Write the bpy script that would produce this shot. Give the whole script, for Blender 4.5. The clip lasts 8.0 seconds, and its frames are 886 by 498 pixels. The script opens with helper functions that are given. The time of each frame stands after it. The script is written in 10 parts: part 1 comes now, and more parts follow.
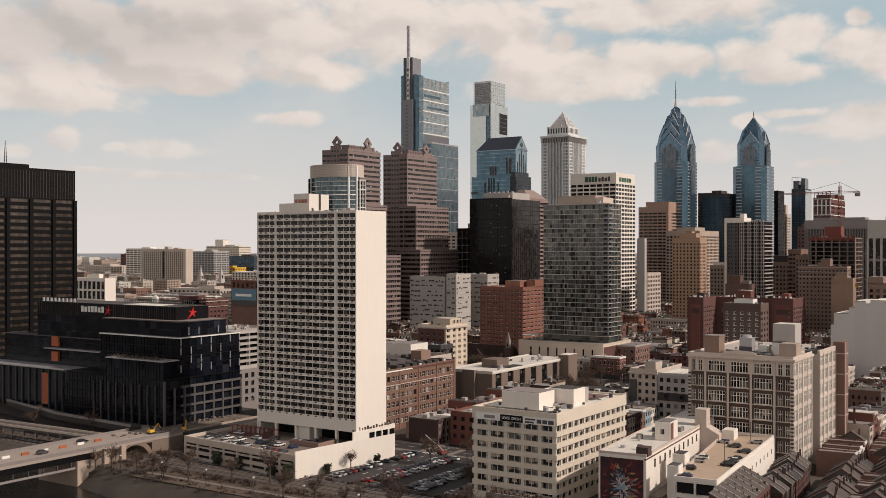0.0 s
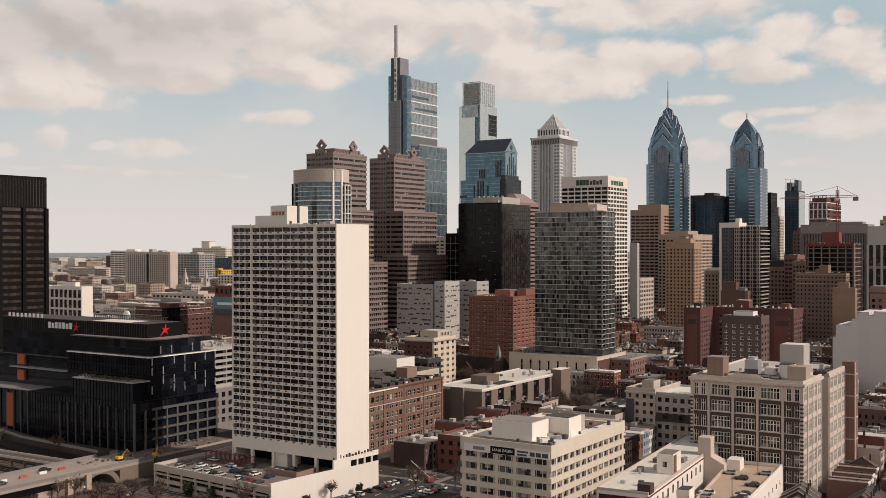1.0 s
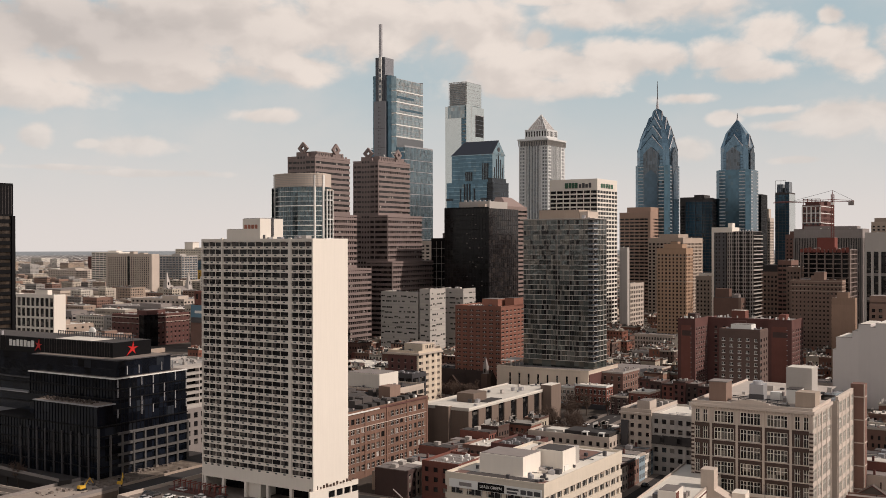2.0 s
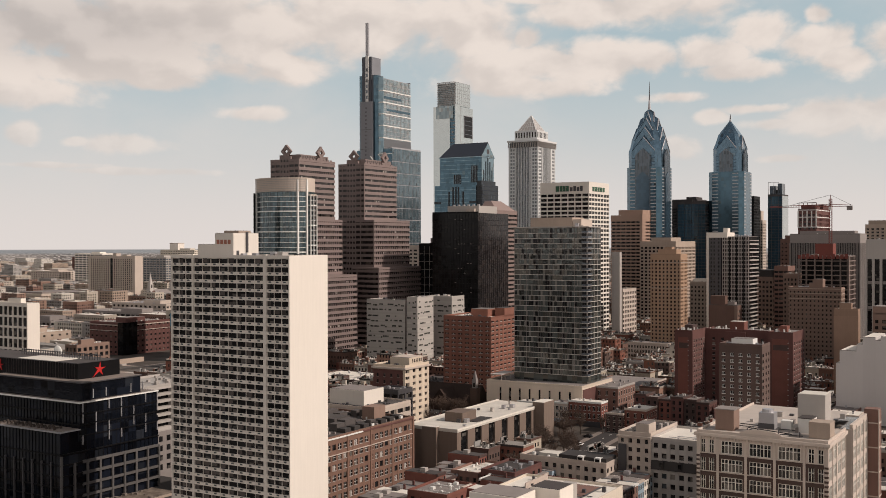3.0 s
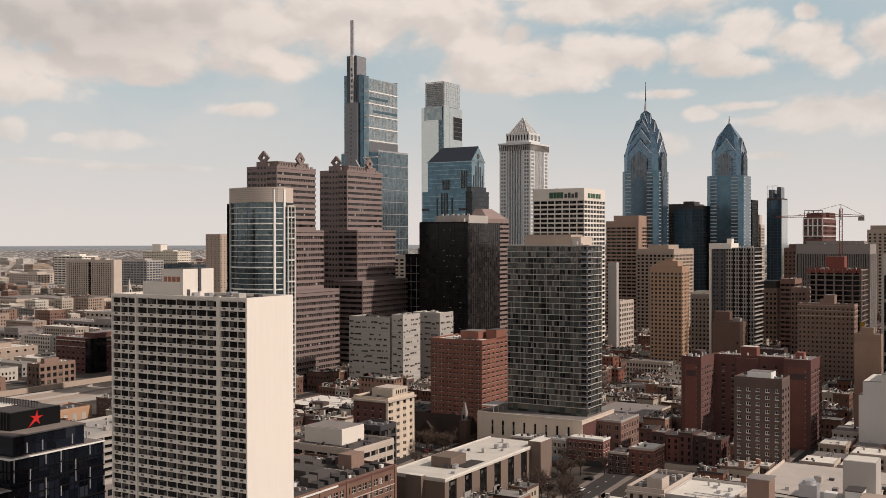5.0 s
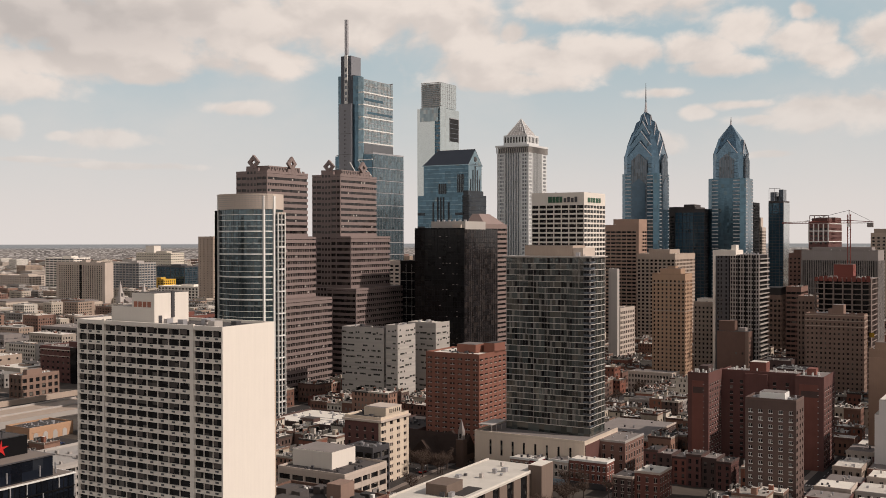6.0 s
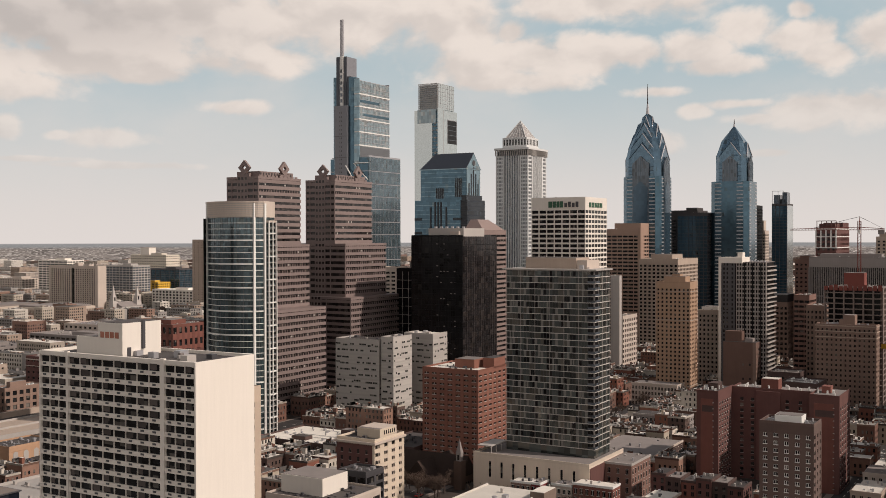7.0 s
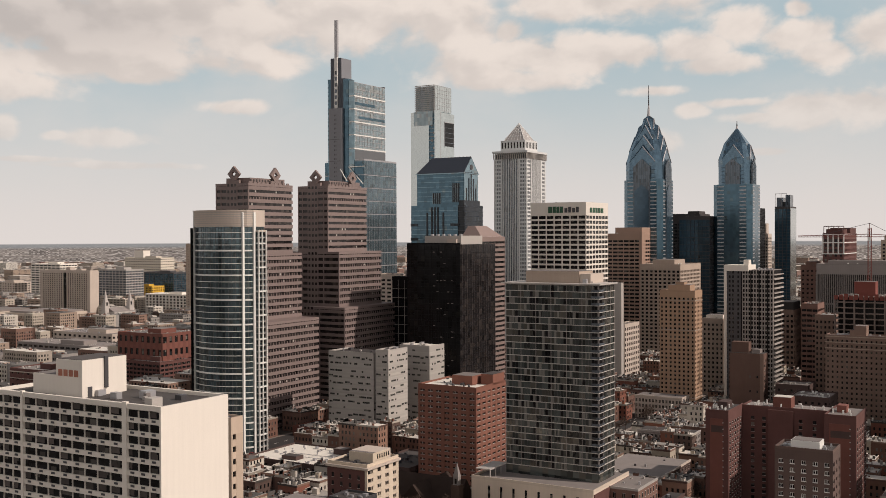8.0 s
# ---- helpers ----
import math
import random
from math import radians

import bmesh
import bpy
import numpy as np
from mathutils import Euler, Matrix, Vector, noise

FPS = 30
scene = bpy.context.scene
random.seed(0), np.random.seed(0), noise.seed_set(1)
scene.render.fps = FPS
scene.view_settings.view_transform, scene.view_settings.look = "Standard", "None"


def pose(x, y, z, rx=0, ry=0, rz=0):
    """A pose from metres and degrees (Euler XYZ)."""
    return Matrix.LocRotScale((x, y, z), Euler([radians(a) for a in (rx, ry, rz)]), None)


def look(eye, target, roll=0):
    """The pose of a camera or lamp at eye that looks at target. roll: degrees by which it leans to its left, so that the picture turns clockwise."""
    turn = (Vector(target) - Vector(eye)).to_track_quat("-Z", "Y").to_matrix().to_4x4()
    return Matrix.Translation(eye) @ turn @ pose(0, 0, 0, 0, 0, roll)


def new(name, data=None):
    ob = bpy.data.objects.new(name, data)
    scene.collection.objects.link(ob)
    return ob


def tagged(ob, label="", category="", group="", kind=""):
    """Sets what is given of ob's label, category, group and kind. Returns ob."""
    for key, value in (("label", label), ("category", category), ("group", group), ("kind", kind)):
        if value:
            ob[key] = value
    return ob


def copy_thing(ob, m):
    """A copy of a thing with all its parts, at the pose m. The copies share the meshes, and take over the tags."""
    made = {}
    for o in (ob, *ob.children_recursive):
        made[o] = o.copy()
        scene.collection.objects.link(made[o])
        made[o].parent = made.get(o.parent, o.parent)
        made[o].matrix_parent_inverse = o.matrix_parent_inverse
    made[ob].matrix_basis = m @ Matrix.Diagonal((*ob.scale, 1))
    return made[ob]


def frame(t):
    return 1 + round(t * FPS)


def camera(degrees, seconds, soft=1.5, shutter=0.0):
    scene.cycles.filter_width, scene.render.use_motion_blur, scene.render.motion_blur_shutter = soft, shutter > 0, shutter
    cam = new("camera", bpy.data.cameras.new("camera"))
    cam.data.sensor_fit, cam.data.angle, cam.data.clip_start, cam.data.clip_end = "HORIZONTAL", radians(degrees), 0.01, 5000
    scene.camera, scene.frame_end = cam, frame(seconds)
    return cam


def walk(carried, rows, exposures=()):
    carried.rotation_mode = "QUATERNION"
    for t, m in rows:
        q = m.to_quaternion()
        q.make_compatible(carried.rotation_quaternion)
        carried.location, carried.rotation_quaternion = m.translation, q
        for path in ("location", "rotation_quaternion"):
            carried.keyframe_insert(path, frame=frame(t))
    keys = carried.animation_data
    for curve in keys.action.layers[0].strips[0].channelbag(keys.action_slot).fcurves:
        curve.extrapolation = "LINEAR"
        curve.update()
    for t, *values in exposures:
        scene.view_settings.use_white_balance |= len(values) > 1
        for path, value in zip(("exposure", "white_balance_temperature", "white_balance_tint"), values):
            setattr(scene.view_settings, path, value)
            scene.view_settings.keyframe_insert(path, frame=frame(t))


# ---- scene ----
cam = camera(45.655, 8.0, soft=0.85)
PATH = [
    (0.0, -0.00, 0.00, 81.98, 33.452, -0.133, 0.004),
    (0.5, -6.15, 10.31, 84.97, 33.187, -0.165, 0.052),
    (1.0, -12.27, 20.67, 87.93, 32.877, -0.197, 0.082),
    (1.5, -18.44, 31.05, 90.84, 32.521, -0.244, 0.107),
    (3.0, -36.93, 62.17, 99.63, 31.531, -0.385, 0.124),
    (3.5, -43.01, 72.40, 102.44, 31.354, -0.456, 0.119),
    (4.0, -48.93, 82.68, 105.26, 31.213, -0.486, 0.110),
    (4.5, -54.84, 93.06, 108.07, 31.080, -0.532, 0.104),
    (6.0, -72.57, 124.04, 116.70, 30.771, -0.650, 0.080),
    (6.5, -78.42, 134.20, 119.62, 30.728, -0.680, 0.085),
    (7.0, -84.06, 144.33, 122.46, 30.672, -0.701, 0.109),
    (7.5, -89.65, 154.55, 125.28, 30.620, -0.717, 0.160),
    (8.0, -95.25, 164.81, 128.13, 30.558, -0.730, 0.229),
]
walk(cam, [(t, pose(x, y, z, 90 + pitch, roll, yaw)) for t, x, y, z, yaw, pitch, roll in PATH], exposures=[(0.0, 0.0, 6760, 15), (8.0, 0.0, 6760, 15)])

# ---- world and sun ----
SUN_EL, SUN_AZ = 38.0, 12.0   # degrees: height, and turn from +x towards +y
sun = new("sun", bpy.data.lights.new("sun", "SUN"))
sun.data.energy, sun.data.angle, sun.data.color = 3.25, radians(0.6), (1.0, 0.91, 0.81)
_el, _az = radians(SUN_EL), radians(SUN_AZ)
SUN_DIR = Vector((math.cos(_el) * math.cos(_az), math.cos(_el) * math.sin(_az), math.sin(_el)))
sun.matrix_world = look(SUN_DIR * 800.0, (0, 0, 0))

world = bpy.data.worlds.new("sky")
scene.world = world
world.use_nodes = True
_nt = world.node_tree
_nt.nodes.clear()


class G:
    """Short hands for building node trees."""

    def __init__(self, nt):
        self.nt = nt

    def node(self, kind, **kw):
        n = self.nt.nodes.new(kind)
        for k, v in kw.items():
            if k == "operation":
                n.operation = v
            elif k == "blend":
                n.blend_type = v
            elif k == "dtype":
                n.data_type = v
        return n

    def put(self, sock, v):
        if isinstance(v, bpy.types.NodeSocket):
            self.nt.links.new(v, sock)
        else:
            sock.default_value = v

    def m(self, op, a, b=0.0, c=0.0):
        n = self.node("ShaderNodeMath", operation=op)
        for i, v in enumerate((a, b, c)):
            self.put(n.inputs[i], v)
        return n.outputs[0]

    def v(self, op, a, b=(0, 0, 0)):
        n = self.node("ShaderNodeVectorMath", operation=op)
        self.put(n.inputs[0], a)
        if op == "SCALE":
            self.put(n.inputs["Scale"], b)
        else:
            self.put(n.inputs[1], b)
        return n.outputs["Value"] if op in ("DOT_PRODUCT", "LENGTH", "DISTANCE") else n.outputs[0]

    def sep(self, a):
        n = self.node("ShaderNodeSeparateXYZ")
        self.put(n.inputs[0], a)
        return n.outputs

    def comb(self, x, y, z):
        n = self.node("ShaderNodeCombineXYZ")
        for i, q in enumerate((x, y, z)):
            self.put(n.inputs[i], q)
        return n.outputs[0]

    def noise(self, vec, scale, detail=4.0, rough=0.55, dist=0.0):
        n = self.node("ShaderNodeTexNoise")
        self.put(n.inputs["Vector"], vec)
        for k, q in (("Scale", scale), ("Detail", detail), ("Roughness", rough), ("Distortion", dist)):
            self.put(n.inputs[k], q)
        return n.outputs["Fac"]

    def white(self, vec):
        n = self.node("ShaderNodeTexWhiteNoise")
        self.put(n.inputs["Vector"], vec)
        return n.outputs["Value"]

    def ramp(self, x, lo, hi, a=0.0, b=1.0, smooth=True):
        n = self.node("ShaderNodeMapRange")
        if smooth:
            n.interpolation_type = "SMOOTHSTEP"
        for i, q in enumerate((x, lo, hi, a, b)):
            self.put(n.inputs[i], q)
        return n.outputs[0]

    def mix(self, f, a, b, blend="MIX"):
        n = self.node("ShaderNodeMix", dtype="RGBA", blend=blend)
        self.put(n.inputs[0], f)
        self.put(n.inputs[6], a if isinstance(a, bpy.types.NodeSocket) else (*a[:3], 1))
        self.put(n.inputs[7], b if isinstance(b, bpy.types.NodeSocket) else (*b[:3], 1))
        return n.outputs[2]


def make_sky():
    g = G(_nt)
    out = g.node("ShaderNodeOutputWorld")
    bg = g.node("ShaderNodeBackground")
    g.nt.links.new(bg.outputs[0], out.inputs[0])
    sky = g.node("ShaderNodeTexSky")
    sky.sky_type, sky.sun_disc = "NISHITA", False
    sky.sun_elevation, sky.sun_rotation = radians(SUN_EL), radians(90 - SUN_AZ)
    sky.air_density, sky.dust_density, sky.ozone_density = 1.0, 2.5, 1.0
    blue = g.v("SCALE", sky.outputs[0], 0.085)
    co = g.node("ShaderNodeTexCoord").outputs["Generated"]
    x, y, z = g.sep(g.v("NORMALIZE", co))
    # the heading of the flight is the zero of the azimuth
    ca, sa = math.cos(radians(30.56)), math.sin(radians(30.56))
    f = g.m("ADD", g.m("MULTIPLY", x, -sa), g.m("MULTIPLY", y, ca))
    r = g.m("ADD", g.m("MULTIPLY", x, ca), g.m("MULTIPLY", y, sa))
    az = g.m("ARCTAN2", r, f)
    el = g.m("ARCSINE", z)
    # pale haze low down, a muted blue above
    haze = g.ramp(el, -0.01, 0.19, 1.0, 0.0)
    base = g.mix(0.8, blue, (0.45, 0.585, 0.625))
    base = g.mix(g.ramp(el, 0.26, 0.75), base, g.mix(0.5, g.v("SCALE", sky.outputs[0], 0.035), (0.07, 0.10, 0.14)))
    base = g.mix(g.m("MULTIPLY", haze, 0.85), base, (0.765, 0.72, 0.685))
    # clouds: broken banks higher up, single puffs lower down; azimuth, height, half width, half height
    banks = ((-0.366, 0.189, 0.177, 0.040), (-0.231, 0.206, 0.161, 0.043), (-0.11, 0.204, 0.134, 0.040), (-0.327, 0.157, 0.14, 0.018), (-0.277, 0.148, 0.059, 0.010),
             (-0.409, 0.135, 0.07, 0.015), (-0.157, 0.163, 0.04, 0.015), (-0.084, 0.199, 0.081, 0.033), (0.013, 0.199, 0.048, 0.033), (0.063, 0.191, 0.015, 0.013),
             (0.032, 0.159, 0.056, 0.0225), (0.082, 0.167, 0.048, 0.0215), (0.135, 0.17, 0.051, 0.0215), (0.176, 0.169, 0.03, 0.014), (0.056, 0.146, 0.064, 0.012),
             (0.155, 0.215, 0.102, 0.020), (0.077, 0.226, 0.043, 0.0064), (-0.477, 0.181, 0.086, 0.038), (-0.464, 0.139, 0.059, 0.016), (0.392, 0.172, 0.038, 0.0215))
    puffs = ((0.281, 0.189, 0.034, 0.018), (0.232, 0.17, 0.034, 0.016), (0.256, 0.155, 0.046, 0.010), (0.324, 0.178, 0.039, 0.016), (0.325, 0.201, 0.013, 0.010), (0.349, 0.16, 0.032, 0.014),
             (0.204, 0.133, 0.027, 0.006), (0.232, 0.115, 0.016, 0.008), (0.276, 0.12, 0.04, 0.0054), (0.324, 0.111, 0.042, 0.017), (0.288, 0.106, 0.032, 0.0064), (0.295, 0.075, 0.026, 0.004),
             (0.202, 0.086, 0.018, 0.012), (-0.2, 0.12, 0.028, 0.007), (-0.399, 0.096, 0.016, 0.011), (-0.433, 0.085, 0.016, 0.007), (-0.312, 0.09, 0.038, 0.009), (-0.352, 0.091, 0.013, 0.005),
             (-0.084, 0.111, 0.008, 0.005), (-0.303, 0.065, 0.075, 0.004), (-0.376, 0.069, 0.048, 0.0032), (0.379, 0.113, 0.032, 0.016))
    flat = g.comb(az, el, 0.0)
    p = g.comb(az, g.m("MULTIPLY", el, 1.45), 3.7)
    warp = g.noise(p, 9.0, 3.0, 0.5)
    q = g.v("ADD", p, g.comb(g.m("MULTIPLY", warp, 0.05), g.m("MULTIPLY", warp, 0.03), 0.0))
    n1 = g.noise(q, 17.0, 7.0, 0.52)
    n2 = g.noise(g.v("ADD", q, (0.010, 0.026, 0.0)), 17.0, 4.0, 0.45)
    nb = g.noise(q, 48.0, 5.0, 0.55)
    # unseen cloud cover beside and behind the view, thickened to brighten west walls
    total = g.m("SUBTRACT", g.ramp(g.m("ABSOLUTE", az), 0.5, 0.75, -1.0, 0.75), g.ramp(el, 0.27, 0.60, 0.0, 0.9))
    total = g.m("ADD", total, g.ramp(el, 0.05, 0.02, 0.0, -0.6))
    lift = None
    for a0, e0, ra, re in banks + puffs:
        o = g.v("MULTIPLY", g.v("SUBTRACT", flat, (a0, e0, 0.0)), (1.0 / ra, 1.0 / re, 0.0))
        w = g.m("SUBTRACT", 1.0, g.v("LENGTH", o))
        total = g.m("MAXIMUM", total, w)
        o = g.v("SCALE", g.v("ADD", o, (0.0, 0.0, 1.0)), g.m("MAXIMUM", g.m("ADD", w, 0.35), 0.0))
        lift = o if lift is None else g.v("ADD", lift, o)
    _, ly, lw = g.sep(lift)
    rel = g.m("DIVIDE", ly, g.m("ADD", lw, 0.25))
    field = g.m("ADD", g.m("ADD", total, g.m("MULTIPLY", g.m("SUBTRACT", n1, 0.5), 2.3)), g.m("MULTIPLY", g.m("SUBTRACT", nb, 0.5), 0.7))
    mask = g.m("MULTIPLY", g.ramp(field, -0.25, 0.42), g.ramp(el, 0.06, 0.15, 0.5, 1.0))
    lit = g.ramp(g.m("ADD", g.m("SUBTRACT", n1, n2), g.m("MULTIPLY", rel, 0.10)), -0.20, 0.16)
    white = g.mix(lit, (0.655, 0.61, 0.565), (0.805, 0.745, 0.68))
    grey = g.mix(lit, (0.49, 0.46, 0.435), (0.60, 0.56, 0.525))
    dg = g.v("LENGTH", g.comb(g.m("DIVIDE", g.m("SUBTRACT", az, -0.36), 0.17), g.m("DIVIDE", g.m("SUBTRACT", el, 0.19), 0.035), 0.0))
    cloud = g.mix(g.m("MULTIPLY", g.ramp(dg, 1.5, 0.2), 0.85), white, grey)
    veil = g.m("MULTIPLY", g.ramp(g.noise(q, 5.0, 5.0, 0.6), 0.35, 0.75), g.ramp(el, 0.02, 0.2, 0.32, 0.42))
    base = g.mix(veil, base, (0.72, 0.685, 0.645))
    col = g.mix(g.m("MULTIPLY", mask, 0.94), base, cloud)
    # distant land under the horizon, past the built ground
    # rows of roofs shrink towards the horizon, so the pattern follows the distance on the ground
    dist = g.m("DIVIDE", 120.0, g.m("MAXIMUM", g.m("MULTIPLY", el, -1.0), 0.004))
    plain = g.comb(g.m("MULTIPLY", az, 560.0), g.m("MULTIPLY", g.m("LOGARITHM", dist, 2.718), 60.0), 0.0)
    roofs = g.white(g.v("FLOOR", plain))
    speck = g.m("MULTIPLY", g.m("GREATER_THAN", roofs, 0.62), g.white(g.v("ADD", g.v("FLOOR", plain), (5.5, 3.1, 0.0))))
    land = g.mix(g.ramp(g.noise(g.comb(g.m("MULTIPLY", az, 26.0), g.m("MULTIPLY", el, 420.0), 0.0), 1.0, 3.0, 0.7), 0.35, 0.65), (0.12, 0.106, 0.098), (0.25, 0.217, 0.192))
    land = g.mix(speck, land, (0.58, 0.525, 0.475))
    # far ridge with haze put into its colour: blue-grey near the horizon
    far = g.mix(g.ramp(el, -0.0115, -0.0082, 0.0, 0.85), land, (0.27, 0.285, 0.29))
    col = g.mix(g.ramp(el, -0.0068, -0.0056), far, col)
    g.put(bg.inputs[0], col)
    bg.inputs[1].default_value = 1.0


make_sky()
scene.view_settings.exposure = 0.0

# ---- materials ----
MATS = {}


def mat(name, col, rough=0.75, metal=0.0, var=0.22, scale=0.35, streak=0.0, bump=0.15, rnd=0.10, spec=0.4, col2=None):
    """A weathered surface: broad stains, fine grain, streaks down the walls."""
    if name in MATS:
        return MATS[name]
    k = 0.88 if max(col) < 0.3 else 1.0
    col = (col[0] * 1.025 * k, col[1] * 0.985 * k, col[2] * k) if max(col) < 0.6 else col
    m = bpy.data.materials.new(name)
    MATS[name] = m
    m.use_nodes = True
    g = G(m.node_tree)
    b = m.node_tree.nodes["Principled BSDF"]
    pos = g.node("ShaderNodeNewGeometry").outputs["Position"]
    big = g.noise(pos, scale * 0.25, 5.0, 0.6)
    fine = g.noise(pos, scale * 9.0, 4.0, 0.65)
    k = g.m("ADD", g.m("MULTIPLY", g.m("SUBTRACT", big, 0.5), var * 1.6), g.m("MULTIPLY", g.m("SUBTRACT", fine, 0.5), var * 1.1))
    if streak:
        st = g.noise(g.v("MULTIPLY", pos, (1.1, 1.1, 0.06)), 1.0, 4.0, 0.6)
        k = g.m("ADD", k, g.m("MULTIPLY", g.m("SUBTRACT", st, 0.5), streak * 1.6))
    oi = g.node("ShaderNodeObjectInfo").outputs["Random"]
    k = g.m("ADD", k, g.m("MULTIPLY", g.m("SUBTRACT", oi, 0.5), rnd * 2.0))
    k = g.m("ADD", k, 1.0)
    base = g.mix(g.ramp(big, 0.35, 0.7), col, col2) if col2 else (*col, 1)
    c = g.v("SCALE", g.mix(0.0, base if col2 else col, col), k) if not col2 else g.v("SCALE", base, k)
    g.put(b.inputs["Base Color"], c)
    g.put(b.inputs["Roughness"], g.m("ADD", rough, g.m("MULTIPLY", g.m("SUBTRACT", fine, 0.5), 0.2)))
    b.inputs["Metallic"].default_value = metal
    b.inputs["Specular IOR Level"].default_value = spec
    if bump:
        bn = g.node("ShaderNodeBump")
        bn.inputs["Strength"].default_value = bump
        bn.inputs["Distance"].default_value = 0.15
        g.put(bn.inputs["Height"], fine)
        g.put(b.inputs["Normal"], bn.outputs[0])
    return m


def glass(name, col, blind=(0.35, 0.33, 0.30), cell=(1.7, 1.7, 1.35), share=0.25, rough=0.08, metal=0.0, spec=0.8, wave=0.012, tint=0.5, off=(0.31, 0.17, 0.23)):
    """Window glass seen from outside: dark rooms, some blinds, a reflecting face that is never quite flat."""
    if name in MATS:
        return MATS[name]
    m = bpy.data.materials.new(name)
    MATS[name] = m
    m.use_nodes = True
    g = G(m.node_tree)
    b = m.node_tree.nodes["Principled BSDF"]
    pos = g.node("ShaderNodeNewGeometry").outputs["Position"]
    cel = g.v("FLOOR", g.v("DIVIDE", g.v("ADD", pos, off), cell))
    w = g.white(cel)
    w2 = g.white(g.v("ADD", cel, (17.3, 5.1, 9.7)))
    on = g.m("GREATER_THAN", w, 1.0 - share)
    c = g.v("SCALE", (*col,), g.m("ADD", 1.0 - tint, g.m("MULTIPLY", w2, 2.0 * tint)))
    c2 = g.v("SCALE", (*blind,), g.m("ADD", 0.45, g.m("MULTIPLY", w2, 0.6)))
    g.put(b.inputs["Base Color"], g.mix(on, c, c2))
    g.put(b.inputs["Roughness"], g.m("ADD", rough, g.m("MULTIPLY", w2, 0.05)))
    b.inputs["Metallic"].default_value = metal
    b.inputs["Specular IOR Level"].default_value = spec
    bn = g.node("ShaderNodeBump")
    bn.inputs["Strength"].default_value = 0.5
    bn.inputs["Distance"].default_value = 1.0
    g.put(bn.inputs["Height"], g.m("MULTIPLY", g.m("ADD", g.noise(pos, 0.35, 2.0), g.m("MULTIPLY", w, 0.35)), wave * 4))
    g.put(b.inputs["Normal"], bn.outputs[0])
    return m


WHITE = mat("white_painted_concrete", (0.745, 0.69, 0.625), 0.8, var=0.06, streak=0.07, rnd=0.03)
CREAM = mat("cream_concrete", (0.49, 0.432, 0.37), 0.85, var=0.18, streak=0.12, rnd=0.06)
BEIGE = mat("beige_stone", (0.38, 0.315, 0.255), 0.85, var=0.2, streak=0.12)
GREYC = mat("grey_concrete", (0.27, 0.25, 0.235), 0.85, var=0.22, streak=0.15)
PALEG = mat("pale_grey_panel", (0.40, 0.385, 0.355), 0.7, var=0.14, streak=0.06)
BRICK = mat("red_brick", (0.205, 0.083, 0.064), 0.9, var=0.3, scale=0.6, streak=0.12)
BRICK2 = mat("brown_brick", (0.135, 0.064, 0.056), 0.9, var=0.3, scale=0.6, streak=0.12)
BRICK3 = mat("dark_brown_brick", (0.088, 0.058, 0.052), 0.9, var=0.3, scale=0.6, streak=0.1)
BRICK4 = mat("pink_brown_brick", (0.225, 0.135, 0.108), 0.9, var=0.25, scale=0.6, streak=0.12)
TANB = mat("tan_brick", (0.27, 0.188, 0.148), 0.9, var=0.2, scale=0.6, streak=0.12)
GRANITE = mat("brown_granite", (0.238, 0.190, 0.176), 0.6, var=0.12, streak=0.05, rnd=0.05)
GRANITE_D = mat("dark_granite", (0.06, 0.052, 0.05), 0.5, var=0.14, rnd=0.04)
BLACKM = mat("black_metal", (0.006, 0.006, 0.007), 0.5, var=0.2, rnd=0.05, spec=0.14)
DARKM = mat("dark_grey_metal", (0.07, 0.07, 0.075), 0.5, var=0.2, rnd=0.05)
STEEL = mat("grey_steel", (0.42, 0.43, 0.44), 0.45, metal=0.5, var=0.12, rnd=0.05)
WHITEM = mat("white_metal", (0.74, 0.73, 0.70), 0.5, var=0.06, rnd=0.04)
ROOFW = mat("white_roof", (0.66, 0.62, 0.56), 0.85, var=0.26, scale=0.5, rnd=0.14)
ROOFG = mat("grey_gravel_roof", (0.24, 0.22, 0.205), 0.95, var=0.3, scale=0.5, rnd=0.2)
ROOFD = mat("dark_tar_roof", (0.075, 0.068, 0.065), 0.9, var=0.35, scale=0.5, rnd=0.3)
ASPH = mat("asphalt", (0.045, 0.042, 0.041), 0.9, var=0.3, scale=0.5)
PAVE = mat("concrete_paving", (0.22, 0.19, 0.165), 0.9, var=0.25, scale=0.7)
DIRT = mat("bare_earth", (0.125, 0.088, 0.066), 0.95, var=0.45, scale=0.9, col2=(0.075, 0.062, 0.046))
GROUNDM = mat("city_ground", (0.05, 0.041, 0.035), 0.95, var=0.5, scale=0.12, col2=(0.085, 0.07, 0.058))
BARK = mat("bare_bark", (0.07, 0.055, 0.046), 0.95, var=0.3, scale=2.0)
TWIG = mat("bare_twigs", (0.095, 0.067, 0.052), 0.95, var=0.3, scale=2.0)
GREENL = mat("dark_evergreen", (0.035, 0.045, 0.028), 0.9, var=0.4, scale=2.0)
REDP = mat("red_sign_paint", (0.50, 0.018, 0.016), 0.5, var=0.08, rnd=0.02)
SIGNW = mat("white_sign_panel", (0.78, 0.77, 0.74), 0.5, var=0.05, rnd=0.02)
GREENS = mat("dark_green_sign", (0.03, 0.11, 0.06), 0.5, var=0.1, rnd=0.02)
ORANGE = mat("orange_paint", (0.36, 0.10, 0.04), 0.6, var=0.15)
YELLOW = mat("yellow_machine_paint", (0.62, 0.36, 0.04), 0.6, var=0.15)
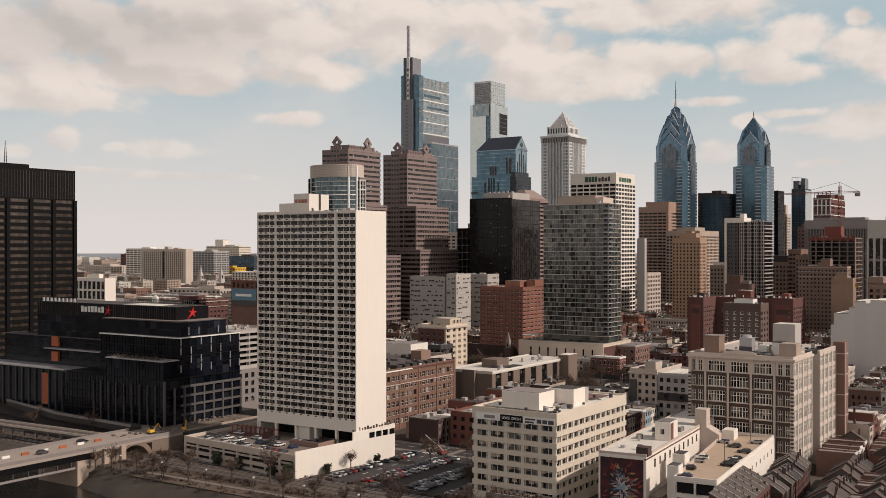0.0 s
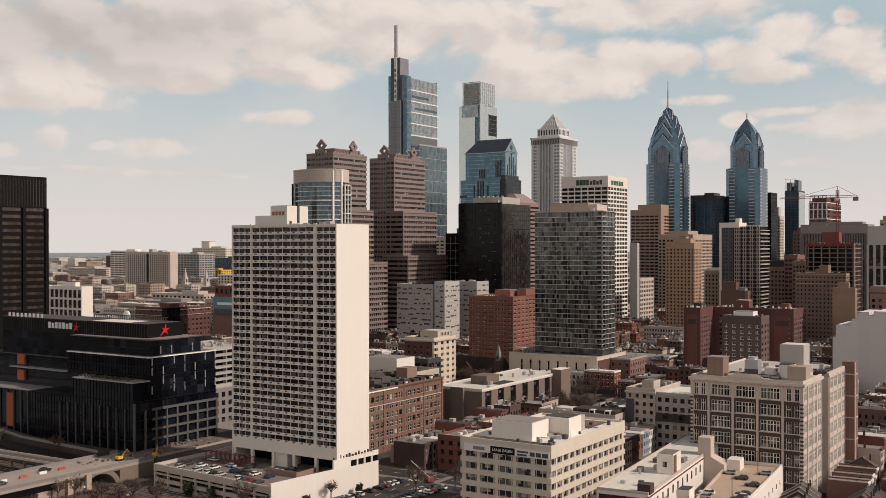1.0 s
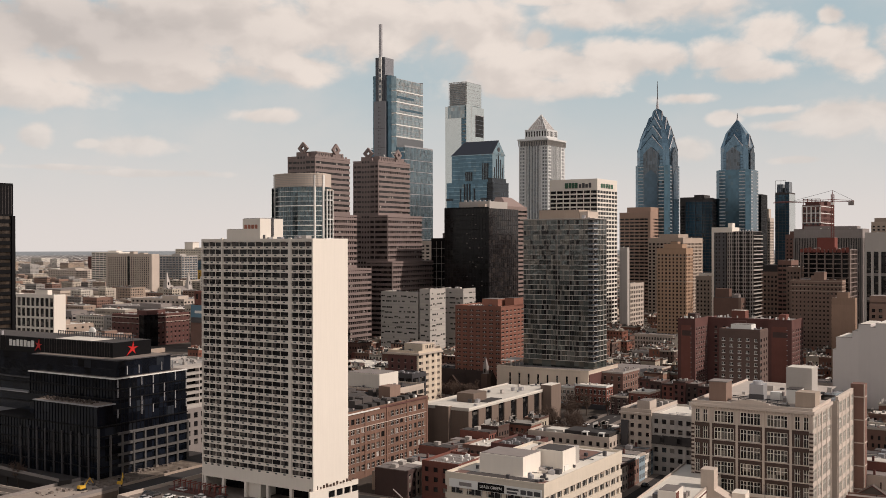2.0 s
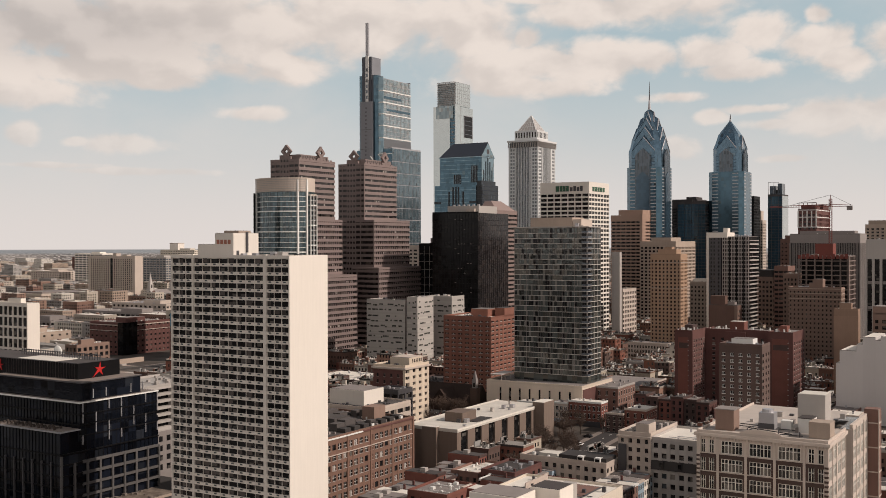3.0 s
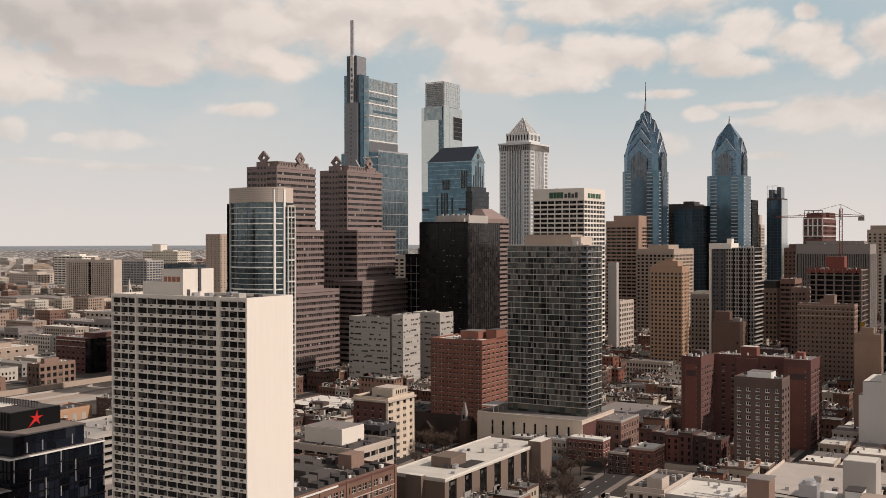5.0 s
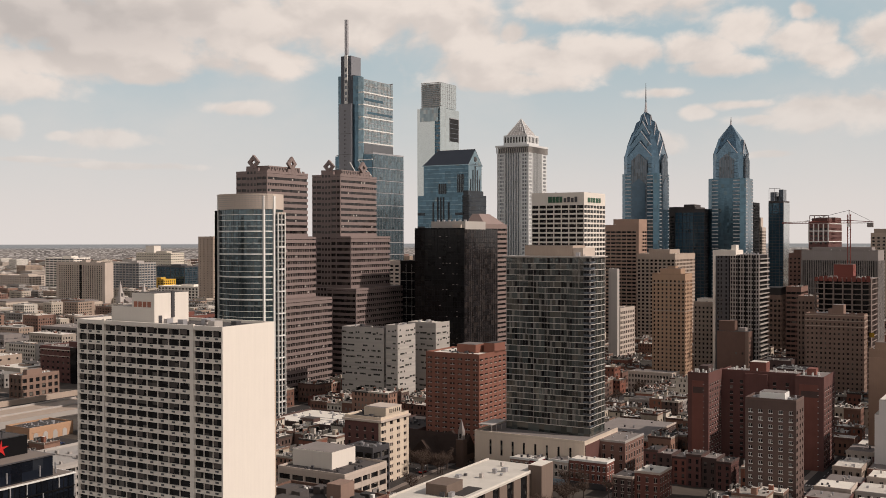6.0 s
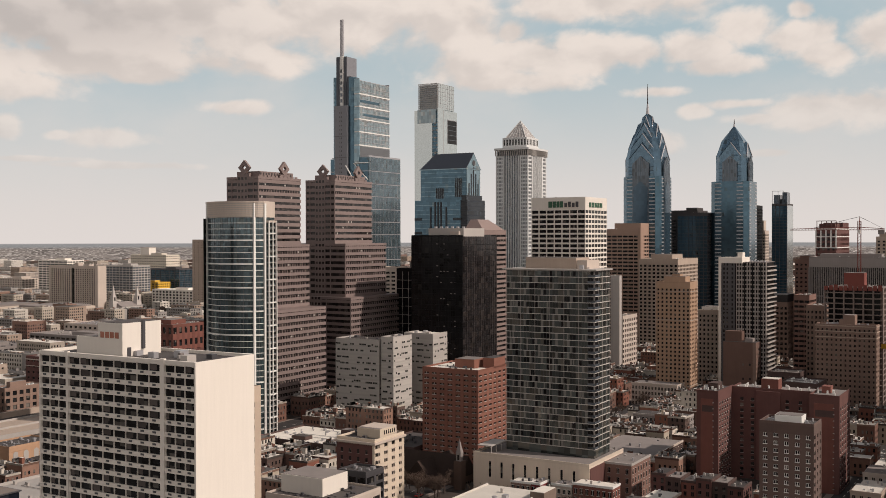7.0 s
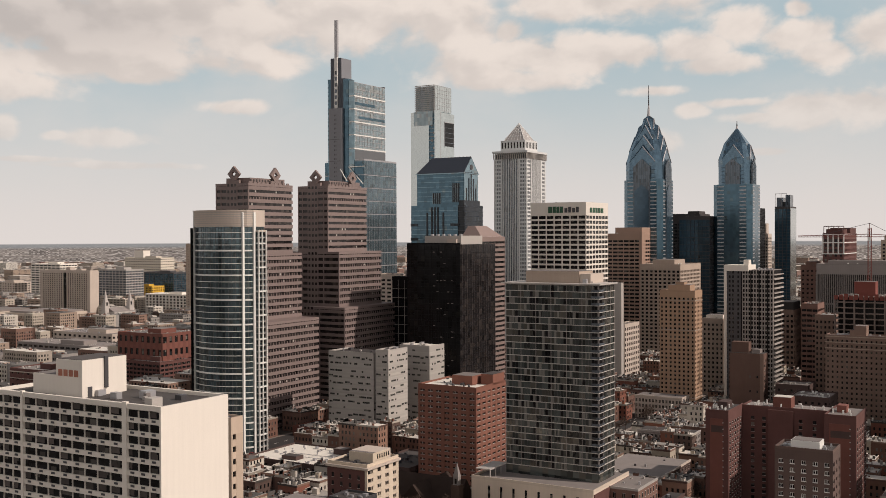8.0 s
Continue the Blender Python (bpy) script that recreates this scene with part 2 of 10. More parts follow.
BLUEP = mat("pale_blue_paint", (0.28, 0.38, 0.44), 0.8, var=0.15)
COPPER = mat("dark_slate", (0.05, 0.046, 0.044), 0.8, var=0.25)
RUST = mat("red_primer_steel", (0.22, 0.065, 0.05), 0.8, var=0.25)
TYRE = mat("black_rubber", (0.02, 0.02, 0.02), 0.9, var=0.2)
WATER = mat("dark_river_water", (0.010, 0.011, 0.011), 0.22, var=0.1, scale=0.2, bump=0.2, spec=0.22)

WIN = glass("window_glass", (0.016, 0.016, 0.017), share=0.2, blind=(0.20, 0.18, 0.16), spec=0.45, cell=(2.6, 2.6, 2.9))
WIN_D = glass("dark_window_glass", (0.011, 0.011, 0.012), share=0.12, blind=(0.12, 0.11, 0.10), spec=0.3)
GRANWIN = glass("tinted_brown_glass", (0.021, 0.018, 0.018), share=0.2, blind=(0.08, 0.066, 0.06), spec=0.35, cell=(2.7, 2.7, 3.9))
GREYWIN = glass("grey_window_glass", (0.05, 0.05, 0.048), share=0.35, blind=(0.16, 0.155, 0.14), spec=0.4, cell=(1.1, 1.1, 3.8))
BRICKWIN = glass("dim_brown_glass", (0.03, 0.022, 0.019), share=0.35, blind=(0.12, 0.085, 0.068), spec=0.3, cell=(2.0, 2.0, 2.85))
BRONZEG = glass("bronze_glass", (0.085, 0.066, 0.054), share=0.25, blind=(0.13, 0.10, 0.08), metal=0.55, rough=0.10, cell=(1.9, 1.9, 4.0), tint=0.3)
WIN_A = glass("apartment_glass", (0.078, 0.090, 0.087), blind=(0.17, 0.165, 0.145), cell=(2.853, 2.853, 2.80357), off=(305.1, 0.3, 2.339), share=0.26, metal=0.5, rough=0.06, wave=0.05, tint=0.75)
# real black glass, and the black that stands in for shade in openings
BLACKGS = glass("black_glass_and_shade", (0.007, 0.007, 0.008), share=0.03, blind=(0.02, 0.019, 0.018), spec=0.22, cell=(3.0, 3.0, 3.7))
BLUEG = glass("blue_glass", (0.07, 0.138, 0.185), share=0.03, blind=(0.11, 0.17, 0.20), metal=0.68, rough=0.09, cell=(3.0, 3.0, 3.9), tint=0.2)
CHEVG = glass("slate_blue_glass", (0.10, 0.172, 0.235), share=0.08, blind=(0.15, 0.22, 0.27), metal=0.72, rough=0.10, cell=(3.0, 3.0, 4.0), tint=0.14)
CHEVL = glass("dark_slate_blue_glass", (0.06, 0.105, 0.145), share=0.0, metal=0.6, rough=0.12, cell=(3.0, 3.0, 4.0), tint=0.2)
MASTG = glass("deep_teal_glass", (0.125, 0.185, 0.215), share=0.12, blind=(0.19, 0.25, 0.27), metal=0.62, rough=0.09, cell=(2.9, 2.9, 4.27), tint=0.3)
# paler twin of silver_glass: a brighter reflection is put into its colour
BRIGHTSG = glass("bright_side_glass", (0.56, 0.62, 0.625), share=0.0, metal=0.85, rough=0.08, cell=(4.0, 4.0, 4.2), tint=0.05, wave=0.003)
TEALG = glass("teal_glass", (0.21, 0.31, 0.36), share=0.10, blind=(0.30, 0.37, 0.39), metal=0.62, rough=0.09, cell=(3.0, 3.0, 3.9), tint=0.15)
SILVG = glass("silver_glass", (0.53, 0.575, 0.575), share=0.0, blind=(0.5, 0.52, 0.52), metal=0.93, rough=0.07, cell=(4.0, 4.0, 4.2), tint=0.025, wave=0.003)
PALEGL = glass("pale_office_glass", (0.27, 0.345, 0.375), share=0.28, blind=(0.43, 0.47, 0.47), metal=0.5, rough=0.10, cell=(2.75, 2.75, 4.25), tint=0.22)
GREENG = glass("green_glass", (0.085, 0.125, 0.14), share=0.22, blind=(0.14, 0.18, 0.18), metal=0.62, rough=0.07, cell=(1.9, 1.9, 3.41), tint=0.45, wave=0.03)
GREYG = glass("grey_blue_glass", (0.12, 0.14, 0.165), share=0.2, blind=(0.10, 0.11, 0.12), metal=0.4, rough=0.15, cell=(1.8, 1.8, 3.9), tint=0.2)
CARG = glass("car_glass", (0.02, 0.022, 0.024), share=0.0, cell=(9, 9, 9), wave=0.0)

# ---- building blocks ----
CUBES = {}


def cube(m):
    if m.name not in CUBES:
        me = bpy.data.meshes.new(m.name + "_block")
        v = [(x, y, z) for x in (-.5, .5) for y in (-.5, .5) for z in (-.5, .5)]
        me.from_pydata(v, [], [(0, 1, 3, 2), (4, 6, 7, 5), (0, 4, 5, 1), (2, 3, 7, 6), (0, 2, 6, 4), (1, 5, 7, 3)])
        me.materials.append(m)
        CUBES[m.name] = me
    return CUBES[m.name]


def thing(name, label, category, x, y, z=0.0, rz=0.0, group="", kind=""):
    e = new(name)
    e.empty_display_size = 0.5
    e.matrix_world = pose(x, y, z, 0, 0, rz)
    return tagged(e, label, category, group, kind)


def box(name, parent, m, x0, x1, y0, y1, z0, z1, label="", rz=0.0):
    """A block between two corners, in its parent's own axes."""
    o = new(name, cube(m))
    o.matrix_basis = Matrix.LocRotScale(((x0 + x1) / 2, (y0 + y1) / 2, (z0 + z1) / 2), Euler((0, 0, radians(rz))), (x1 - x0, y1 - y0, z1 - z0))
    o.parent = parent
    return tagged(o, label)


def mesh(name, parent, m, verts, faces, label="", kind=""):
    me = bpy.data.meshes.new(name)
    me.from_pydata([tuple(v) for v in verts], [], faces)
    me.materials.append(m)
    bm = bmesh.new()
    bm.from_mesh(me)
    bmesh.ops.recalc_face_normals(bm, faces=bm.faces)
    bm.to_mesh(me)
    bm.free()
    o = new(name, me)
    if parent:
        o.parent = parent
    return tagged(o, label, kind=kind)


def joined(name, parent, m, boxes, label="", kind=""):
    """Many blocks as one mesh."""
    vs, fs = [], []
    for x0, x1, y0, y1, z0, z1 in boxes:
        k = len(vs)
        vs += [(x, y, z) for x in (x0, x1) for y in (y0, y1) for z in (z0, z1)]
        fs += [tuple(k + i for i in f) for f in ((0, 1, 3, 2), (4, 6, 7, 5), (0, 4, 5, 1), (2, 3, 7, 6), (0, 2, 6, 4), (1, 5, 7, 3))]
    me = bpy.data.meshes.new(name)
    me.from_pydata(vs, [], fs)
    me.materials.append(m)
    o = new(name, me)
    if parent:
        o.parent = parent
    return tagged(o, label, kind=kind)


def under(part, *subs):
    """Hang sub-parts on a part that sits under the same thing."""
    for s in subs:
        s.parent = part
        s.matrix_parent_inverse = part.matrix_basis.inverted()


def pieces(name, parent, m, boxes, limit=120, label=""):
    for b in boxes[:limit]:
        box(name, parent, m, *b, label=label)
    if len(boxes) > limit:
        joined(name, parent, m, boxes[limit:], kind="stuff")


def prism(name, parent, m, plan, z0, z1, label=""):
    n = len(plan)
    vs = [(x, y, z0) for x, y in plan] + [(x, y, z1) for x, y in plan]
    fs = [tuple(range(n - 1, -1, -1)), tuple(range(n, 2 * n))] + [(i, (i + 1) % n, n + (i + 1) % n, n + i) for i in range(n)]
    return mesh(name, parent, m, vs, fs, label)


def tube(name, parent, m, a, b, r0, r1, n=8, label=""):
    a, b = Vector(a), Vector(b)
    q = (b - a).to_track_quat("Z", "Y").to_matrix()
    vs = []
    for c, r in ((a, r0), (b, r1)):
        vs += [c + q @ Vector((r * math.cos(6.2832 * i / n), r * math.sin(6.2832 * i / n), 0)) for i in range(n)]
    fs = [tuple(range(n)), tuple(range(n, 2 * n))] + [(i, (i + 1) % n, n + (i + 1) % n, n + i) for i in range(n)]
    return mesh(name, parent, m, vs, fs, label)


def rise(y):
    """The height of the city ground, which climbs away from the river."""
    return 7.0 * min(1.0, max(0.0, (y - 380.0) / 165.0))


FOOT = []   # what stands where, so that the rows of houses keep clear of it


def tower(name, label, X, Y, wx, wy, h, floors, bw, bs, wall, win, sp=0.45, pf=0.25, d=0.4, base=5.0, top=2.5, z0=0.0,
          category="office tower", out=0.06, roof=None, pent=(), pent_mat=None, band=None, corner=None, parapet=1.0, basewin=False):
    """A block whose corner nearest the river and the south is X, Y: a glazed core, a band at every floor, piers on the two open faces."""
    out = out or 0.03
    e = thing(name, label, category, X, Y, z0)
    FOOT.append((X - wx, X, Y, Y + wy))
    band = band or wall
    roof = roof or ROOFG
    box("glazing", e, win, -wx + d, -d, d, wy - d, 0, h - top)
    if base:
        box("base_storey", e, wall, -wx - 0.05, 0.05, -0.05, wy + 0.05, 0, base)
    fh = (h - base - top) / floors
    far = Y > 760 or X < -600
    fb = [(-wx, 0, 0, wy, base + i * fh + 0.01, base + i * fh + fh * sp) for i in range(floors)]
    pr = []
    if far:
        joined("floor_banding", e, band, fb, kind="stuff")
    else:
        for b in fb:
            box("floor_band", e, band, *b)
    box("top_band", e, wall, -wx - 0.02, 0.02, -0.02, wy + 0.02, h - top, h)
    cw = corner if corner is not None else None
    for i in range(bw + 1):
        w = wx / bw * pf
        u = -wx * i / bw
        a, b = u - w / 2, u + w / 2
        if i == 0:
            a, b = -(cw or w * 0.6), out
        if i == bw:
            a, b = -wx - out, -wx + (cw or w * 0.6)
        if w or cw:
            pr.append((a, b, -out, d + 0.1, base, h - top - 0.01))
    for i in range(1, bs + 1):
        w = wy / bs * pf
        u = wy * i / bs
        a, b = u - w / 2, u + w / 2
        if i == bs:
            a, b = wy - (cw or w * 0.6), wy + out
        if w or cw:
            pr.append((-d - 0.1, out, a, b, base, h - top - 0.01))
    if far and len(pr) > 10:
        joined("pier_grid", e, wall, pr, kind="stuff")
    else:
        for b in pr:
            box("pier", e, wall, *b)
    if parapet:
        for a in ((-wx, 0, 0, 0.35), (-wx, 0, wy - 0.35, wy), (-wx, -wx + 0.35, 0.35, wy - 0.35), (-0.35, 0, 0.35, wy - 0.35)):
            box("parapet", e, wall, *a, h, h + parapet)
    box("roof_deck", e, roof, -wx + 0.36, -0.36, 0.36, wy - 0.36, h, h + 0.12)
    rg = random.Random(int(X * 7 + Y))
    gear = []
    for k in range(int(min(34, 5 + wx * wy / 55))):
        a, b, s = rg.uniform(1.2, wx - 2.6), rg.uniform(1.2, wy - 2.6), rg.uniform(0.35, 1.5)
        gear.append((-a - s, -a, b, b + s * rg.uniform(0.7, 1.4), h + 0.1, h + 0.12 + rg.uniform(0.4, 1.5)))
    for k in range(3):
        b = rg.uniform(1.5, wy - 1.5)
        gear.append((-wx * rg.uniform(0.6, 0.95), -wx * rg.uniform(0.05, 0.4), b, b + 0.22, h + 0.3, h + 0.5))
    joined("roof_gear", e, rg.choice((STEEL, PALEG, DARKM, WHITEM)), gear, kind="stuff")
    for k, (a, b, c, dd, hh) in enumerate(pent):
        box("plant_room", e, pent_mat or wall, -wx * b, -wx * a, wy * c, wy * dd, h + 0.12, h + hh)
        box("plant_roof", e, ROOFD if k % 2 else ROOFG, -wx * b + 0.3, -wx * a - 0.3, wy * c + 0.3, wy * dd - 0.3, h + hh, h + hh + 0.15)
    return e


def roof_clutter(e, wx, wy, h, n, seed, m=None):
    """Cooling units and vents on a flat roof."""
    rr = random.Random(seed)
    for i in range(n):
        a, b, s = rr.uniform(2, wx - 3), rr.uniform(2, wy - 3), rr.uniform(0.7, 2.2)
        box("roof_unit", e, m or rr.choice((STEEL, PALEG, ROOFG, DARKM)), -a - s, -a, b, b + s * rr.uniform(0.7, 1.6), h + 0.12, h + 0.12 + rr.uniform(0.6, 1.8))

# ---- ground, river, streets ----
def sheet(name, m, x0, x1, y0, y1, z, label, category, kind="structure"):
    ys = [y0] + [q for q in (380.0, 545.0) if y0 < q < y1] + [y1]
    vs = [(x, y, z + rise(y)) for y in ys for x in (x0, x1)]
    o = mesh(name, None, m, vs, [(2 * i, 2 * i + 1, 2 * i + 3, 2 * i + 2) for i in range(len(ys) - 1)], label, kind)
    o["category"] = category
    return o


def make_ground():
    # the city plain, a bank down to the river, the river bed and the far bank behind the start of the flight
    xs = [-5200, -2000, -800, -420, -360, -300, -150, 0, 400, 2000, 5200]
    rows = ((-4800, 0), (60, 0), (70, -7.5), (240, -7.5), (252, 0), (380, 0), (545, 7), (5200, 7))

    def bank(x, y):
        return y + min(16.0, max(0.0, (-295.0 - x) * 0.2)) if 200 < y < 300 else y
    vs = [(x, bank(x, y), z) for y, z in rows for x in xs]
    n = len(xs)
    fs = [(j * n + i, j * n + i + 1, (j + 1) * n + i + 1, (j + 1) * n + i) for j in range(len(rows) - 1) for i in range(n - 1)]
    o = mesh("ground", None, GROUNDM, vs, fs, "brown-grey city ground sloping down to a river", "structure")
    o["category"] = "ground"
    sheet("water", WATER, -5200, 5200, 66, 262, -6.2, "dark still river water between its banks", "river")


make_ground()
STREETS_Y = [(262, 270), (347, 358), (482, 494), (592, 602), (728, 740), (852, 864), (986, 998), (1120, 1132), (1256, 1268), (1392, 1404)]
STREETS_X = [(-503, -481), (-346, -330), (-238, -228), (-173, -164), (-84, -74), (20, 30), (-640, -628), (-760, -745), (-900, -885)]


def make_streets():
    for i, (a, b) in enumerate(STREETS_Y[1:]):
        sheet("road", ASPH, -1300, 300, a, b, 0.02, "asphalt city street running north and south", "road")
        sheet("pavement", PAVE, -1300, 300, a - 3.2, a, 0.035, "concrete pavement beside a street", "pavement")
        sheet("pavement", PAVE, -1300, 300, b, b + 3.2, 0.035, "concrete pavement beside a street", "pavement")
    for i, (a, b) in enumerate(STREETS_X):
        sheet("road", ASPH, a, b, 275, 2200, 0.026, "asphalt city street running east and west", "road")
        sheet("pavement", PAVE, a - 3, a, 275, 2200, 0.042, "concrete pavement beside a street", "pavement")
        sheet("pavement", PAVE, b, b + 3, 275, 2200, 0.042, "concrete pavement beside a street", "pavement")


make_streets()
sheet("parking_lot", ASPH, -247, -184, 286, 345, 0.05, "asphalt car park with rows of parked cars", "car park")
sheet("river_path", PAVE, -300, -60, 258.5, 260.4, 0.05, "concrete footpath along the river bank", "path")
sheet("rail_bed", DIRT, -900, 200, 268.5, 284.5, 0.05, "brown ballast of a railway beside the river", "railway")
# flat sheet, darker than the city ground around it
sheet("rail_yard", mat("dark_ballast", (0.04, 0.036, 0.034), 0.95, var=0.4, scale=0.7), -900, -347, 284.6, 346, 0.04, "dark ground of the rail yard below the viaduct", "railway")
sheet("park_strip", DIRT, -330, -60, 261.2, 268.3, 0.04, "bare brown earth between path and tracks", "ground")
sheet("rail_cut", mat("pale_ballast", (0.16, 0.145, 0.13), 0.95, var=0.3, scale=0.6), -700, -600, 560, 586, 0.06, "pale gravel of a railway cutting", "railway")
FOOT.append((-670, -598, 440, 620))
FOOT.append((-603, -556, 498, 600))
FOOT.append((-712, -600, 620, 659))
FOOT.append((-556, -522, 476, 518))
sheet("sunken_road", mat("dark_cutting_ground", (0.09, 0.078, 0.07), 0.95, var=0.4, scale=0.6), -665, -646, 440, 620, 0.07, "dark ground of a sunken railway cutting", "ground")
sheet("car_lot", ASPH, -555, -523, 478, 516, 0.07, "asphalt car park behind a low tan building", "car park")
for n_, m_, q_ in (("cutting_wall", BEIGE, (-668, -665.5, 440, 640, 0, 10.5)), ("highway_deck", BEIGE, (-646, -604, 440, 605, 0, 8.6)),
                   ("highway_parapet", PALEG, (-646.6, -646, 440, 605, 0, 9.8)), ("highway_parapet", PALEG, (-625.4, -624.8, 440, 605, 8.6, 9.7)), ("highway_parapet", PALEG, (-604, -603.4, 440, 605, 0, 9.8))):
    o_ = joined(n_, None, m_, [q_], "pale concrete of a raised highway beside a railway cutting", kind="structure")
    o_["category"] = "wall"
sheet("river_bank", DIRT, -300, 200, 252.2, 257.4, 0.03, "bare earth strip along the river bank", "ground")


def road_markings():
    bs = []
    for a, b in STREETS_X[:6]:
        m = (a + b) / 2
        bs += [(m - 0.1, m + 0.1, 300 + k * 9, 303.5 + k * 9, 0.05, 0.056) for k in range(70)]
        for ya, yb in STREETS_Y[1:5]:
            bs += [(a + 0.8 + k * 1.3, a + 1.4 + k * 1.3, y, y + 2.4, 0.05, 0.056) for y in (ya - 3.0, yb + 0.6) for k in range(int((b - a - 1) / 1.3))]
    for a, b in STREETS_Y[1:6]:
        m = (a + b) / 2
        bs += [(-520 + k * 9, -516.5 + k * 9, m - 0.1, m + 0.1, 0.05, 0.056) for k in range(56)]
    for x in (-241, -221.5, -203.5, -186.5):
        bs += [(x - 2.6, x + 2.6, 289.5 + k * 3.0, 289.62 + k * 3.0, 0.055, 0.06) for k in range(18)]
    bs = [(a, b, c, d, z0 + rise((c + d) / 2), z1 + rise((c + d) / 2) + 0.02) for a, b, c, d, z0, z1 in bs]
    o = joined("road_markings", None, WHITEM, bs, "worn white lane lines and crossings on asphalt", "stuff")
    o["category"] = "road marking"


road_markings()


# ---- the white apartment tower and its garage ----
def white_tower():
    X, Y, wx, wy, h = -243.7, 310.0, 50.2, 18.8, 95.6
    e = thing("apartment_tower", "tall white concrete apartment slab with dark window rows", "apartment tower", X, Y)
    FOOT.append((-312, -240, 284, 338))
    z_lo, n = 16.2, 30
    fh = (h - 1.0 - z_lo) / n
    box("blank_end_wall", e, WHITE, -0.45, 0, 0, wy, 7.0, h, "blank white painted end wall")
    box("end_wall", e, WHITE, -wx, -wx + 0.45, 0, wy, 7.0, h)
    box("back_wall", e, WHITE, -wx + 0.45, -0.45, wy - 0.4, wy, 7.0, h)
    box("glazing", e, WIN_D, -wx + 0.46, -0.46, 0.5, wy - 0.41, z_lo, h - 1.2)
    box("base_wall", e, WHITE, -wx + 0.46, -0.46, 0.06, 0.5, 12.4, z_lo)
    # black block at the back of the recess stands in for its shade
    box("lobby", e, BLACKGS, -wx + 1, -1, 9.0, wy - 0.5, 7.2, 12.4, "black block for the shade of the parking level under the tower")
    box("soffit", e, GREYC, -wx + 0.5, -0.5, 0.6, 9.0, 12.2, 12.4)
    box("side_block", e, WHITE, -31, -24, 1.3, 8.9, 7.2, 12.2)
    for u in (-1.2, -9.8, -20, -30, -40.4, -49):
        box("column", e, WHITE, u - 0.5, u + 0.5, 0.1, 1.2, 7.2, 12.4)
    for i in range(n):
        z = z_lo + i * fh
        box("spandrel", e, WHITE, -wx + 0.455, -0.455, 0.04, 0.5, z, z + 1.0)
    box("top_spandrel", e, WHITE, -wx + 0.455, -0.455, 0.04, 0.5, z_lo + n * fh, h)
    for u, w in ((-9.85, 1.25), (-40.4, 0.7)):
        box("pier", e, WHITE, u - w / 2, u + w / 2, -0.12, 0.55, z_lo, h + 0.3)
    cols = []
    for a, b, k in ((-9.2, -0.46, 3), (-40.0, -10.5, 8), (-49.7, -40.8, 3)):
        for j in range(k):
            cols.append((a + (b - a) * j / k, a + (b - a) * (j + 1) / k))
    wr = random.Random(1)
    mull, units, panes = [], [], []
    for i in reversed(range(n)):
        z = z_lo + i * fh
        for a, b in cols:
            mull.append((a - 0.06, a + 0.06, 0.18, 0.52, z + 1.0, z + fh))
            mid = (a + b) / 2
            units.append((mid - 0.5, mid + 0.5, -0.05, 0.10, z + 0.42, z + 0.86))
            panes.append((a + 0.12, a + (b - a) * (0.3 + 0.4 * wr.random()), 0.44, 0.49, z + 1.25, z + fh - 0.05))
    pieces("window_post", e, WHITE, mull, 110)
    pieces("air_conditioner", e, DARKM, units, 110)
    pieces("curtain", e, mat("grey_brown_curtain", (0.085, 0.073, 0.066), 0.7, var=0.5, scale=0.9, rnd=0.4), [q for q in panes if wr.random() < 0.5], 60)
    # roof, parapet and the two plant rooms
    for a in ((-wx + .46, -0.46, 0.5, 0.8), (-wx + .46, -0.46, wy - 0.7, wy - 0.4)):
        box("parapet", e, WHITE, *a, h - 1.2, h)
    box("roof_deck", e, ROOFD, -wx + 0.46, -0.46, 0.8, wy - 0.7, h - 1.2, h - 0.75, "dark tarred roof behind a low parapet")
    box("plant_room", e, WHITE, -34.0, -26.0, 3.6, 15.5, h - 0.75, h + 7.0, "white rooftop plant room with faded red numerals")
    box("plant_roof", e, ROOFD, -33.7, -26.3, 3.9, 15.2, h + 7.0, h + 7.12)
    box("plant_room", e, WHITE, -42.5, -34.05, 4.6, 13.5, h - 0.75, h + 3.4)
    box("plant_roof", e, ROOFG, -42.2, -34.3, 4.9, 13.2, h + 3.4, h + 3.5)
    box("flue", e, DARKM, -25.95, -25.6, 9.3, 10.2, h + 0.8, h + 7.4, "black metal flue")
    box("door", e, DARKM, -25.98, -25.86, 5.0, 6.1, h - 0.7, h + 1.4)
    box("duct", e, STEEL, -25.9, -25.0, 6.9, 9.0, h - 0.7, h + 0.5)
    for k, (a, b) in enumerate(((-33.2, -32.0), (-31.6, -30.4), (-30.0, -28.8), (-28.4, -27.2))):
        box("sign_bar", e, mat("faded_red_paint", (0.36, 0.15, 0.10), 0.8, var=0.3), a, b, 3.52, 3.6, h + 3.5, h + 4.9, "faded red bar of a rooftop number sign")
    roof_clutter(e, 24, 15, h - 0.87, 9, 5)


white_tower()


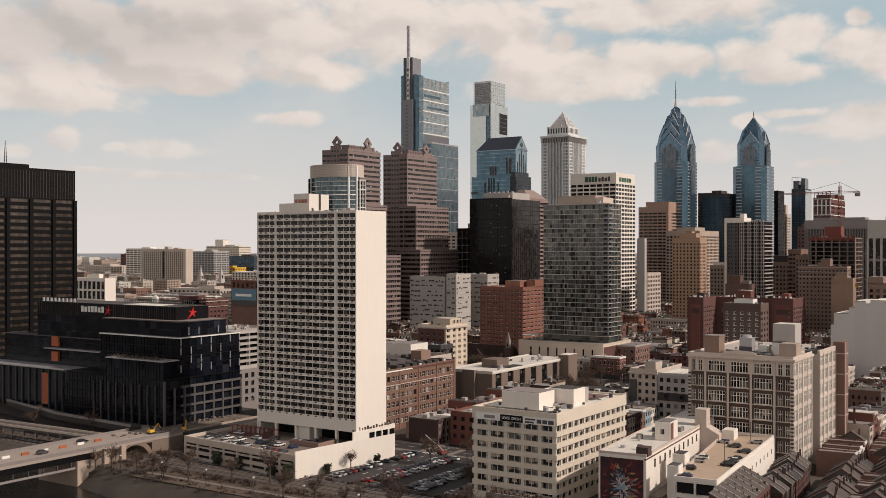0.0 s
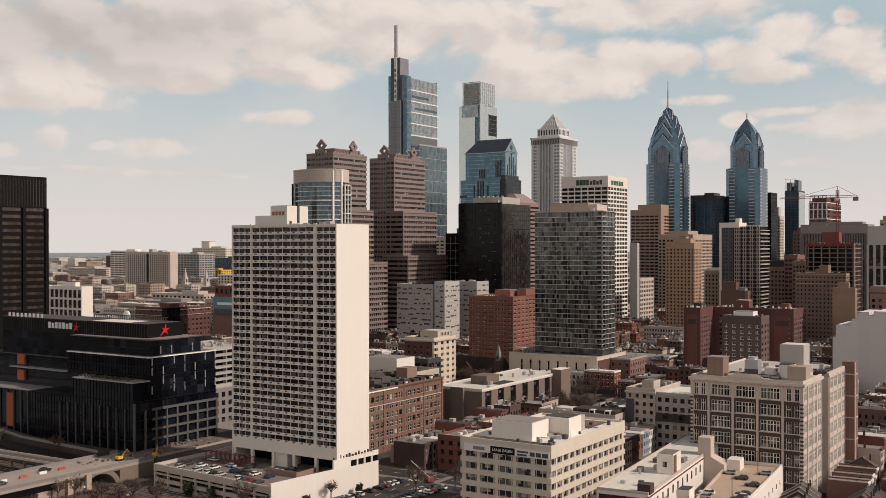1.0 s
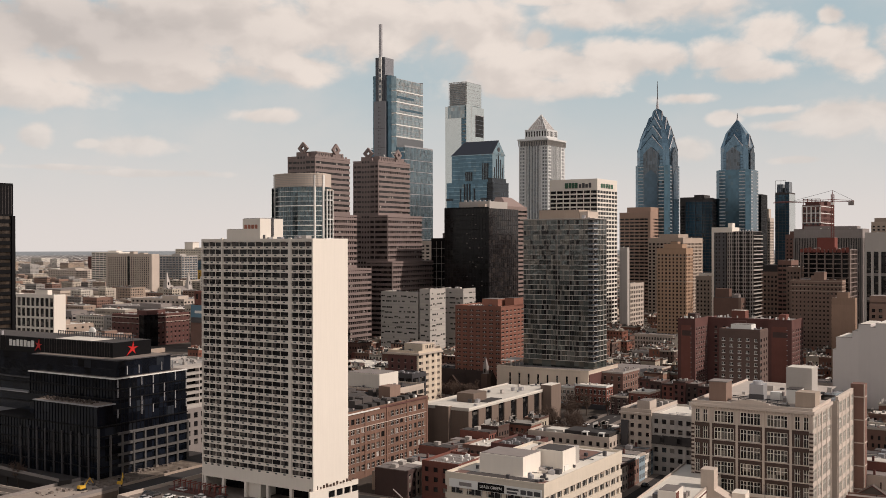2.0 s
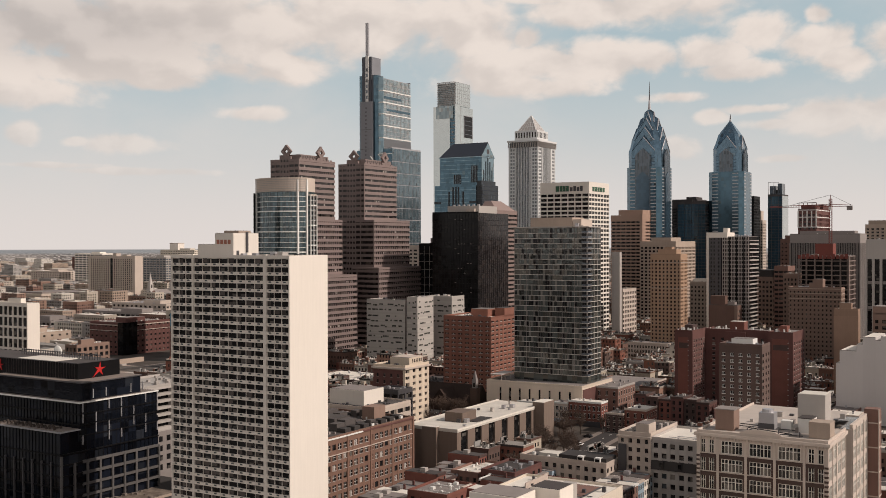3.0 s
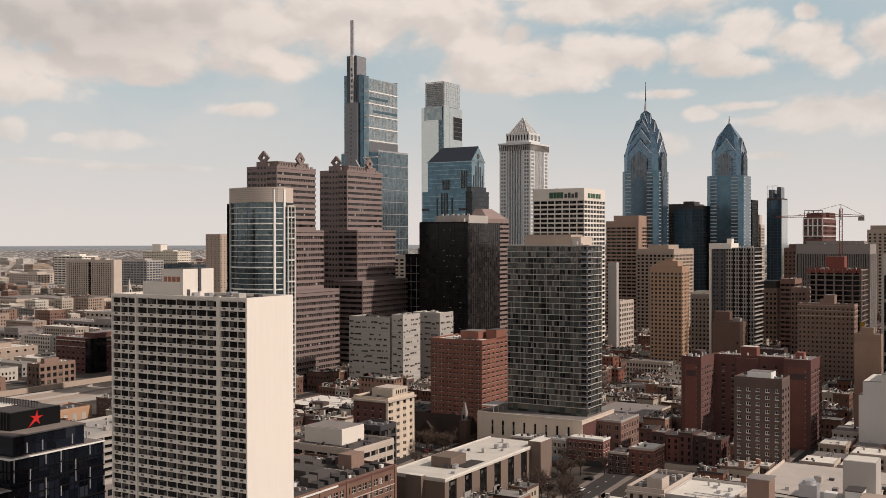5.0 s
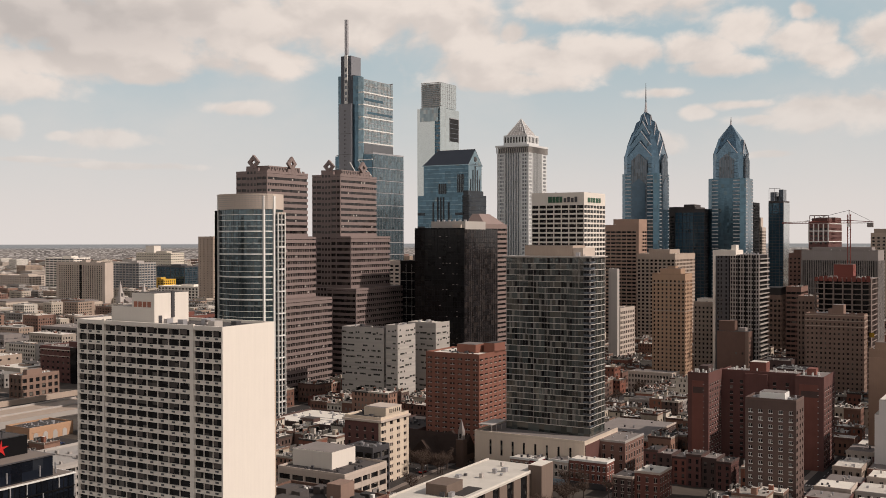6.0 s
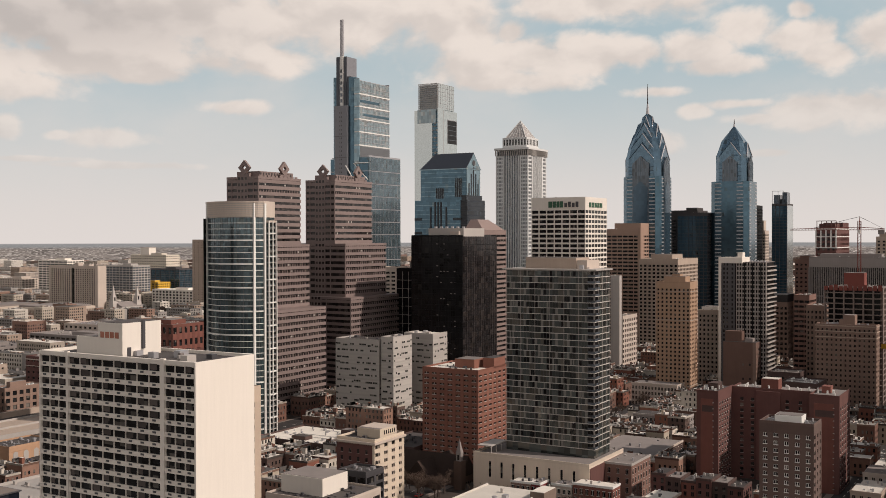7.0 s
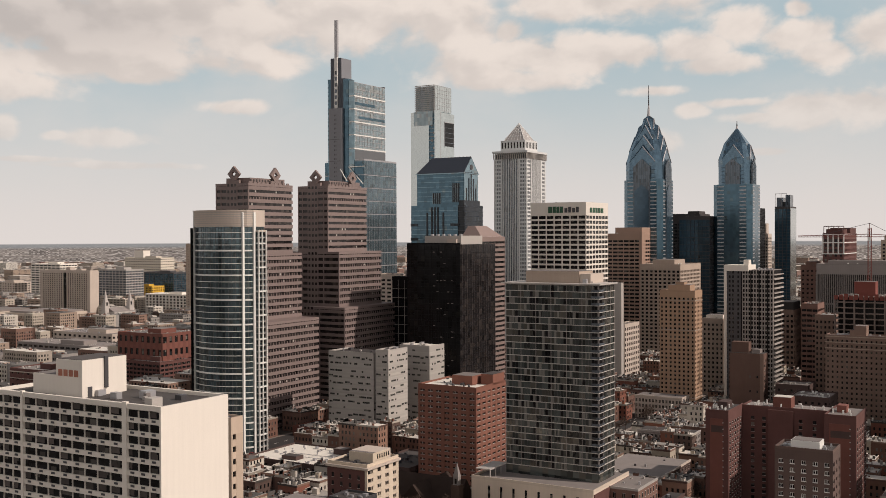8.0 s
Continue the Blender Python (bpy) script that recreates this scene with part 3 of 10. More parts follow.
def garage():
    X, Y = -247.2, 280.0
    e = thing("parking_garage", "cream concrete parking garage with cars on its open deck", "parking garage", X, Y)
    # the river front slants from the north end to the corner; the south wall runs on from there past the tower's foot
    north, corner, back = (-61.8, 5.5), (0.0, 0.0), (6.4, 51.5)

    def front(a, b, m, z0, z1, d0=0.0, d1=0.6, name="parapet_band", label=""):
        """A stretch of the river front between two shares of its length."""
        p = [(north[0] * q, north[1] * q) for q in (a, b)]
        return prism(name, e, m, [(p[0][0], p[0][1] + d0), (p[1][0], p[1][1] + d0), (p[1][0], p[1][1] + d1), (p[0][0], p[0][1] + d1)], z0, z1, label)
    prism("deck", e, PAVE, [(-0.6, 0.7), (-61.3, 6.0), (-61.3, 28.5), (2.6, 28.5)], 7.0, 7.4, "pale concrete parking deck")
    prism("deck", e, PAVE, [(2.6, 28.5), (-61.3, 28.5), (-61.3, 54), (5.6, 51)], 6.8, 7.2)
    # solid dark core stands in for the shade behind the open bands
    prism("core", e, WIN_D, [(-1.0, 0.9), (-61.0, 6.3), (-61.0, 54), (4.5, 51)], 0.0, 6.7)
    for z0, z1 in ((0.0, 1.2), (2.3, 3.7), (4.9, 5.5), (6.2, 8.6)):
        front(0.0, 1.0, CREAM, z0, z1)
        box("parapet_band", e, CREAM, north[0], north[0] + 0.6, 6.1, 55, z0, z1)
    for i in range(9):
        front(0.004 + i * 0.123, 0.018 + i * 0.123, CREAM, 0.0, 8.4, -0.06, 0.66, "pier")
    # south wall with a level top, then a taller stretch with openings

    def wall(a, b, z0, z1, o=0.0, t=0.5, m=WHITE, name="south_wall", label=""):
        p = [(back[0] * q + o, back[1] * q) for q in (a, b)]
        return prism(name, e, m, [p[0], p[1], (p[1][0] - t, p[1][1]), (p[0][0] - t, p[0][1])], z0, z1, label)
    wall(0.0, 0.547, 0, 9.75, label="long white painted garage wall")
    wall(0.547, 0.985, 0, 9.4)
    wall(0.547, 0.70, 9.4, 12.8)
    for k in range(4):
        a = 0.70 + k * 0.0713
        wall(a, a + 0.012, 9.4, 12.9)
        wall(a + 0.012, a + 0.0713, 11.6, 12.9 + 0.15 * k)
        # black sheet set back in the opening paints the shade inside
        wall(a + 0.014, a + 0.069, 9.4, 11.6, -0.3, 0.15, BLACKGS, "wall_opening", "black sheet for the shade inside a garage wall opening")
    joined("roof_planting", e, TWIG, [(back[0] * q - 0.9, back[0] * q - 0.4, back[1] * q, back[1] * q + 0.5, 12.9, 13.6 + (k % 3) * 0.3) for k, q in enumerate([0.56 + 0.03 * j for j in range(14)])], kind="stuff")
    box("ramp_wall", e, TANB, -19.5, -5.6, 19.0, 19.4, 7.4, 9.4, "tan ramp wall on the deck")
    box("ramp_wall", e, TANB, -5.9, -5.5, 19.4, 29.5, 7.4, 9.2)
    box("planter", e, BRICK2, -56, -32, 23.0, 27.5, 7.4, 8.0)
    for i in range(10):
        box("scaffold_post", e, RUST, -54 + i * 2.4, -53.75 + i * 2.4, 23.5, 23.75, 8.0, 10.6)
        box("scaffold_post", e, RUST, -54 + i * 2.4, -53.75 + i * 2.4, 26.5, 26.75, 8.0, 10.6)
        box("scaffold_beam", e, RUST, -54 + i * 2.4, -53.75 + i * 2.4, 23.1, 27.2, 10.6, 10.9)


garage()


# ---- dark office block with the sign ----
def office_block():
    e = thing("office_block", "black glass office block with terraces and a red star", "office block", -341.0, 303.3, 6.2)
    e.scale = (0.945, 1.04, 0.906)
    FOOT.append((-475, -310, 296, 362))
    INKG = glass("ink_glass", (0.006, 0.008, 0.013), share=0.10, blind=(0.022, 0.026, 0.034), spec=0.3, cell=(3.8, 3.8, 4.2), tint=0.6, wave=0.03)
    box("podium", e, INKG, -70, -0.6, 0.6, 44, 0, 21.0)
    box("podium", e, INKG, -39, -0.6, 0.6, 44, 21.0, 29.9)
    box("podium_wing", e, INKG, -140, -50, 3.0, 44, 0, 21.0)
    box("upper_block", e, INKG, -54.0, -0.5, 8.5, 43.4, 21.0, 40.2)
    box("upper_wing", e, INKG, -138, -54, 14.0, 43.4, 21.0, 36.0)
    box("top_storey", e, INKG, -54, -2.0, 10.5, 36.8, 40.6, 47.6)
    box("crown", e, BLACKM, -113, -10.0, 15.0, 33.6, 47.6, 54.4, "black metal crown wall that carries the sign")
    box("crown_under", e, INKG, -113, -54, 15.2, 33.4, 36.0, 47.6)
    box("roof_edge", e, STEEL, -39.4, 0, 0.0, 8.6, 29.9, 30.3, "pale metal roof edge")
    box("roof_edge", e, WHITEM, -54.4, 0.1, 8.0, 43.8, 40.2, 40.65, "pale metal roof edge")
    box("roof_edge", e, DARKM, -55, -1.5, 10.1, 37.3, 47.6, 48.0)
    box("roof_terrace", e, PAVE, -54, -0.6, 8.9, 43.2, 40.65, 40.75, "pale paved roof terrace")
    box("roof_terrace", e, PAVE, -54, -2.1, 10.7, 36.7, 48.0, 48.1, "pale paved roof terrace")
    box("roof_edge", e, STEEL, -140.3, -49, 2.6, 14.0, 21.0, 21.5, "pale metal roof edge")
    box("roof_edge", e, STEEL, -101, -58, 10.5, 14.2, 30.0, 30.4, "pale metal roof edge")
    box("roof_edge", e, DARKM, -138.3, -59.5, 13.6, 20.0, 36.0, 36.4)
    for z in (4.4, 8.6, 12.8, 17.0, 21.2):
        box("floor_line", e, BLACKM, -69.8, 0.0, 0.3, 44.0, z, z + 0.5)
    for z in (27.2, 31.4, 35.6):
        box("floor_line", e, BLACKM, -54.2, -0.2, 8.2, 43.6, z, z + 0.5)
        box("floor_line", e, BLACKM, -138.2, -54.3, 13.7, 43.6, z - 2.0, z - 1.5)
    # stone grid on the street side
    STONE_D = mat("dark_grey_stone", (0.10, 0.098, 0.095), 0.8, var=0.2, streak=0.1)
    for i in range(9):
        y = 0.3 + i * 5.4
        box("stone_pier", e, STONE_D, -0.4, 0.35, y, y + 0.75, 0, 17.5 if i else 21)
    for z in (3.6, 8.0, 12.4, 16.8):
        box("stone_band", e, STONE_D, -0.5, 0.2, 9.5, 43.8, z, z + 1.1)
    for i in range(7):
        y = 9.5 + i * 5.6
        for k, z in enumerate((24, 28.2, 32.4, 36.6, 41.4)):
            if (i + k) % 3 != 1:
                box("bright_fin", e, STEEL, -0.5 - (1.6 if k == 4 else 0), 0.0 - (1.6 if k == 4 else 0), y, y + 0.3, z, z + 3.6, "pale vertical metal fin")
    for i in range(26):
        x = -138 + i * 5.3
        yy = 2.6 if x < -50 else 0.2
        box("tall_fin", e, DARKM, x, x + 0.5, yy - 0.25, yy + 0.5, 0, 20.5 if x < -50 else 18.5)
    for z, hh in ((23.4, 5.0), (31.2, 5.2)):
        box("orange_panel", e, ORANGE, -98, -93, 12.8, 14.2, z, z + hh, "rust orange wall panel")
    box("orange_panel", e, ORANGE, -90, -85, 2.4, 3.2, 3.0, 19.0, "rust orange wall panel")
    # terrace planting
    joined("planting", e, BARK, [(-38 + 0.9 * i, -37.3 + 0.9 * i, 2.0 + (i % 5) * 0.8, 2.7 + (i % 5) * 0.8, 30.45, 31.0 + (i % 3) * 0.3) for i in range(36)], kind="stuff")
    joined("crown_ribs", e, GRANITE_D, [(-112.6 + i * 1.6, -112.45 + i * 1.6, 14.86, 15.02, 48.2, 54.4) for i in range(64) if not 20 < i < 37], kind="stuff")
    # sign: the lettering as plain bars, and a red star figure
    for k in range(7):
        u = -77.5 + k * 2.55
        hh = 3.0 if k not in (1, 5) else 2.6
        box("sign_bar", e, SIGNW, u, u + 1.75, 14.75, 14.98, 50.0, 50.0 + hh, "white bar of a company sign")
    reach = (0.95, 0.24, 0.85, 0.28, 1.45, 0.34, 0.95, 0.28, 0.9, 0.24)
    for cx, cy, cz, s, face in ((-57.2, 14.8, 51.2, 2.7, "w"), (-9.85, 24.3, 51.4, 3.0, "s")):
        vs, n = [], 10
        for dd in (-0.12, 0.12):
            for i in range(n):
                a = math.pi / 2 - 0.12 + i * 2 * math.pi / n
                u, v = -reach[i] * s * math.cos(a) * (1 if face == "w" else -1), reach[i] * s * math.sin(a)
                vs.append((cx - u, cy + dd, cz + v) if face == "w" else (cx + dd, cy + u, cz + v))
        fs = [tuple(range(n)), tuple(range(n, 2 * n))] + [(i, (i + 1) % n, n + (i + 1) % n, n + i) for i in range(n)]
        mesh("star_sign", e, REDP, vs, fs, "bright red star figure on the crown")
    box("roof_deck", e, ROOFD, -112, -11, 15.5, 33, 54.4, 54.5)
    box("roof_cover", e, ROOFW, -47, -24, 15.6, 27, 54.5, 54.7, "pale roof with plant behind the sign wall")
    for i in range(9):
        box("vent", e, STEEL, -110 + i * 3.1, -109.2 + i * 3.1, 16, 16.8, 54.4, 56.4)
    joined("crown_screen", e, DARKM, [(-60 + i * 1.5, -59.7 + i * 1.5, 26.0, 26.3, 54.4, 57.0) for i in range(33)] + [(-60, -10.2, 26.0, 26.25, 56.5, 56.8)], kind="stuff")
    # satellite dish
    bm = bmesh.new()
    bmesh.ops.create_uvsphere(bm, u_segments=14, v_segments=8, radius=2.4)
    bmesh.ops.scale(bm, vec=(1, 0.35, 1), verts=bm.verts)
    bmesh.ops.translate(bm, vec=(-42, 29.6, 56.4), verts=bm.verts)
    me = bpy.data.meshes.new("dish")
    bm.to_mesh(me)
    bm.free()
    me.materials.append(WHITEM)
    o = new("dish", me)
    o.parent = e
    tagged(o, "white satellite dish")
    box("dish_post", e, STEEL, -42.2, -41.8, 30.0, 30.4, 54.4, 56.4)

    box("roof_terrace", e, PAVE, -38.6, -1, 1.0, 8.4, 30.3, 30.46)
    joined("dark_mullions", e, BLACKM, [(-69.6 + i * 1.9, -69.45 + i * 1.9, 0.42, 0.62, 0, 21 if i < 16 else 29.8) for i in range(36)] + [(-53.6 + i * 1.9, -53.45 + i * 1.9, 8.3, 8.52, 30.5, 40) for i in range(28)]
           + [(-0.62, -0.4, 9 + i * 1.9, 9.15 + i * 1.9, 17.5, 40) for i in range(18)], kind="stuff")
    w = thing("retaining_wall", "pale concrete retaining wall with a raised pavement", "wall", -345.7, 289.8, 5.4)
    w["kind"] = "structure"
    w.scale = (0.945, 1.04, 0.906)
    for (xa, ya), (xb, yb) in (((0, 0), (-57, 4)), ((-57, 4), (-134, 20))):
        dx, dy = xb - xa, yb - ya
        n = math.hypot(dx, dy)
        ox, oy = dy / n * 6.0, -dx / n * 6.0
        vs = [(xa, ya, 0), (xb, yb, 0), (xb + ox * 0.9, yb + oy * 0.9, 0), (xa + ox * 0.9, ya + oy * 0.9, 0)]
        mesh("raised_pavement", w, ASPH, vs + [(x, y, 2.6) for x, y, z in vs], [(0, 1, 5, 4), (1, 2, 6, 5), (2, 3, 7, 6), (3, 0, 4, 7), (4, 5, 6, 7)])
        vs = [(xa, ya, 2.6), (xb, yb, 2.6), (xb + ox * 0.06, yb + oy * 0.06, 2.6), (xa + ox * 0.06, ya + oy * 0.06, 2.6)]
        mesh("wall_top", w, GREYC, vs + [(x, y, 3.8) for x, y, z in vs], [(0, 1, 5, 4), (1, 2, 6, 5), (2, 3, 7, 6), (3, 0, 4, 7), (4, 5, 6, 7)])


office_block()

# the raised street that carries the office block
plan = [(-346, 295.2), (-399.6, 298.5), (-472.3, 314.0), (-478, 362), (-311, 362), (-311, 300.3), (-346, 300.3)]
o_ = mesh("street_deck", None, ASPH, [(x, y, z) for z in (0.0, 6.14) for x, y in plan],
          [tuple(range(7, 14))] + [(i, (i + 1) % 7, 7 + (i + 1) % 7, 7 + i) for i in range(7)], "raised asphalt street deck on concrete walls", "structure")
o_["category"] = "road"
# its black core is no glazing: it paints the shade of the open levels
e_ = tower("white_parking_block", "white concrete parking block with open levels over a grey stone base", -355.6, 352, 26, 36, 41.5, 6, 3, 4, PALEG, BLACKGS, sp=0.42, pf=0.05, d=2.2, base=24, top=1.0, category="parking garage", roof=PALEG)
box("stone_base", e_, GREYC, -26.3, 0.3, -0.3, 36.3, 0, 23.5, "grey stone base with small windows")
joined("base_glazing", e_, WIN_D, [(-24 + i * 4.2, -22 + i * 4.2, -0.38, -0.2, 8 + k * 3.8, 10.2 + k * 3.8) for i in range(6) for k in range(4)] + [(0.2, 0.38, 2 + i * 4.2, 4 + i * 4.2, 8 + k * 3.8, 10.2 + k * 3.8) for i in range(8) for k in range(4)], kind="stuff")

tower("black_office_tower", "black steel office tower with bronze window bands", -537.2, 333, 42, 76, 126.7, 25, 3, 5, BLACKM, BRONZEG,
      sp=0.52, pf=0.15, d=0.5, out=0.8, top=17, base=10, band=BLACKM, roof=ROOFD, pent=((0.3, 0.6, 0.3, 0.7, 4),), pent_mat=BLACKM)
joined("crown_ribs", bpy.data.objects["black_office_tower"], GRANITE_D, [(0.0, 0.12, 0.6 + k * 1.9, 0.85 + k * 1.9, 110.5, 126.2) for k in range(40)], kind="stuff")
m_ = thing("roof_mast", "thin lattice radio mast on a roof", "mast", -552, 372, 126.8)
for k in range(4):
    tube("mast_leg", m_, DARKM, (math.cos(k * 1.571) * 1.2, math.sin(k * 1.571) * 1.2, 0), (0.2 * math.cos(k * 1.571), 0.2 * math.sin(k * 1.571), 17), 0.16, 0.08)
for k in range(7):
    box("mast_ring", m_, DARKM, -1.2 + k * 0.15, 1.2 - k * 0.15, -0.1, 0.1, 1 + k * 2.3, 1.2 + k * 2.3)


# ---- cream office block with the letting banner ----
def lease_block():
    e = tower("office_block", "cream concrete office block with ribbon windows and a letting banner", -149.6, 290, 30.6, 53.0, 29.6, 7, 5, 13, mat("warm_white_concrete", (0.60, 0.53, 0.445), 0.8, var=0.12, streak=0.10, rnd=0.03), WIN,
              sp=0.46, pf=0.2, d=0.7, base=1.5, top=3.0, corner=1.7, out=-0.35, category="office block", roof=ROOFW, parapet=0.8,
              pent=((0.33, 0.78, 0.14, 0.34, 5.4), (0.12, 0.40, 0.36, 0.52, 5.8)), pent_mat=WHITE)
    h = 29.6
    box("banner", e, SIGNW, -29.2, -0.5, -0.25, -0.06, h - 3.2, h - 0.9, "white letting banner along the roof edge")
    box("banner_patch", e, BLACKM, -20.0, -11.8, -0.31, -0.25, h - 3.1, h - 1.0, "black field of the banner")
    for a, b, z in ((-11.0, -7.4, 2.0), (-11.0, -7.8, 2.9), (-6.8, -5.2, 2.75), (-4.8, -3.2, 2.75), (-2.8, -0.9, 2.75)):
        box("banner_bar", e, DARKM, a, b, -0.30, -0.25, h - z, h - z + (0.55 if a < -7 else 1.2))
    box("banner_bar", e, GREYC, -26, -22, -0.29, -0.25, h - 2.6, h - 1.6)
    cu = bpy.data.curves.new("banner_words", "FONT")
    cu.body, cu.size, cu.extrude, cu.align_x, cu.align_y = "LEASE GREEN", 1.15, 0.02, "CENTER", "CENTER"
    cu.materials.append(SIGNW)
    t = new("banner_words", cu)
    t.matrix_basis = pose(-15.9, -0.36, h - 2.05, 90, 0, 0)
    t.parent = e
    tagged(t, "white words on the black field of the banner")
    box("roof_patch", e, ROOFD, -26, -4, 1.2, 6.5, h + 0.13, h + 0.2, "dark planted strip along the roof edge")
    box("cooling_unit", e, PALEG, -8.6, -5.2, 30, 33.4, h + 0.1, h + 5.0, "pale grey cooling tower")
    box("roof_well", e, DARKM, -22, -5, 36, 50, h + 0.1, h + 0.35, "dark sunken roof well")
    box("well_wall", e, CREAM, -22.4, -22, 36, 50, h + 0.1, h + 2.2)
    roof_clutter(e, 28, 20, h, 8, 11)
    # pale window frames, blinds half drawn behind the ribbons
    fh = (h - 4.5) / 7
    fr, bl = [], []
    rr = random.Random(19)
    for i in range(7):
        z = 1.5 + i * fh + fh * 0.46
        for k in range(15):
            u = -30.6 * (k + 0.5) / 15
            fr.append((u - 0.05, u + 0.05, 0.5, 0.75, z, z + fh * 0.54))
            if rr.random() < 0.35:
                bl.append((u - 0.9, u + 0.9, 0.62, 0.68, z + fh * rr.uniform(0.15, 0.4), z + fh * 0.52))
        for k in range(26):
            y = 53.0 * (k + 0.5) / 26
            fr.append((-0.75, -0.5, y - 0.05, y + 0.05, z, z + fh * 0.54))
            if rr.random() < 0.4:
                bl.append((-0.68, -0.62, y - 0.85, y + 0.85, z + fh * rr.uniform(0.15, 0.4), z + fh * 0.52))
    joined("window_framing", e, WHITEM, fr, kind="stuff")
    joined("blinds", e, BEIGE, bl, kind="stuff")
    box("roof_membrane", e, mat("reddish_roof_felt", (0.22, 0.13, 0.105), 0.9, var=0.3, scale=0.6), -29.5, -1, 1.0, 6.6, h + 0.13, h + 0.17, "reddish roof felt")
    box("roof_membrane", e, MATS["reddish_roof_felt"], -21.5, -5.5, 36.5, 49.5, h + 0.36, h + 0.4)
    for k, (a, b) in enumerate(((-6, -3.5), (-10, -8), (-26, -23.5))):
        box("roof_unit", e, WHITEM, a, b, 20 + k * 4, 22.5 + k * 4, h + 0.12, h + 1.7)
    # street level terrace wall towards the car park
    box("terrace_wall", e, GREYC, -20, 2.5, -9.0, -8.5, 0, 5.5)
    box("terrace", e, GREYC, -20, 2.5, -8.5, -0.1, 0, 4.6)
    joined("shrubs", e, TWIG, [(-19 + i * 0.55, -18.4 + i * 0.55, -8.2 + (i * 7 % 5) * 0.5, -7.5 + (i * 7 % 5) * 0.5, 4.6, 5.4 + (i % 4) * 0.25) for i in range(38)], kind="stuff")


lease_block()


# ---- mural building and the parking deck behind it ----
def mural_block():
    e = thing("mural_building", "long pale building with a painted mural on its end wall", "building", -119.6, 288.3, 0, 5)
    FOOT.append((-143, -116, 285, 385))
    h = 20.6
    box("hall", e, WHITE, -14.6, 0, 0.1, 92, 0, h)
    box("roof_deck", e, ROOFW, -14.3, -0.35, 0.4, 91.6, h, h + 0.15)
    for a in ((-14.6, 0, 0.1, 0.45), (-14.6, -14.3, 0.45, 92), (-0.35, 0, 0.45, 92)):
        box("parapet", e, CREAM, *a, h, h + 0.7)
    box("coping", e, BRICK2, -0.5, 0.08, 0, 60, h - 1.0, h - 0.55)
    for i in range(11):
        box("window", e, WIN, -0.2, 0.05, 8 + i * 5.2, 9.4 + i * 5.2, h - 4.4, h - 2.0)
    box("mural", e, mat("mural_ground_paint", (0.04, 0.022, 0.028), 0.8, var=0.6, scale=1.8, col2=(0.10, 0.018, 0.02)), -14.0, -0.8, 0.0, 0.1, 1.0, h - 1.0, "painted mural of blue, red and ochre shapes")
    cols = ((0.22, 0.32, 0.40), (0.26, 0.05, 0.045), (0.30, 0.20, 0.10), (0.45, 0.40, 0.35), (0.07, 0.15, 0.23))
    rr = random.Random(4)
    # a ring of figures and leaf shapes round a bright middle, all of plain blots
    for ci in range(5):
        vs, fs = [], []
        for i in range(30):
            a = rr.uniform(0, 6.28)
            rad = (1.0, 5.6, 4.2, 2.4, 3.4)[ci] * rr.uniform(0.5, 1.15)
            cx, cz = -7.4 + rad * math.cos(a) * 0.95, 10.8 + rad * math.sin(a) * 1.45
            w, l, t = rr.uniform(0.12, 0.34), rr.uniform(0.45, 1.25), a + rr.uniform(-0.6, 0.6)
            k0 = len(vs)
            for k in range(8):
                p, q = l * math.cos(k * 0.7854), w * math.sin(k * 0.7854)
                vs.append((min(-0.9, max(-13.9, cx + p * math.cos(t) - q * math.sin(t))), -0.02 - 0.004 * ci - 0.0001 * i, min(19.4, max(1.2, cz + p * math.sin(t) + q * math.cos(t)))))
            fs.append(tuple(range(k0, k0 + 8)))
        mesh("mural_paint", e, mat("mural_paint_%d" % ci, cols[ci], 0.8, var=0.2), vs, fs, kind="stuff")
    box("stair_tower", e, BRICK3, -3.2, 0.4, 0.6, 4.2, h, h + 2.6)
    box("lift_house", e, WHITE, -5.6, -0.6, 27, 35, h, h + 6.0, "white rooftop lift house")
    box("lift_roof", e, ROOFG, -5.3, -0.9, 27.3, 34.7, h + 6.0, h + 6.15)
    box("red_panel", e, BRICK, -0.62, -0.5, 27.2, 30, h + 0.3, h + 5.7)
    box("lift_window", e, WIN, -3.8, -2.6, 26.9, 27.02, h + 2.2, h + 3.8)
    roof_clutter(e, 13, 60, h, 12, 3)
    box("chimney_tower", e, CREAM, -1.8, 2.2, 60, 65, 0, h + 5.8, "plain cream brick stair tower")
    mesh("lean_to", e, CREAM, [(2.2, 60, 0), (6.5, 60, 0), (6.5, 66, 0), (2.2, 66, 0), (2.2, 60, 20.5), (6.5, 60, 18.2), (6.5, 66, 18.2), (2.2, 66, 20.5)],
         [(0, 1, 5, 4), (1, 2, 6, 5), (2, 3, 7, 6), (4, 5, 6, 7), (0, 4, 7, 3)], "pale pink lean-to beside the stair tower")
    box("ramp", e, MATS["concrete_paving"], 0.3, 4.0, 2, 58, 0, 9.0, "tan ramp between the buildings")
    # parking deck
    p = thing("parking_deck", "low parking deck with a tan top level and parked cars", "parking garage", -97.4, 282, 0, 5)
    FOOT.append((-124, -97, 282, 370))
    hd = 16.0
    TAN = mat("tan_deck_concrete", (0.46, 0.36, 0.26), 0.9, var=0.18, scale=0.5)
    prism("deck", p, TAN, [(-0.4, 4.4), (-0.4, 84), (-16.2, 84), (-11.8, 4.4)], hd - 0.5, hd, "tan concrete top deck")
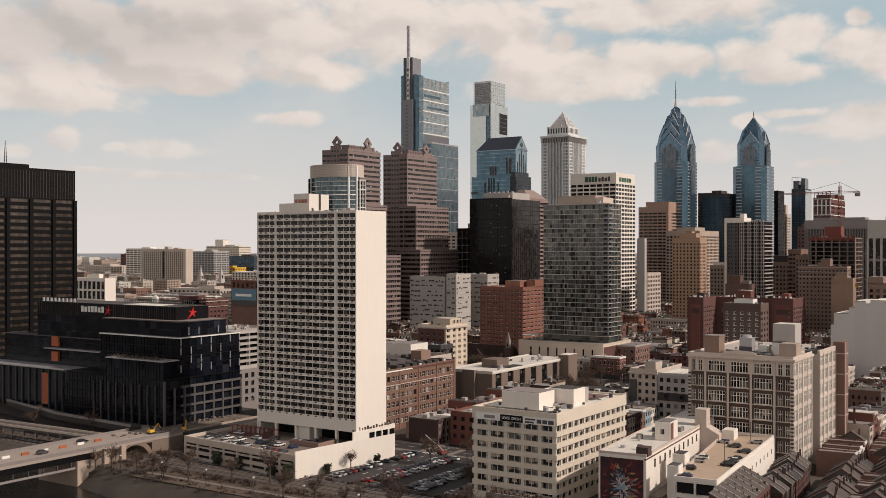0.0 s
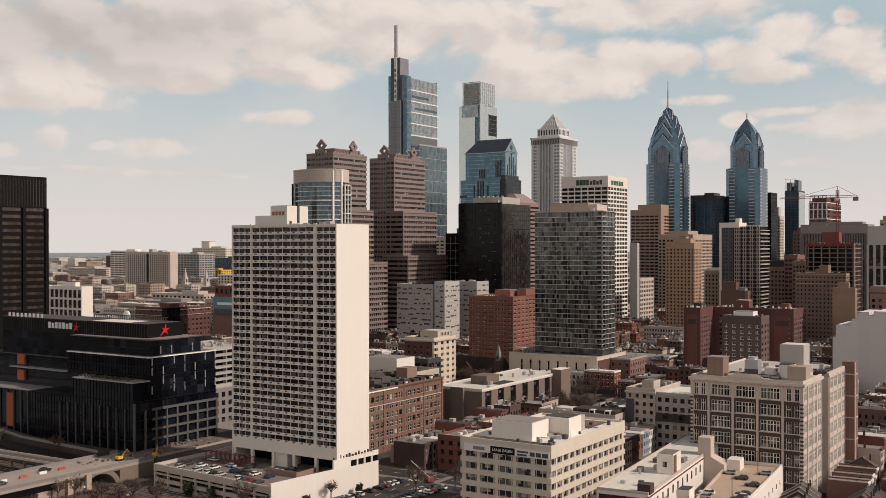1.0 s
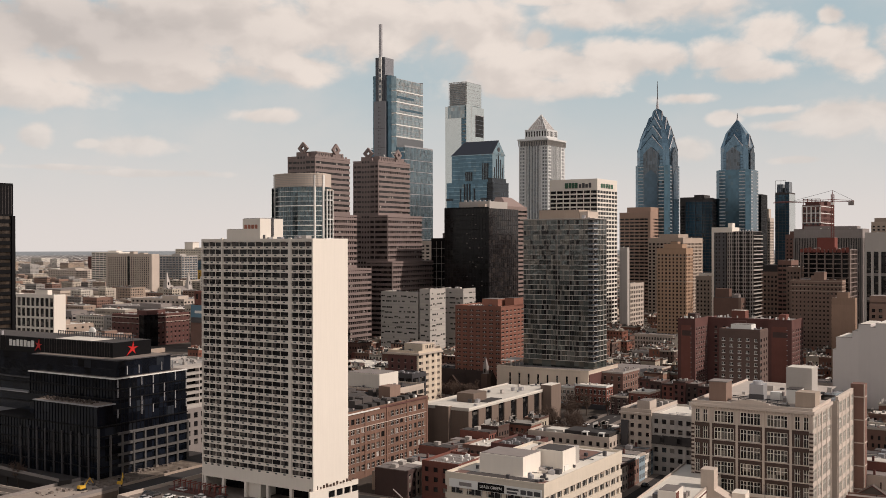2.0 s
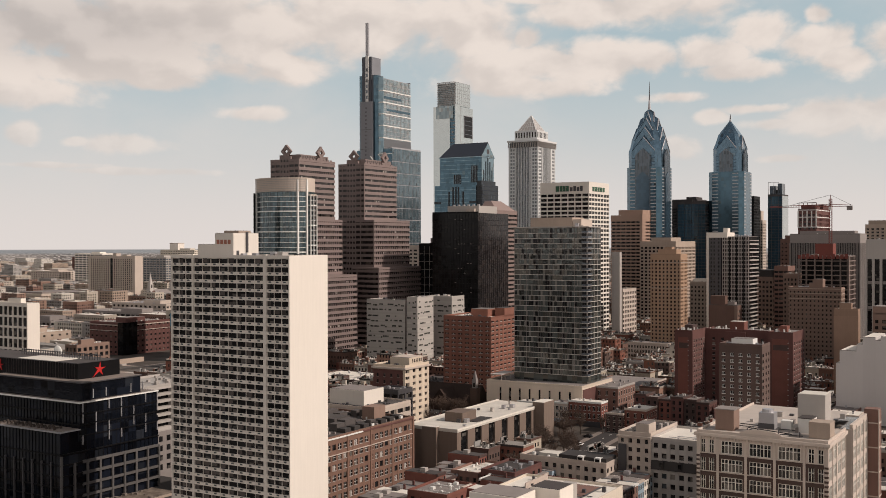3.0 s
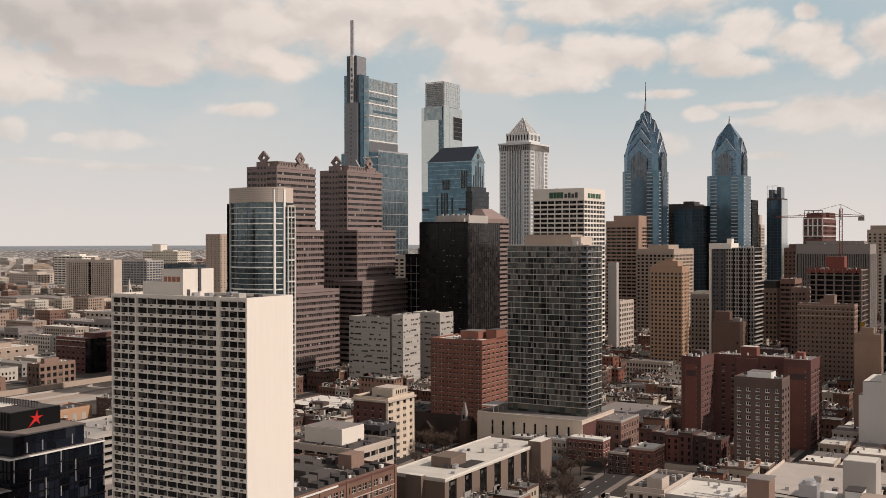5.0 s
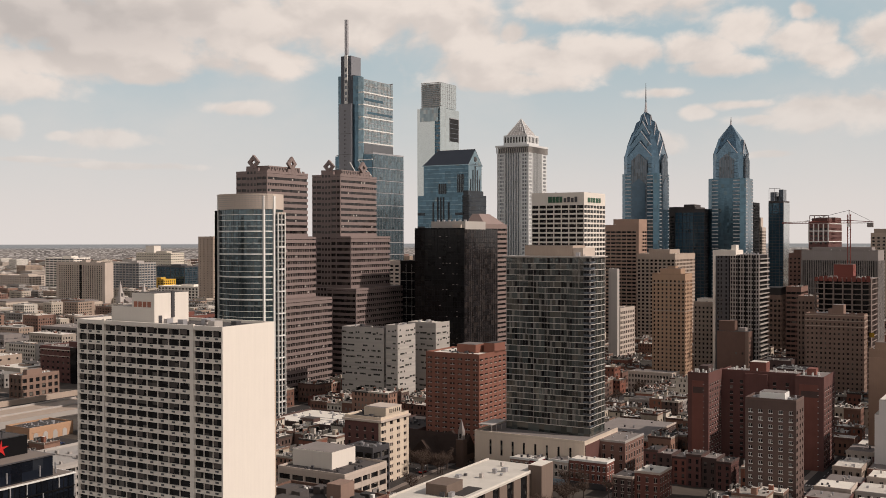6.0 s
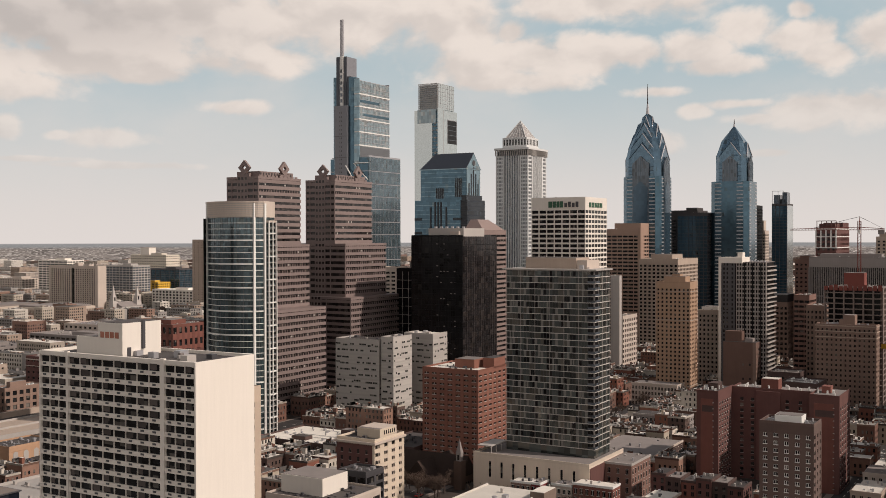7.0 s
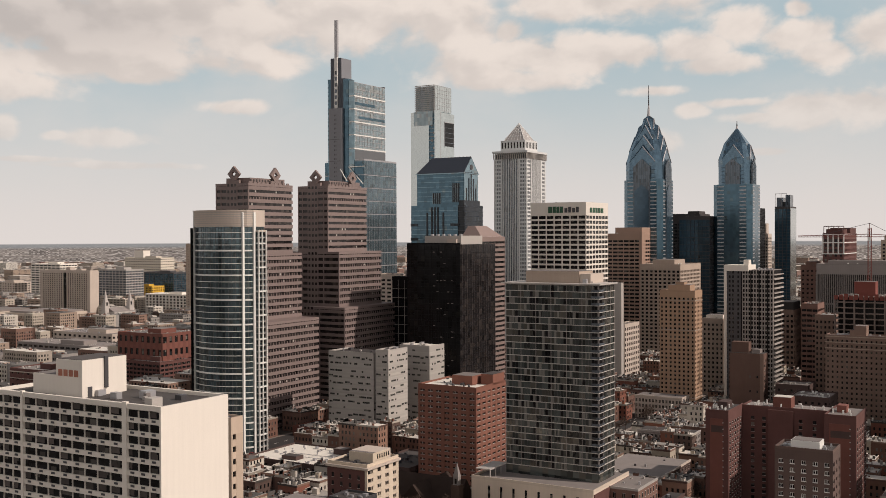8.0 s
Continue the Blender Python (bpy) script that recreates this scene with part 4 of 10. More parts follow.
    # solid black filling stands in for the shade inside the open levels
    prism("void", p, BLACKGS, [(-0.9, 4.8), (-0.9, 83.6), (-15.8, 83.6), (-11.4, 4.8)], 0, hd - 0.6)
    for z in (2.2, 6.6, 11.0, hd - 0.6):
        t = z + (1.2 if z < 15 else 0.55)
        prism("edge_band", p, WHITE, [(0, 4.0), (0, 84.4), (-16.6, 84.4), (-12.2, 4.0)], z, t)
    for a in ((-12.2, 0, 4.0, 4.4), (-0.4, 0, 4.4, 84), (-16.6, 0, 84.0, 84.4)):
        box("parapet", p, WHITE, *a, hd, hd + 1.0)
    prism("parapet", p, CREAM, [(-11.8, 4.4), (-16.2, 84), (-16.55, 84), (-12.15, 4.4)], hd, hd + 1.0)
    box("south_wall", p, WHITE, -0.2, 0.15, 4.4, 84, 0, hd)
    for i in range(9):
        box("wall_window", p, WIN, 0.1, 0.2, 30 + i * 6, 30.9 + i * 6, hd - 4.5, hd - 3.0)
    for i in range(3):
        box("pier", p, WHITE, -12.2 + i * 5.8, -11.6 + i * 5.8, 3.9, 4.5, 0, hd)
    for x0, x1, y0, y1, t in ((-15.2, -11.9, 8, 12.5, 3.0), (-18.0, -14.3, 23, 28.5, 3.5)):
        box("stair_house", p, WHITE, x0, x1, y0, y1, 0, hd + t)
        box("stair_roof", p, ROOFD, x0 + 0.3, x1 - 0.3, y0 + 0.3, y1 - 0.3, hd + t, hd + t + 0.15)
    box("shed", p, WHITE, -15, -11, 72, 78, hd, hd + 3.4)
    for y in (34, 70):
        box("lamp_post", p, DARKM, -5.1, -4.95, y, y + 0.15, hd, hd + 7)
        box("lamp_arm", p, DARKM, -5.6, -4.4, y, y + 0.15, hd + 7, hd + 7.15)


mural_block()


# ---- cream loft block with grouped windows ----
def loft_block():
    X, Y, wx, h = -98.6, 367.0, 37.2, 43.2
    e = thing("loft_building", "cream and brown loft building with large grouped windows", "apartment building", X, Y)
    FOOT.append((X - wx, X + 2, Y, Y + 62))
    CR = mat("loft_cream_stone", (0.50, 0.445, 0.385), 0.85, var=0.14, streak=0.12)
    BR = mat("dark_loft_brick", (0.075, 0.05, 0.042), 0.85, var=0.2, streak=0.1)
    WF = mat("cream_window_frame", (0.72, 0.68, 0.62), 0.6, var=0.06)
    for k, (x0, x1, y0, y1) in enumerate(((-wx, 0, 0, 25), (-wx, -5.5, 25, 36), (-wx, 0, 36, 61))):
        box("glazing", e, WIN, x0 + 0.45, x1 - 0.45, y0 + 0.45, y1 - (0.4 if k == 2 else -0.5), 0, h - 1.5)
    fh, nz, zo, wh = 5.3, 8, 0.4, 3.75
    for i in range(nz + 1):
        z0, z1 = max(0.0, zo + i * fh - (fh - wh)), zo + i * fh
        if i == nz:
            z1 = h
        if z1 - z0 < 0.5:
            continue
        top = i >= nz
        box("floor_band", e, CR if top else BR, -wx + 0.05, -0.5, 0.05, 1.0, z0, z1)
        box("sill_course", e, CR, -wx - 0.02, 0.1, -0.1, 0.3, z1 - 0.3, z1) if not top else None
        box("floor_band", e, CR, -0.9, -0.05, 0.05, 25, z0, z1)
        box("floor_band", e, CR, -6.4, -5.5, 25, 36, z0, z1)
        box("floor_band", e, CR, -0.9, -0.05, 36, 61, z0, z1)
        box("floor_band", e, CR, -wx, -wx + 0.4, 1.0, 61, z0, z1)
    # river side: two narrow bays and three wide ones between pale piers
    edges = [0, -6.4, -14.6, -22.8, -31.0, -wx]
    for k, u in enumerate(edges):
        w = 0.75 if 0 < k < 5 else 1.0
        a, b = (u - w, u + 0.05) if k == 0 else ((u - 0.05, u + w) if k == 5 else (u - w / 2, u + w / 2))
        box("pier", e, CR, a, b, -0.16, 0.6, 0, h - 1.0)
    for k in range(5):
        a, b = edges[k + 1], edges[k]
        for i in range(nz):
            z0, z1 = zo + i * fh, zo + i * fh + wh
            SIDE = CR if i == nz - 1 else BR
            if 0 < k < 4:
                box("brick_strip", e, SIDE, a + 0.3, a + 1.0, 0.05, 0.5, z0, z1)
                box("brick_strip", e, SIDE, b - 1.0, b - 0.3, 0.05, 0.5, z0, z1)
                p, q = a + 1.0, b - 1.0
                fr = [(p + (q - p) * j / 6 - (0.13 if j % 2 == 0 else 0.06), p + (q - p) * j / 6 + (0.13 if j % 2 == 0 else 0.06), 0.14, 0.5, z0, z1) for j in range(7)]
                fr += [(p, q, 0.16, 0.5, z0 + 2.35, z0 + 2.5), (p, q, 0.16, 0.5, z0, z0 + 0.16), (p, q, 0.16, 0.5, z1 - 0.16, z1)]
                joined("window_frame", e, WF, fr, "cream frame of a wide triple window")
            else:
                m1, m2 = (a + b) / 2 - 0.5, (a + b) / 2 + 0.5
                box("brick_strip", e, SIDE, a + 0.4, a + 1.1, 0.05, 0.5, z0, z1)
                box("brick_strip", e, SIDE, m1, m2, 0.05, 0.5, z0, z1)
                box("brick_strip", e, SIDE, b - 1.1, b - 0.4, 0.05, 0.5, z0, z1)
                fr = []
                for p, q in ((a + 1.1, m1), (m2, b - 1.1)):
                    fr += [(p, p + 0.14, 0.14, 0.5, z0, z1), (q - 0.14, q, 0.14, 0.5, z0, z1), ((p + q) / 2 - 0.06, (p + q) / 2 + 0.06, 0.14, 0.5, z0, z1), (p, q, 0.16, 0.5, z0 + 2.35, z0 + 2.5)]
                joined("window_frame", e, WF, fr, "cream frames of two narrow windows")
    # south side
    for y0, y1, n, x in ((0, 25, 4, 0), (25, 36, 1, -5.5), (36, 61, 4, 0)):
        for j in range(n + 1):
            y = y0 + (y1 - y0) * j / n
            box("pier", e, CR, x - 0.6, x + 0.12, max(y0, y - 0.6), min(y1, y + 0.6), 0, h - 1.0)
        for i in range(nz):
            z0, z1 = zo + i * fh, zo + i * fh + wh
            fr = []
            for j in range(n):
                p, q = y0 + (y1 - y0) * j / n + 0.6, y0 + (y1 - y0) * (j + 1) / n - 0.6
                fr += [(x - 0.5, x - 0.1, p + (q - p) * m / 6 - (0.22 if m % 3 == 0 else 0.08), p + (q - p) * m / 6 + (0.22 if m % 3 == 0 else 0.08), z0, z1) for m in range(7)]
                fr.append((x - 0.5, x - 0.12, p, q, z0 + 2.35, z0 + 2.5))
            joined("window_frame", e, WF, fr, "row of cream window frames")
    box("side_wall", e, CR, -5.4, -0.2, 35.7, 36.0, 0, h - 1.5)
    box("side_wall", e, CR, -5.4, -0.2, 25.0, 25.3, 0, h - 1.5)
    box("brown_stair_wall", e, BRICK4, -1.0, 3.5, 61, 66, 0, h + 1.5, "brown brick stair tower")
    for z in (8, 16, 24, 32, 40):
        box("stair_course", e, CR, -1.05, 3.6, 60.9, 66.05, z, z + 0.4)
    box("corner_strip", e, CR, 3.3, 3.62, 60.85, 61.5, 0, h + 1.5)
    box("cornice", e, CR, -wx - 0.7, 0.7, -0.7, 0.5, h - 0.9, h)
    box("cornice", e, CR, -0.3, 0.7, 0.5, 25, h - 0.9, h)
    box("cornice", e, CR, -wx - 0.7, -wx + 0.2, 0.5, 61, h - 0.9, h)
    for a in ((-wx, 0, 0, 0.4), (-wx, -wx + 0.4, 0.4, 61), (-0.4, 0, 0.4, 25)):
        box("parapet", e, CR, *a, h, h + 0.8)
    n = 16
    vs = []
    for yy in (0.42, 0.05):
        vs += [(-wx / 2 + 6 * math.cos(math.pi * k / n), yy, h + 0.8 + 1.3 * math.sin(math.pi * k / n)) for k in range(n + 1)]
    fs = [tuple(range(n + 1)), tuple(range(n + 1, 2 * n + 2))] + [(k, k + 1, n + 2 + k, n + 1 + k) for k in range(n)]
    mesh("curved_gable", e, CR, vs, fs)
    box("roof_deck", e, mat("worn_pale_roof", (0.42, 0.385, 0.34), 0.9, var=0.3, scale=0.5), -wx + 0.41, -0.41, 0.41, 24.9, h, h + 0.12)
    box("roof_deck", e, mat("worn_pale_roof", (0.42, 0.385, 0.34), 0.9, var=0.3, scale=0.5), -wx + 0.41, -5.6, 24.9, 60.8, h, h + 0.12)
    box("plant_room", e, TANB, -33.5, -28.0, 6, 12, h + 0.12, h + 6.2, "tan rendered plant room")
    box("plant_roof", e, ROOFG, -33.8, -27.7, 5.7, 12.3, h + 6.2, h + 6.5)
    box("plant_room", e, PALEG, -13, -5, 21, 29, h + 0.12, h + 10.5, "tall pale rendered plant room")
    box("plant_roof", e, ROOFW, -12.7, -5.3, 21.3, 28.7, h + 10.5, h + 10.6)
    box("plant_room", e, WHITEM, -11, -7, 13, 19, h + 0.12, h + 4.4)
    box("plant_roof", e, ROOFD, -11.1, -6.9, 12.9, 19.1, h + 4.4, h + 4.6)
    box("plant_room", e, BEIGE, -6.5, -0.6, 6, 12, h + 0.12, h + 4.8)
    box("cooling_tower", e, STEEL, -21.2, -16.8, 8.0, 12.2, h + 1.2, h + 6.0, "blue-grey steel cooling tower")
    box("fan_grille", e, DARKM, -21.3, -16.7, 7.9, 8.2, h + 1.3, h + 2.9)
    tube("fan_ring", e, STEEL, (-19, 10.1, h + 6.0), (-19, 10.1, h + 6.9), 1.7, 1.6, 16)
    box("unit", e, WHITEM, -16.5, -13.5, 15, 17.6, h + 0.12, h + 3.0)
    for a in ((-24, -8, 5.6, 5.8), (-24, -23.8, 5.8, 12), (-30, -12, 14.0, 14.25)):
        box("pipe", e, DARKM, *a, h + 0.4, h + 0.65)
    for i in range(6):
        box("pipe_stand", e, DARKM, -24 + i * 3, -23.8 + i * 3, 5.55, 5.85, h + 0.12, h + 1.6)
    roof_clutter(e, 35, 50, h, 12, 8)
    # black hose lines and stains on the roof, quoins at the corners
    for p, q in (((-26, 14), (-12, 9)), ((-12, 9), (-24, 3.0)), ((-24, 3.0), (-6, 2.2)), ((-30, 20), (-14, 17))):
        tube("roof_hose", e, BLACKM, (p[0], p[1], h + 0.2), (q[0], q[1], h + 0.2), 0.14, 0.14, 5)
    joined("quoin", e, BR, [(-0.9, 0.14, -0.22, 0.5, 1.0 + i * 1.3, 1.6 + i * 1.3) for i in range(28)] + [(-wx - 0.1, -wx + 0.9, -0.22, 0.5, 1.0 + i * 1.3, 1.6 + i * 1.3) for i in range(28)], kind="stuff")
    joined("dentils", e, CR, [(-wx + k * 0.93, -wx + k * 0.93 + 0.4, -0.55, 0.1, h - 1.5, h - 0.9) for k in range(40)], kind="stuff")


loft_block()

# ---- mid-rise blocks ----
FOOT.append((-322, -196, 494, 600))   # shops and their forecourt
FOOT.append((-162, -120, 500, 700))   # pale-roofed houses beside the street
tower("brick_apartments", "red-brown brick apartment block with small paired windows", -337, 605, 32.7, 30.7, 54.4, 19, 7, 6, mat("orange_brown_brick", (0.235, 0.105, 0.075), 0.9, var=0.26, scale=0.6, streak=0.1), BRICKWIN, sp=0.66, pf=0.38, d=0.3,
      category="apartment building", base=3, top=1.6, roof=ROOFW, pent=((0.25, 0.6, 0.35, 0.75, 4.6), (0.0, 0.2, 0.55, 0.95, 5.2)), out=0.0)
for i in range(19):
    z = 3 + i * 2.62 + 1.73
    rs = random.Random(i)
    joined("sill_course", bpy.data.objects["brick_apartments"], PALEG, [(-32.7 * (k + 0.5) / 7 - 1.3, -32.7 * (k + 0.5) / 7 + 1.3, -0.1, 0.1, z - 0.14, z + 0.04) for k in range(7) if rs.random() < 0.8]
           + [(-0.1, 0.1, 30.7 * (k + 0.5) / 6 - 1.3, 30.7 * (k + 0.5) / 6 + 1.3, z - 0.14, z + 0.04) for k in range(6)] + [(-32.7 * (k + 0.5) / 7 - 0.09, -32.7 * (k + 0.5) / 7 + 0.09, -0.02, 0.2, z, z + 0.9) for k in range(7)], kind="stuff")


def panel_office(X, Y, wx, wy, h, seed, roof):
    """A block clad in long pale panels, with short dark window strips scattered over it."""
    e = thing("panel_offices", "pale grey panelled office block with scattered ribbon windows", "office block", X, Y, group="panelled office blocks")
    FOOT.append((X - wx, X, Y, Y + wy))
    r = random.Random(seed)
    box("body", e, PALEG, -wx, 0, 0, wy, 0, h)
    floors = int(h / 3.8)
    strips = []
    for i in range(floors):
        z = h - 1.2 - (i + 1) * 3.8 + 1.0
        box("panel_course", e, mat("white_panel", (0.375, 0.365, 0.335), 0.6, var=0.12, rnd=0.08), -wx - 0.06, 0.06, -0.06, wy + 0.06, z - 1.5, z - 0.15)
        box("panel_course", e, mat("white_panel", (0.375, 0.365, 0.335)), -wx - 0.06, 0.06, -0.06, wy + 0.06, z + 0.05, z + 1.1)
        ws = []
        for face, n in (("w", wx), ("s", wy)):
            u = r.uniform(0.3, 3)
            while u < n - 1.5:
                ln = min(r.choice((1.2, 2.2, 3.4, 5.0)), n - u - 0.4)
                if r.random() < 0.75:
                    zz = z + r.choice((1.12, 1.12, 0.4))
                    ws.append((-u - ln, -u, -0.1, 0.2, zz, zz + 1.05) if face == "w" else (-0.2, 0.1, u, u + ln, zz, zz + 1.05))
                u += ln + r.uniform(0.3, 2.2)
        strips += ws
    joined("window_stripping", e, GREYWIN, strips, kind="stuff")
    for a in ((-wx, 0, 0, 0.35), (-wx, -wx + 0.35, 0.35, wy), (-0.35, 0, 0.35, wy)):
        box("parapet", e, PALEG, *a, h, h + 1.0)
    box("roof_deck", e, roof, -wx + 0.36, -0.36, 0.36, wy, h, h + 0.12)
    roof_clutter(e, wx, wy, h, 6, seed)


panel_office(-447.6, 680, 33.0, 22, 57.7, 3, ROOFD)
panel_office(-437.1, 680, 9.0, 21, 60, 4, ROOFD)
panel_office(-433.1, 720, 22, 18, 59, 5, ROOFW)
tower("stone_apartments", "narrow pale stone apartment house with a heavy cornice", -336, 512, 19.8, 23, 35.2, 9, 4, 4, mat("warm_limestone", (0.60, 0.505, 0.405), 0.85, var=0.15, streak=0.1), WIN, sp=0.5, pf=0.55, d=0.35, base=4, top=1.6,
      category="apartment building", roof=ROOFD, pent=((0.1, 0.7, 0.3, 0.8, 4),), out=0.0)
box("cornice", bpy.data.objects["stone_apartments"], CREAM, -20.6, 0.9, -0.9, 23.5, 34.0, 34.9)
e_ = bpy.data.objects["stone_apartments"]
box("brick_side", e_, BRICK2, -19.7, -1.2, -0.22, -0.05, 4, 33.6, "red-brown brick side wall of the stone house")
for i in range(8):
    for k in range(4):
        u = -17.5 + k * 4.3
        box("side_window", e_, WIN_D, u, u + 1.1, -0.27, -0.2, 6 + i * 3.4, 7.7 + i * 3.4)
        box("side_sill", e_, CREAM, u - 0.15, u + 1.25, -0.36, -0.2, 5.82 + i * 3.4, 5.98 + i * 3.4)
for i in range(8):
    for k in range(4):
        y = 23 * (k + 0.5) / 4
        box("window_mullion", e_, CREAM, -0.25, 0.0, y - 0.12, y + 0.12, 5.2 + i * 3.29, 7.2 + i * 3.29)
        box("window_hood", e_, CREAM, -0.2, 0.3, y - 1.4, y + 1.4, 7.15 + i * 3.29, 7.4 + i * 3.29)
box("roof_house", e_, CREAM, -14, -2, 9, 20, 35.3, 39.4, "pale rooftop storey with small windows")
for k in range(6):
    box("roof_window", e_, WIN_D, -2.05, -1.95, 10 + k * 1.6, 10.8 + k * 1.6, 36.6, 38.4)
tower("clinic_block", "low cream block with long window bands", -319.4, 462, 34, 30, 21.5, 4, 5, 5, CREAM, WIN, sp=0.5, pf=0.14, d=0.5, base=2, top=2, category="office block", roof=ROOFD,
      pent=((0.35, 0.95, 0.25, 0.8, 7),), pent_mat=WHITE)
tower("dark_glass_block", "narrow dark metal block with glazed end", -330.0, 497, 14, 13, 25, 6, 3, 2, DARKM, WIN_D, sp=0.3, pf=0.2, category="office block", base=1, top=1.5, roof=ROOFD)


def warehouse():
    X, Y, wx, wy, h = -276.0, 352.0, 42.0, 75.0, 26.5
    e = tower("brick_warehouse", "long red-brown brick warehouse with arched window groups", X, Y, wx, wy, h, 6, 12, 22, mat("weathered_warehouse_brick", (0.205, 0.122, 0.09), 0.9, var=0.28, scale=0.6, streak=0.14), WIN, sp=0.42, pf=0.34, d=0.35, base=1.5, top=2.2,
              category="warehouse", roof=ROOFD, out=0.0, corner=1.6)
    for k in range(6):
        y = k * 15
        box("brick_pilaster", e, MATS["weathered_warehouse_brick"], -0.3, 0.28, y, y + 1.3, 0, h + 0.8)
    fh = (h - 3.7) / 6
    fr = []
    for i in range(6):
        z = 1.5 + i * fh + fh * 0.42
        for k in range(22):
            y = wy * (k + 0.5) / 22
            if (k * 5 + i) % 7:
                fr += [(-0.3, -0.1, y - 0.07, y + 0.07, z, z + fh * 0.58), (-0.3, -0.1, y - 1.1, y + 1.1, z + fh * 0.28, z + fh * 0.32), (-0.25, 0.15, y - 1.2, y + 1.2, z - 0.14, z)]
            if (k * 11 + i * 5) % 9 == 0:
                fr.append((-0.33, -0.3, y - 1.0, y + 1.0, z, z + fh * 0.5))
    joined("window_framing", e, PALEG, fr, kind="stuff")
    box("stone_course", e, CREAM, -0.3, 0.32, 0, wy, 1.5 + fh * 5 - 0.3, 1.5 + fh * 5)
    rr = random.Random(77)
    joined("roof_gear", e, GREYC, [(-a - q, -a, b, b + q, h + 0.1, h + 0.4 + q * 0.6) for a, b, q in [(rr.uniform(1, 38), rr.uniform(2, 72), rr.uniform(0.3, 1.3)) for k in range(60)]], kind="stuff")
    joined("roof_shedding", e, ROOFD, [(-a - q, -a, b, b + q * 1.4, h + 0.1, h + 1.2 + q * 0.5) for a, b, q in [(rr.uniform(2, 34), rr.uniform(4, 66), rr.uniform(2, 5)) for k in range(16)]], kind="stuff")
    box("cornice", e, WHITEM, -0.3, 0.45, 0, 40, h - 0.2, h + 0.3)
    box("cornice", e, BRICK2, -0.3, 0.4, 40, wy, h - 0.2, h + 0.4)
    for k in range(7):
        box("roof_monitor", e, COPPER, -7, -3.0, 33 + k * 6, 36.6 + k * 6, h + 0.1, h + 1.7)
    box("plant_room", e, ROOFD, -24, -12, 38, 48, h + 0.1, h + 4)
    box("plant_room", e, TANB, -16, -10, 62, 70, h + 0.1, h + 5.5)
    roof_clutter(e, 38, 70, h, 14, 21)


warehouse()


def flat_hall():
    X, Y, wx, wy, h = -262.0, 440.0, 26.0, 84.0, 20.6
    e = thing("low_hall", "low brown building with a large white flat roof", "institution building", X, Y)
    FOOT.append((X - wx - 2, X + 5, Y, Y + wy))
    ST = mat("brown_ribbed_concrete", (0.20, 0.155, 0.125), 0.9, var=0.2, streak=0.15)
    box("glazing", e, WIN_D, -wx + 0.6, -0.6, 0.6, wy - 0.6, 0, h - 1)
    for k in range(8):
        y = k * wy / 7.0
        box("wall_panel", e, ST, -0.8, 0, max(0, y - 3.2), min(wy, y + 3.2), 0, h - 0.8)
    box("wall_panel", e, ST, -wx, -0.8, 0, 0.6, 0, h - 0.8)
    box("wall_panel", e, ST, -wx, -wx + 0.6, 0.6, wy, 0, h - 0.8)
    box("roof_slab", e, ROOFW, -wx - 0.3, 0.3, -0.3, wy, h - 0.8, h, "large white flat roof")
    for a in ((-wx - .3, 0.3, -0.3, 0.2), (-0.2, 0.3, 0.2, wy), (-wx - .3, -wx + .2, 0.2, wy)):
        box("roof_edge", e, ROOFW, *a, h, h + 0.6)
    box("stair_tower", e, ST, -1, 5, wy - 12, wy - 1, 0, h + 2.6)
    box("stair_tower", e, ST, -16, -9, -2.2, 0.8, 0, h + 0.9)
    box("stair_roof", e, ROOFW, -16, -9, -2.1, 0.7, h + 0.9, h + 1.0)
    box("stair_roof", e, ROOFW, -0.8, 4.8, wy - 11.8, wy - 1.2, h + 2.6, h + 2.75)
    box("plant_room", e, ST, -17, -8, 18, 30, h + 0.01, h + 4.2)
    box("skylight", e, COPPER, -9, -3, 22, 36, h + 0.01, h + 0.3)
    roof_clutter(e, 24, 80, h, 14, 31)


flat_hall()


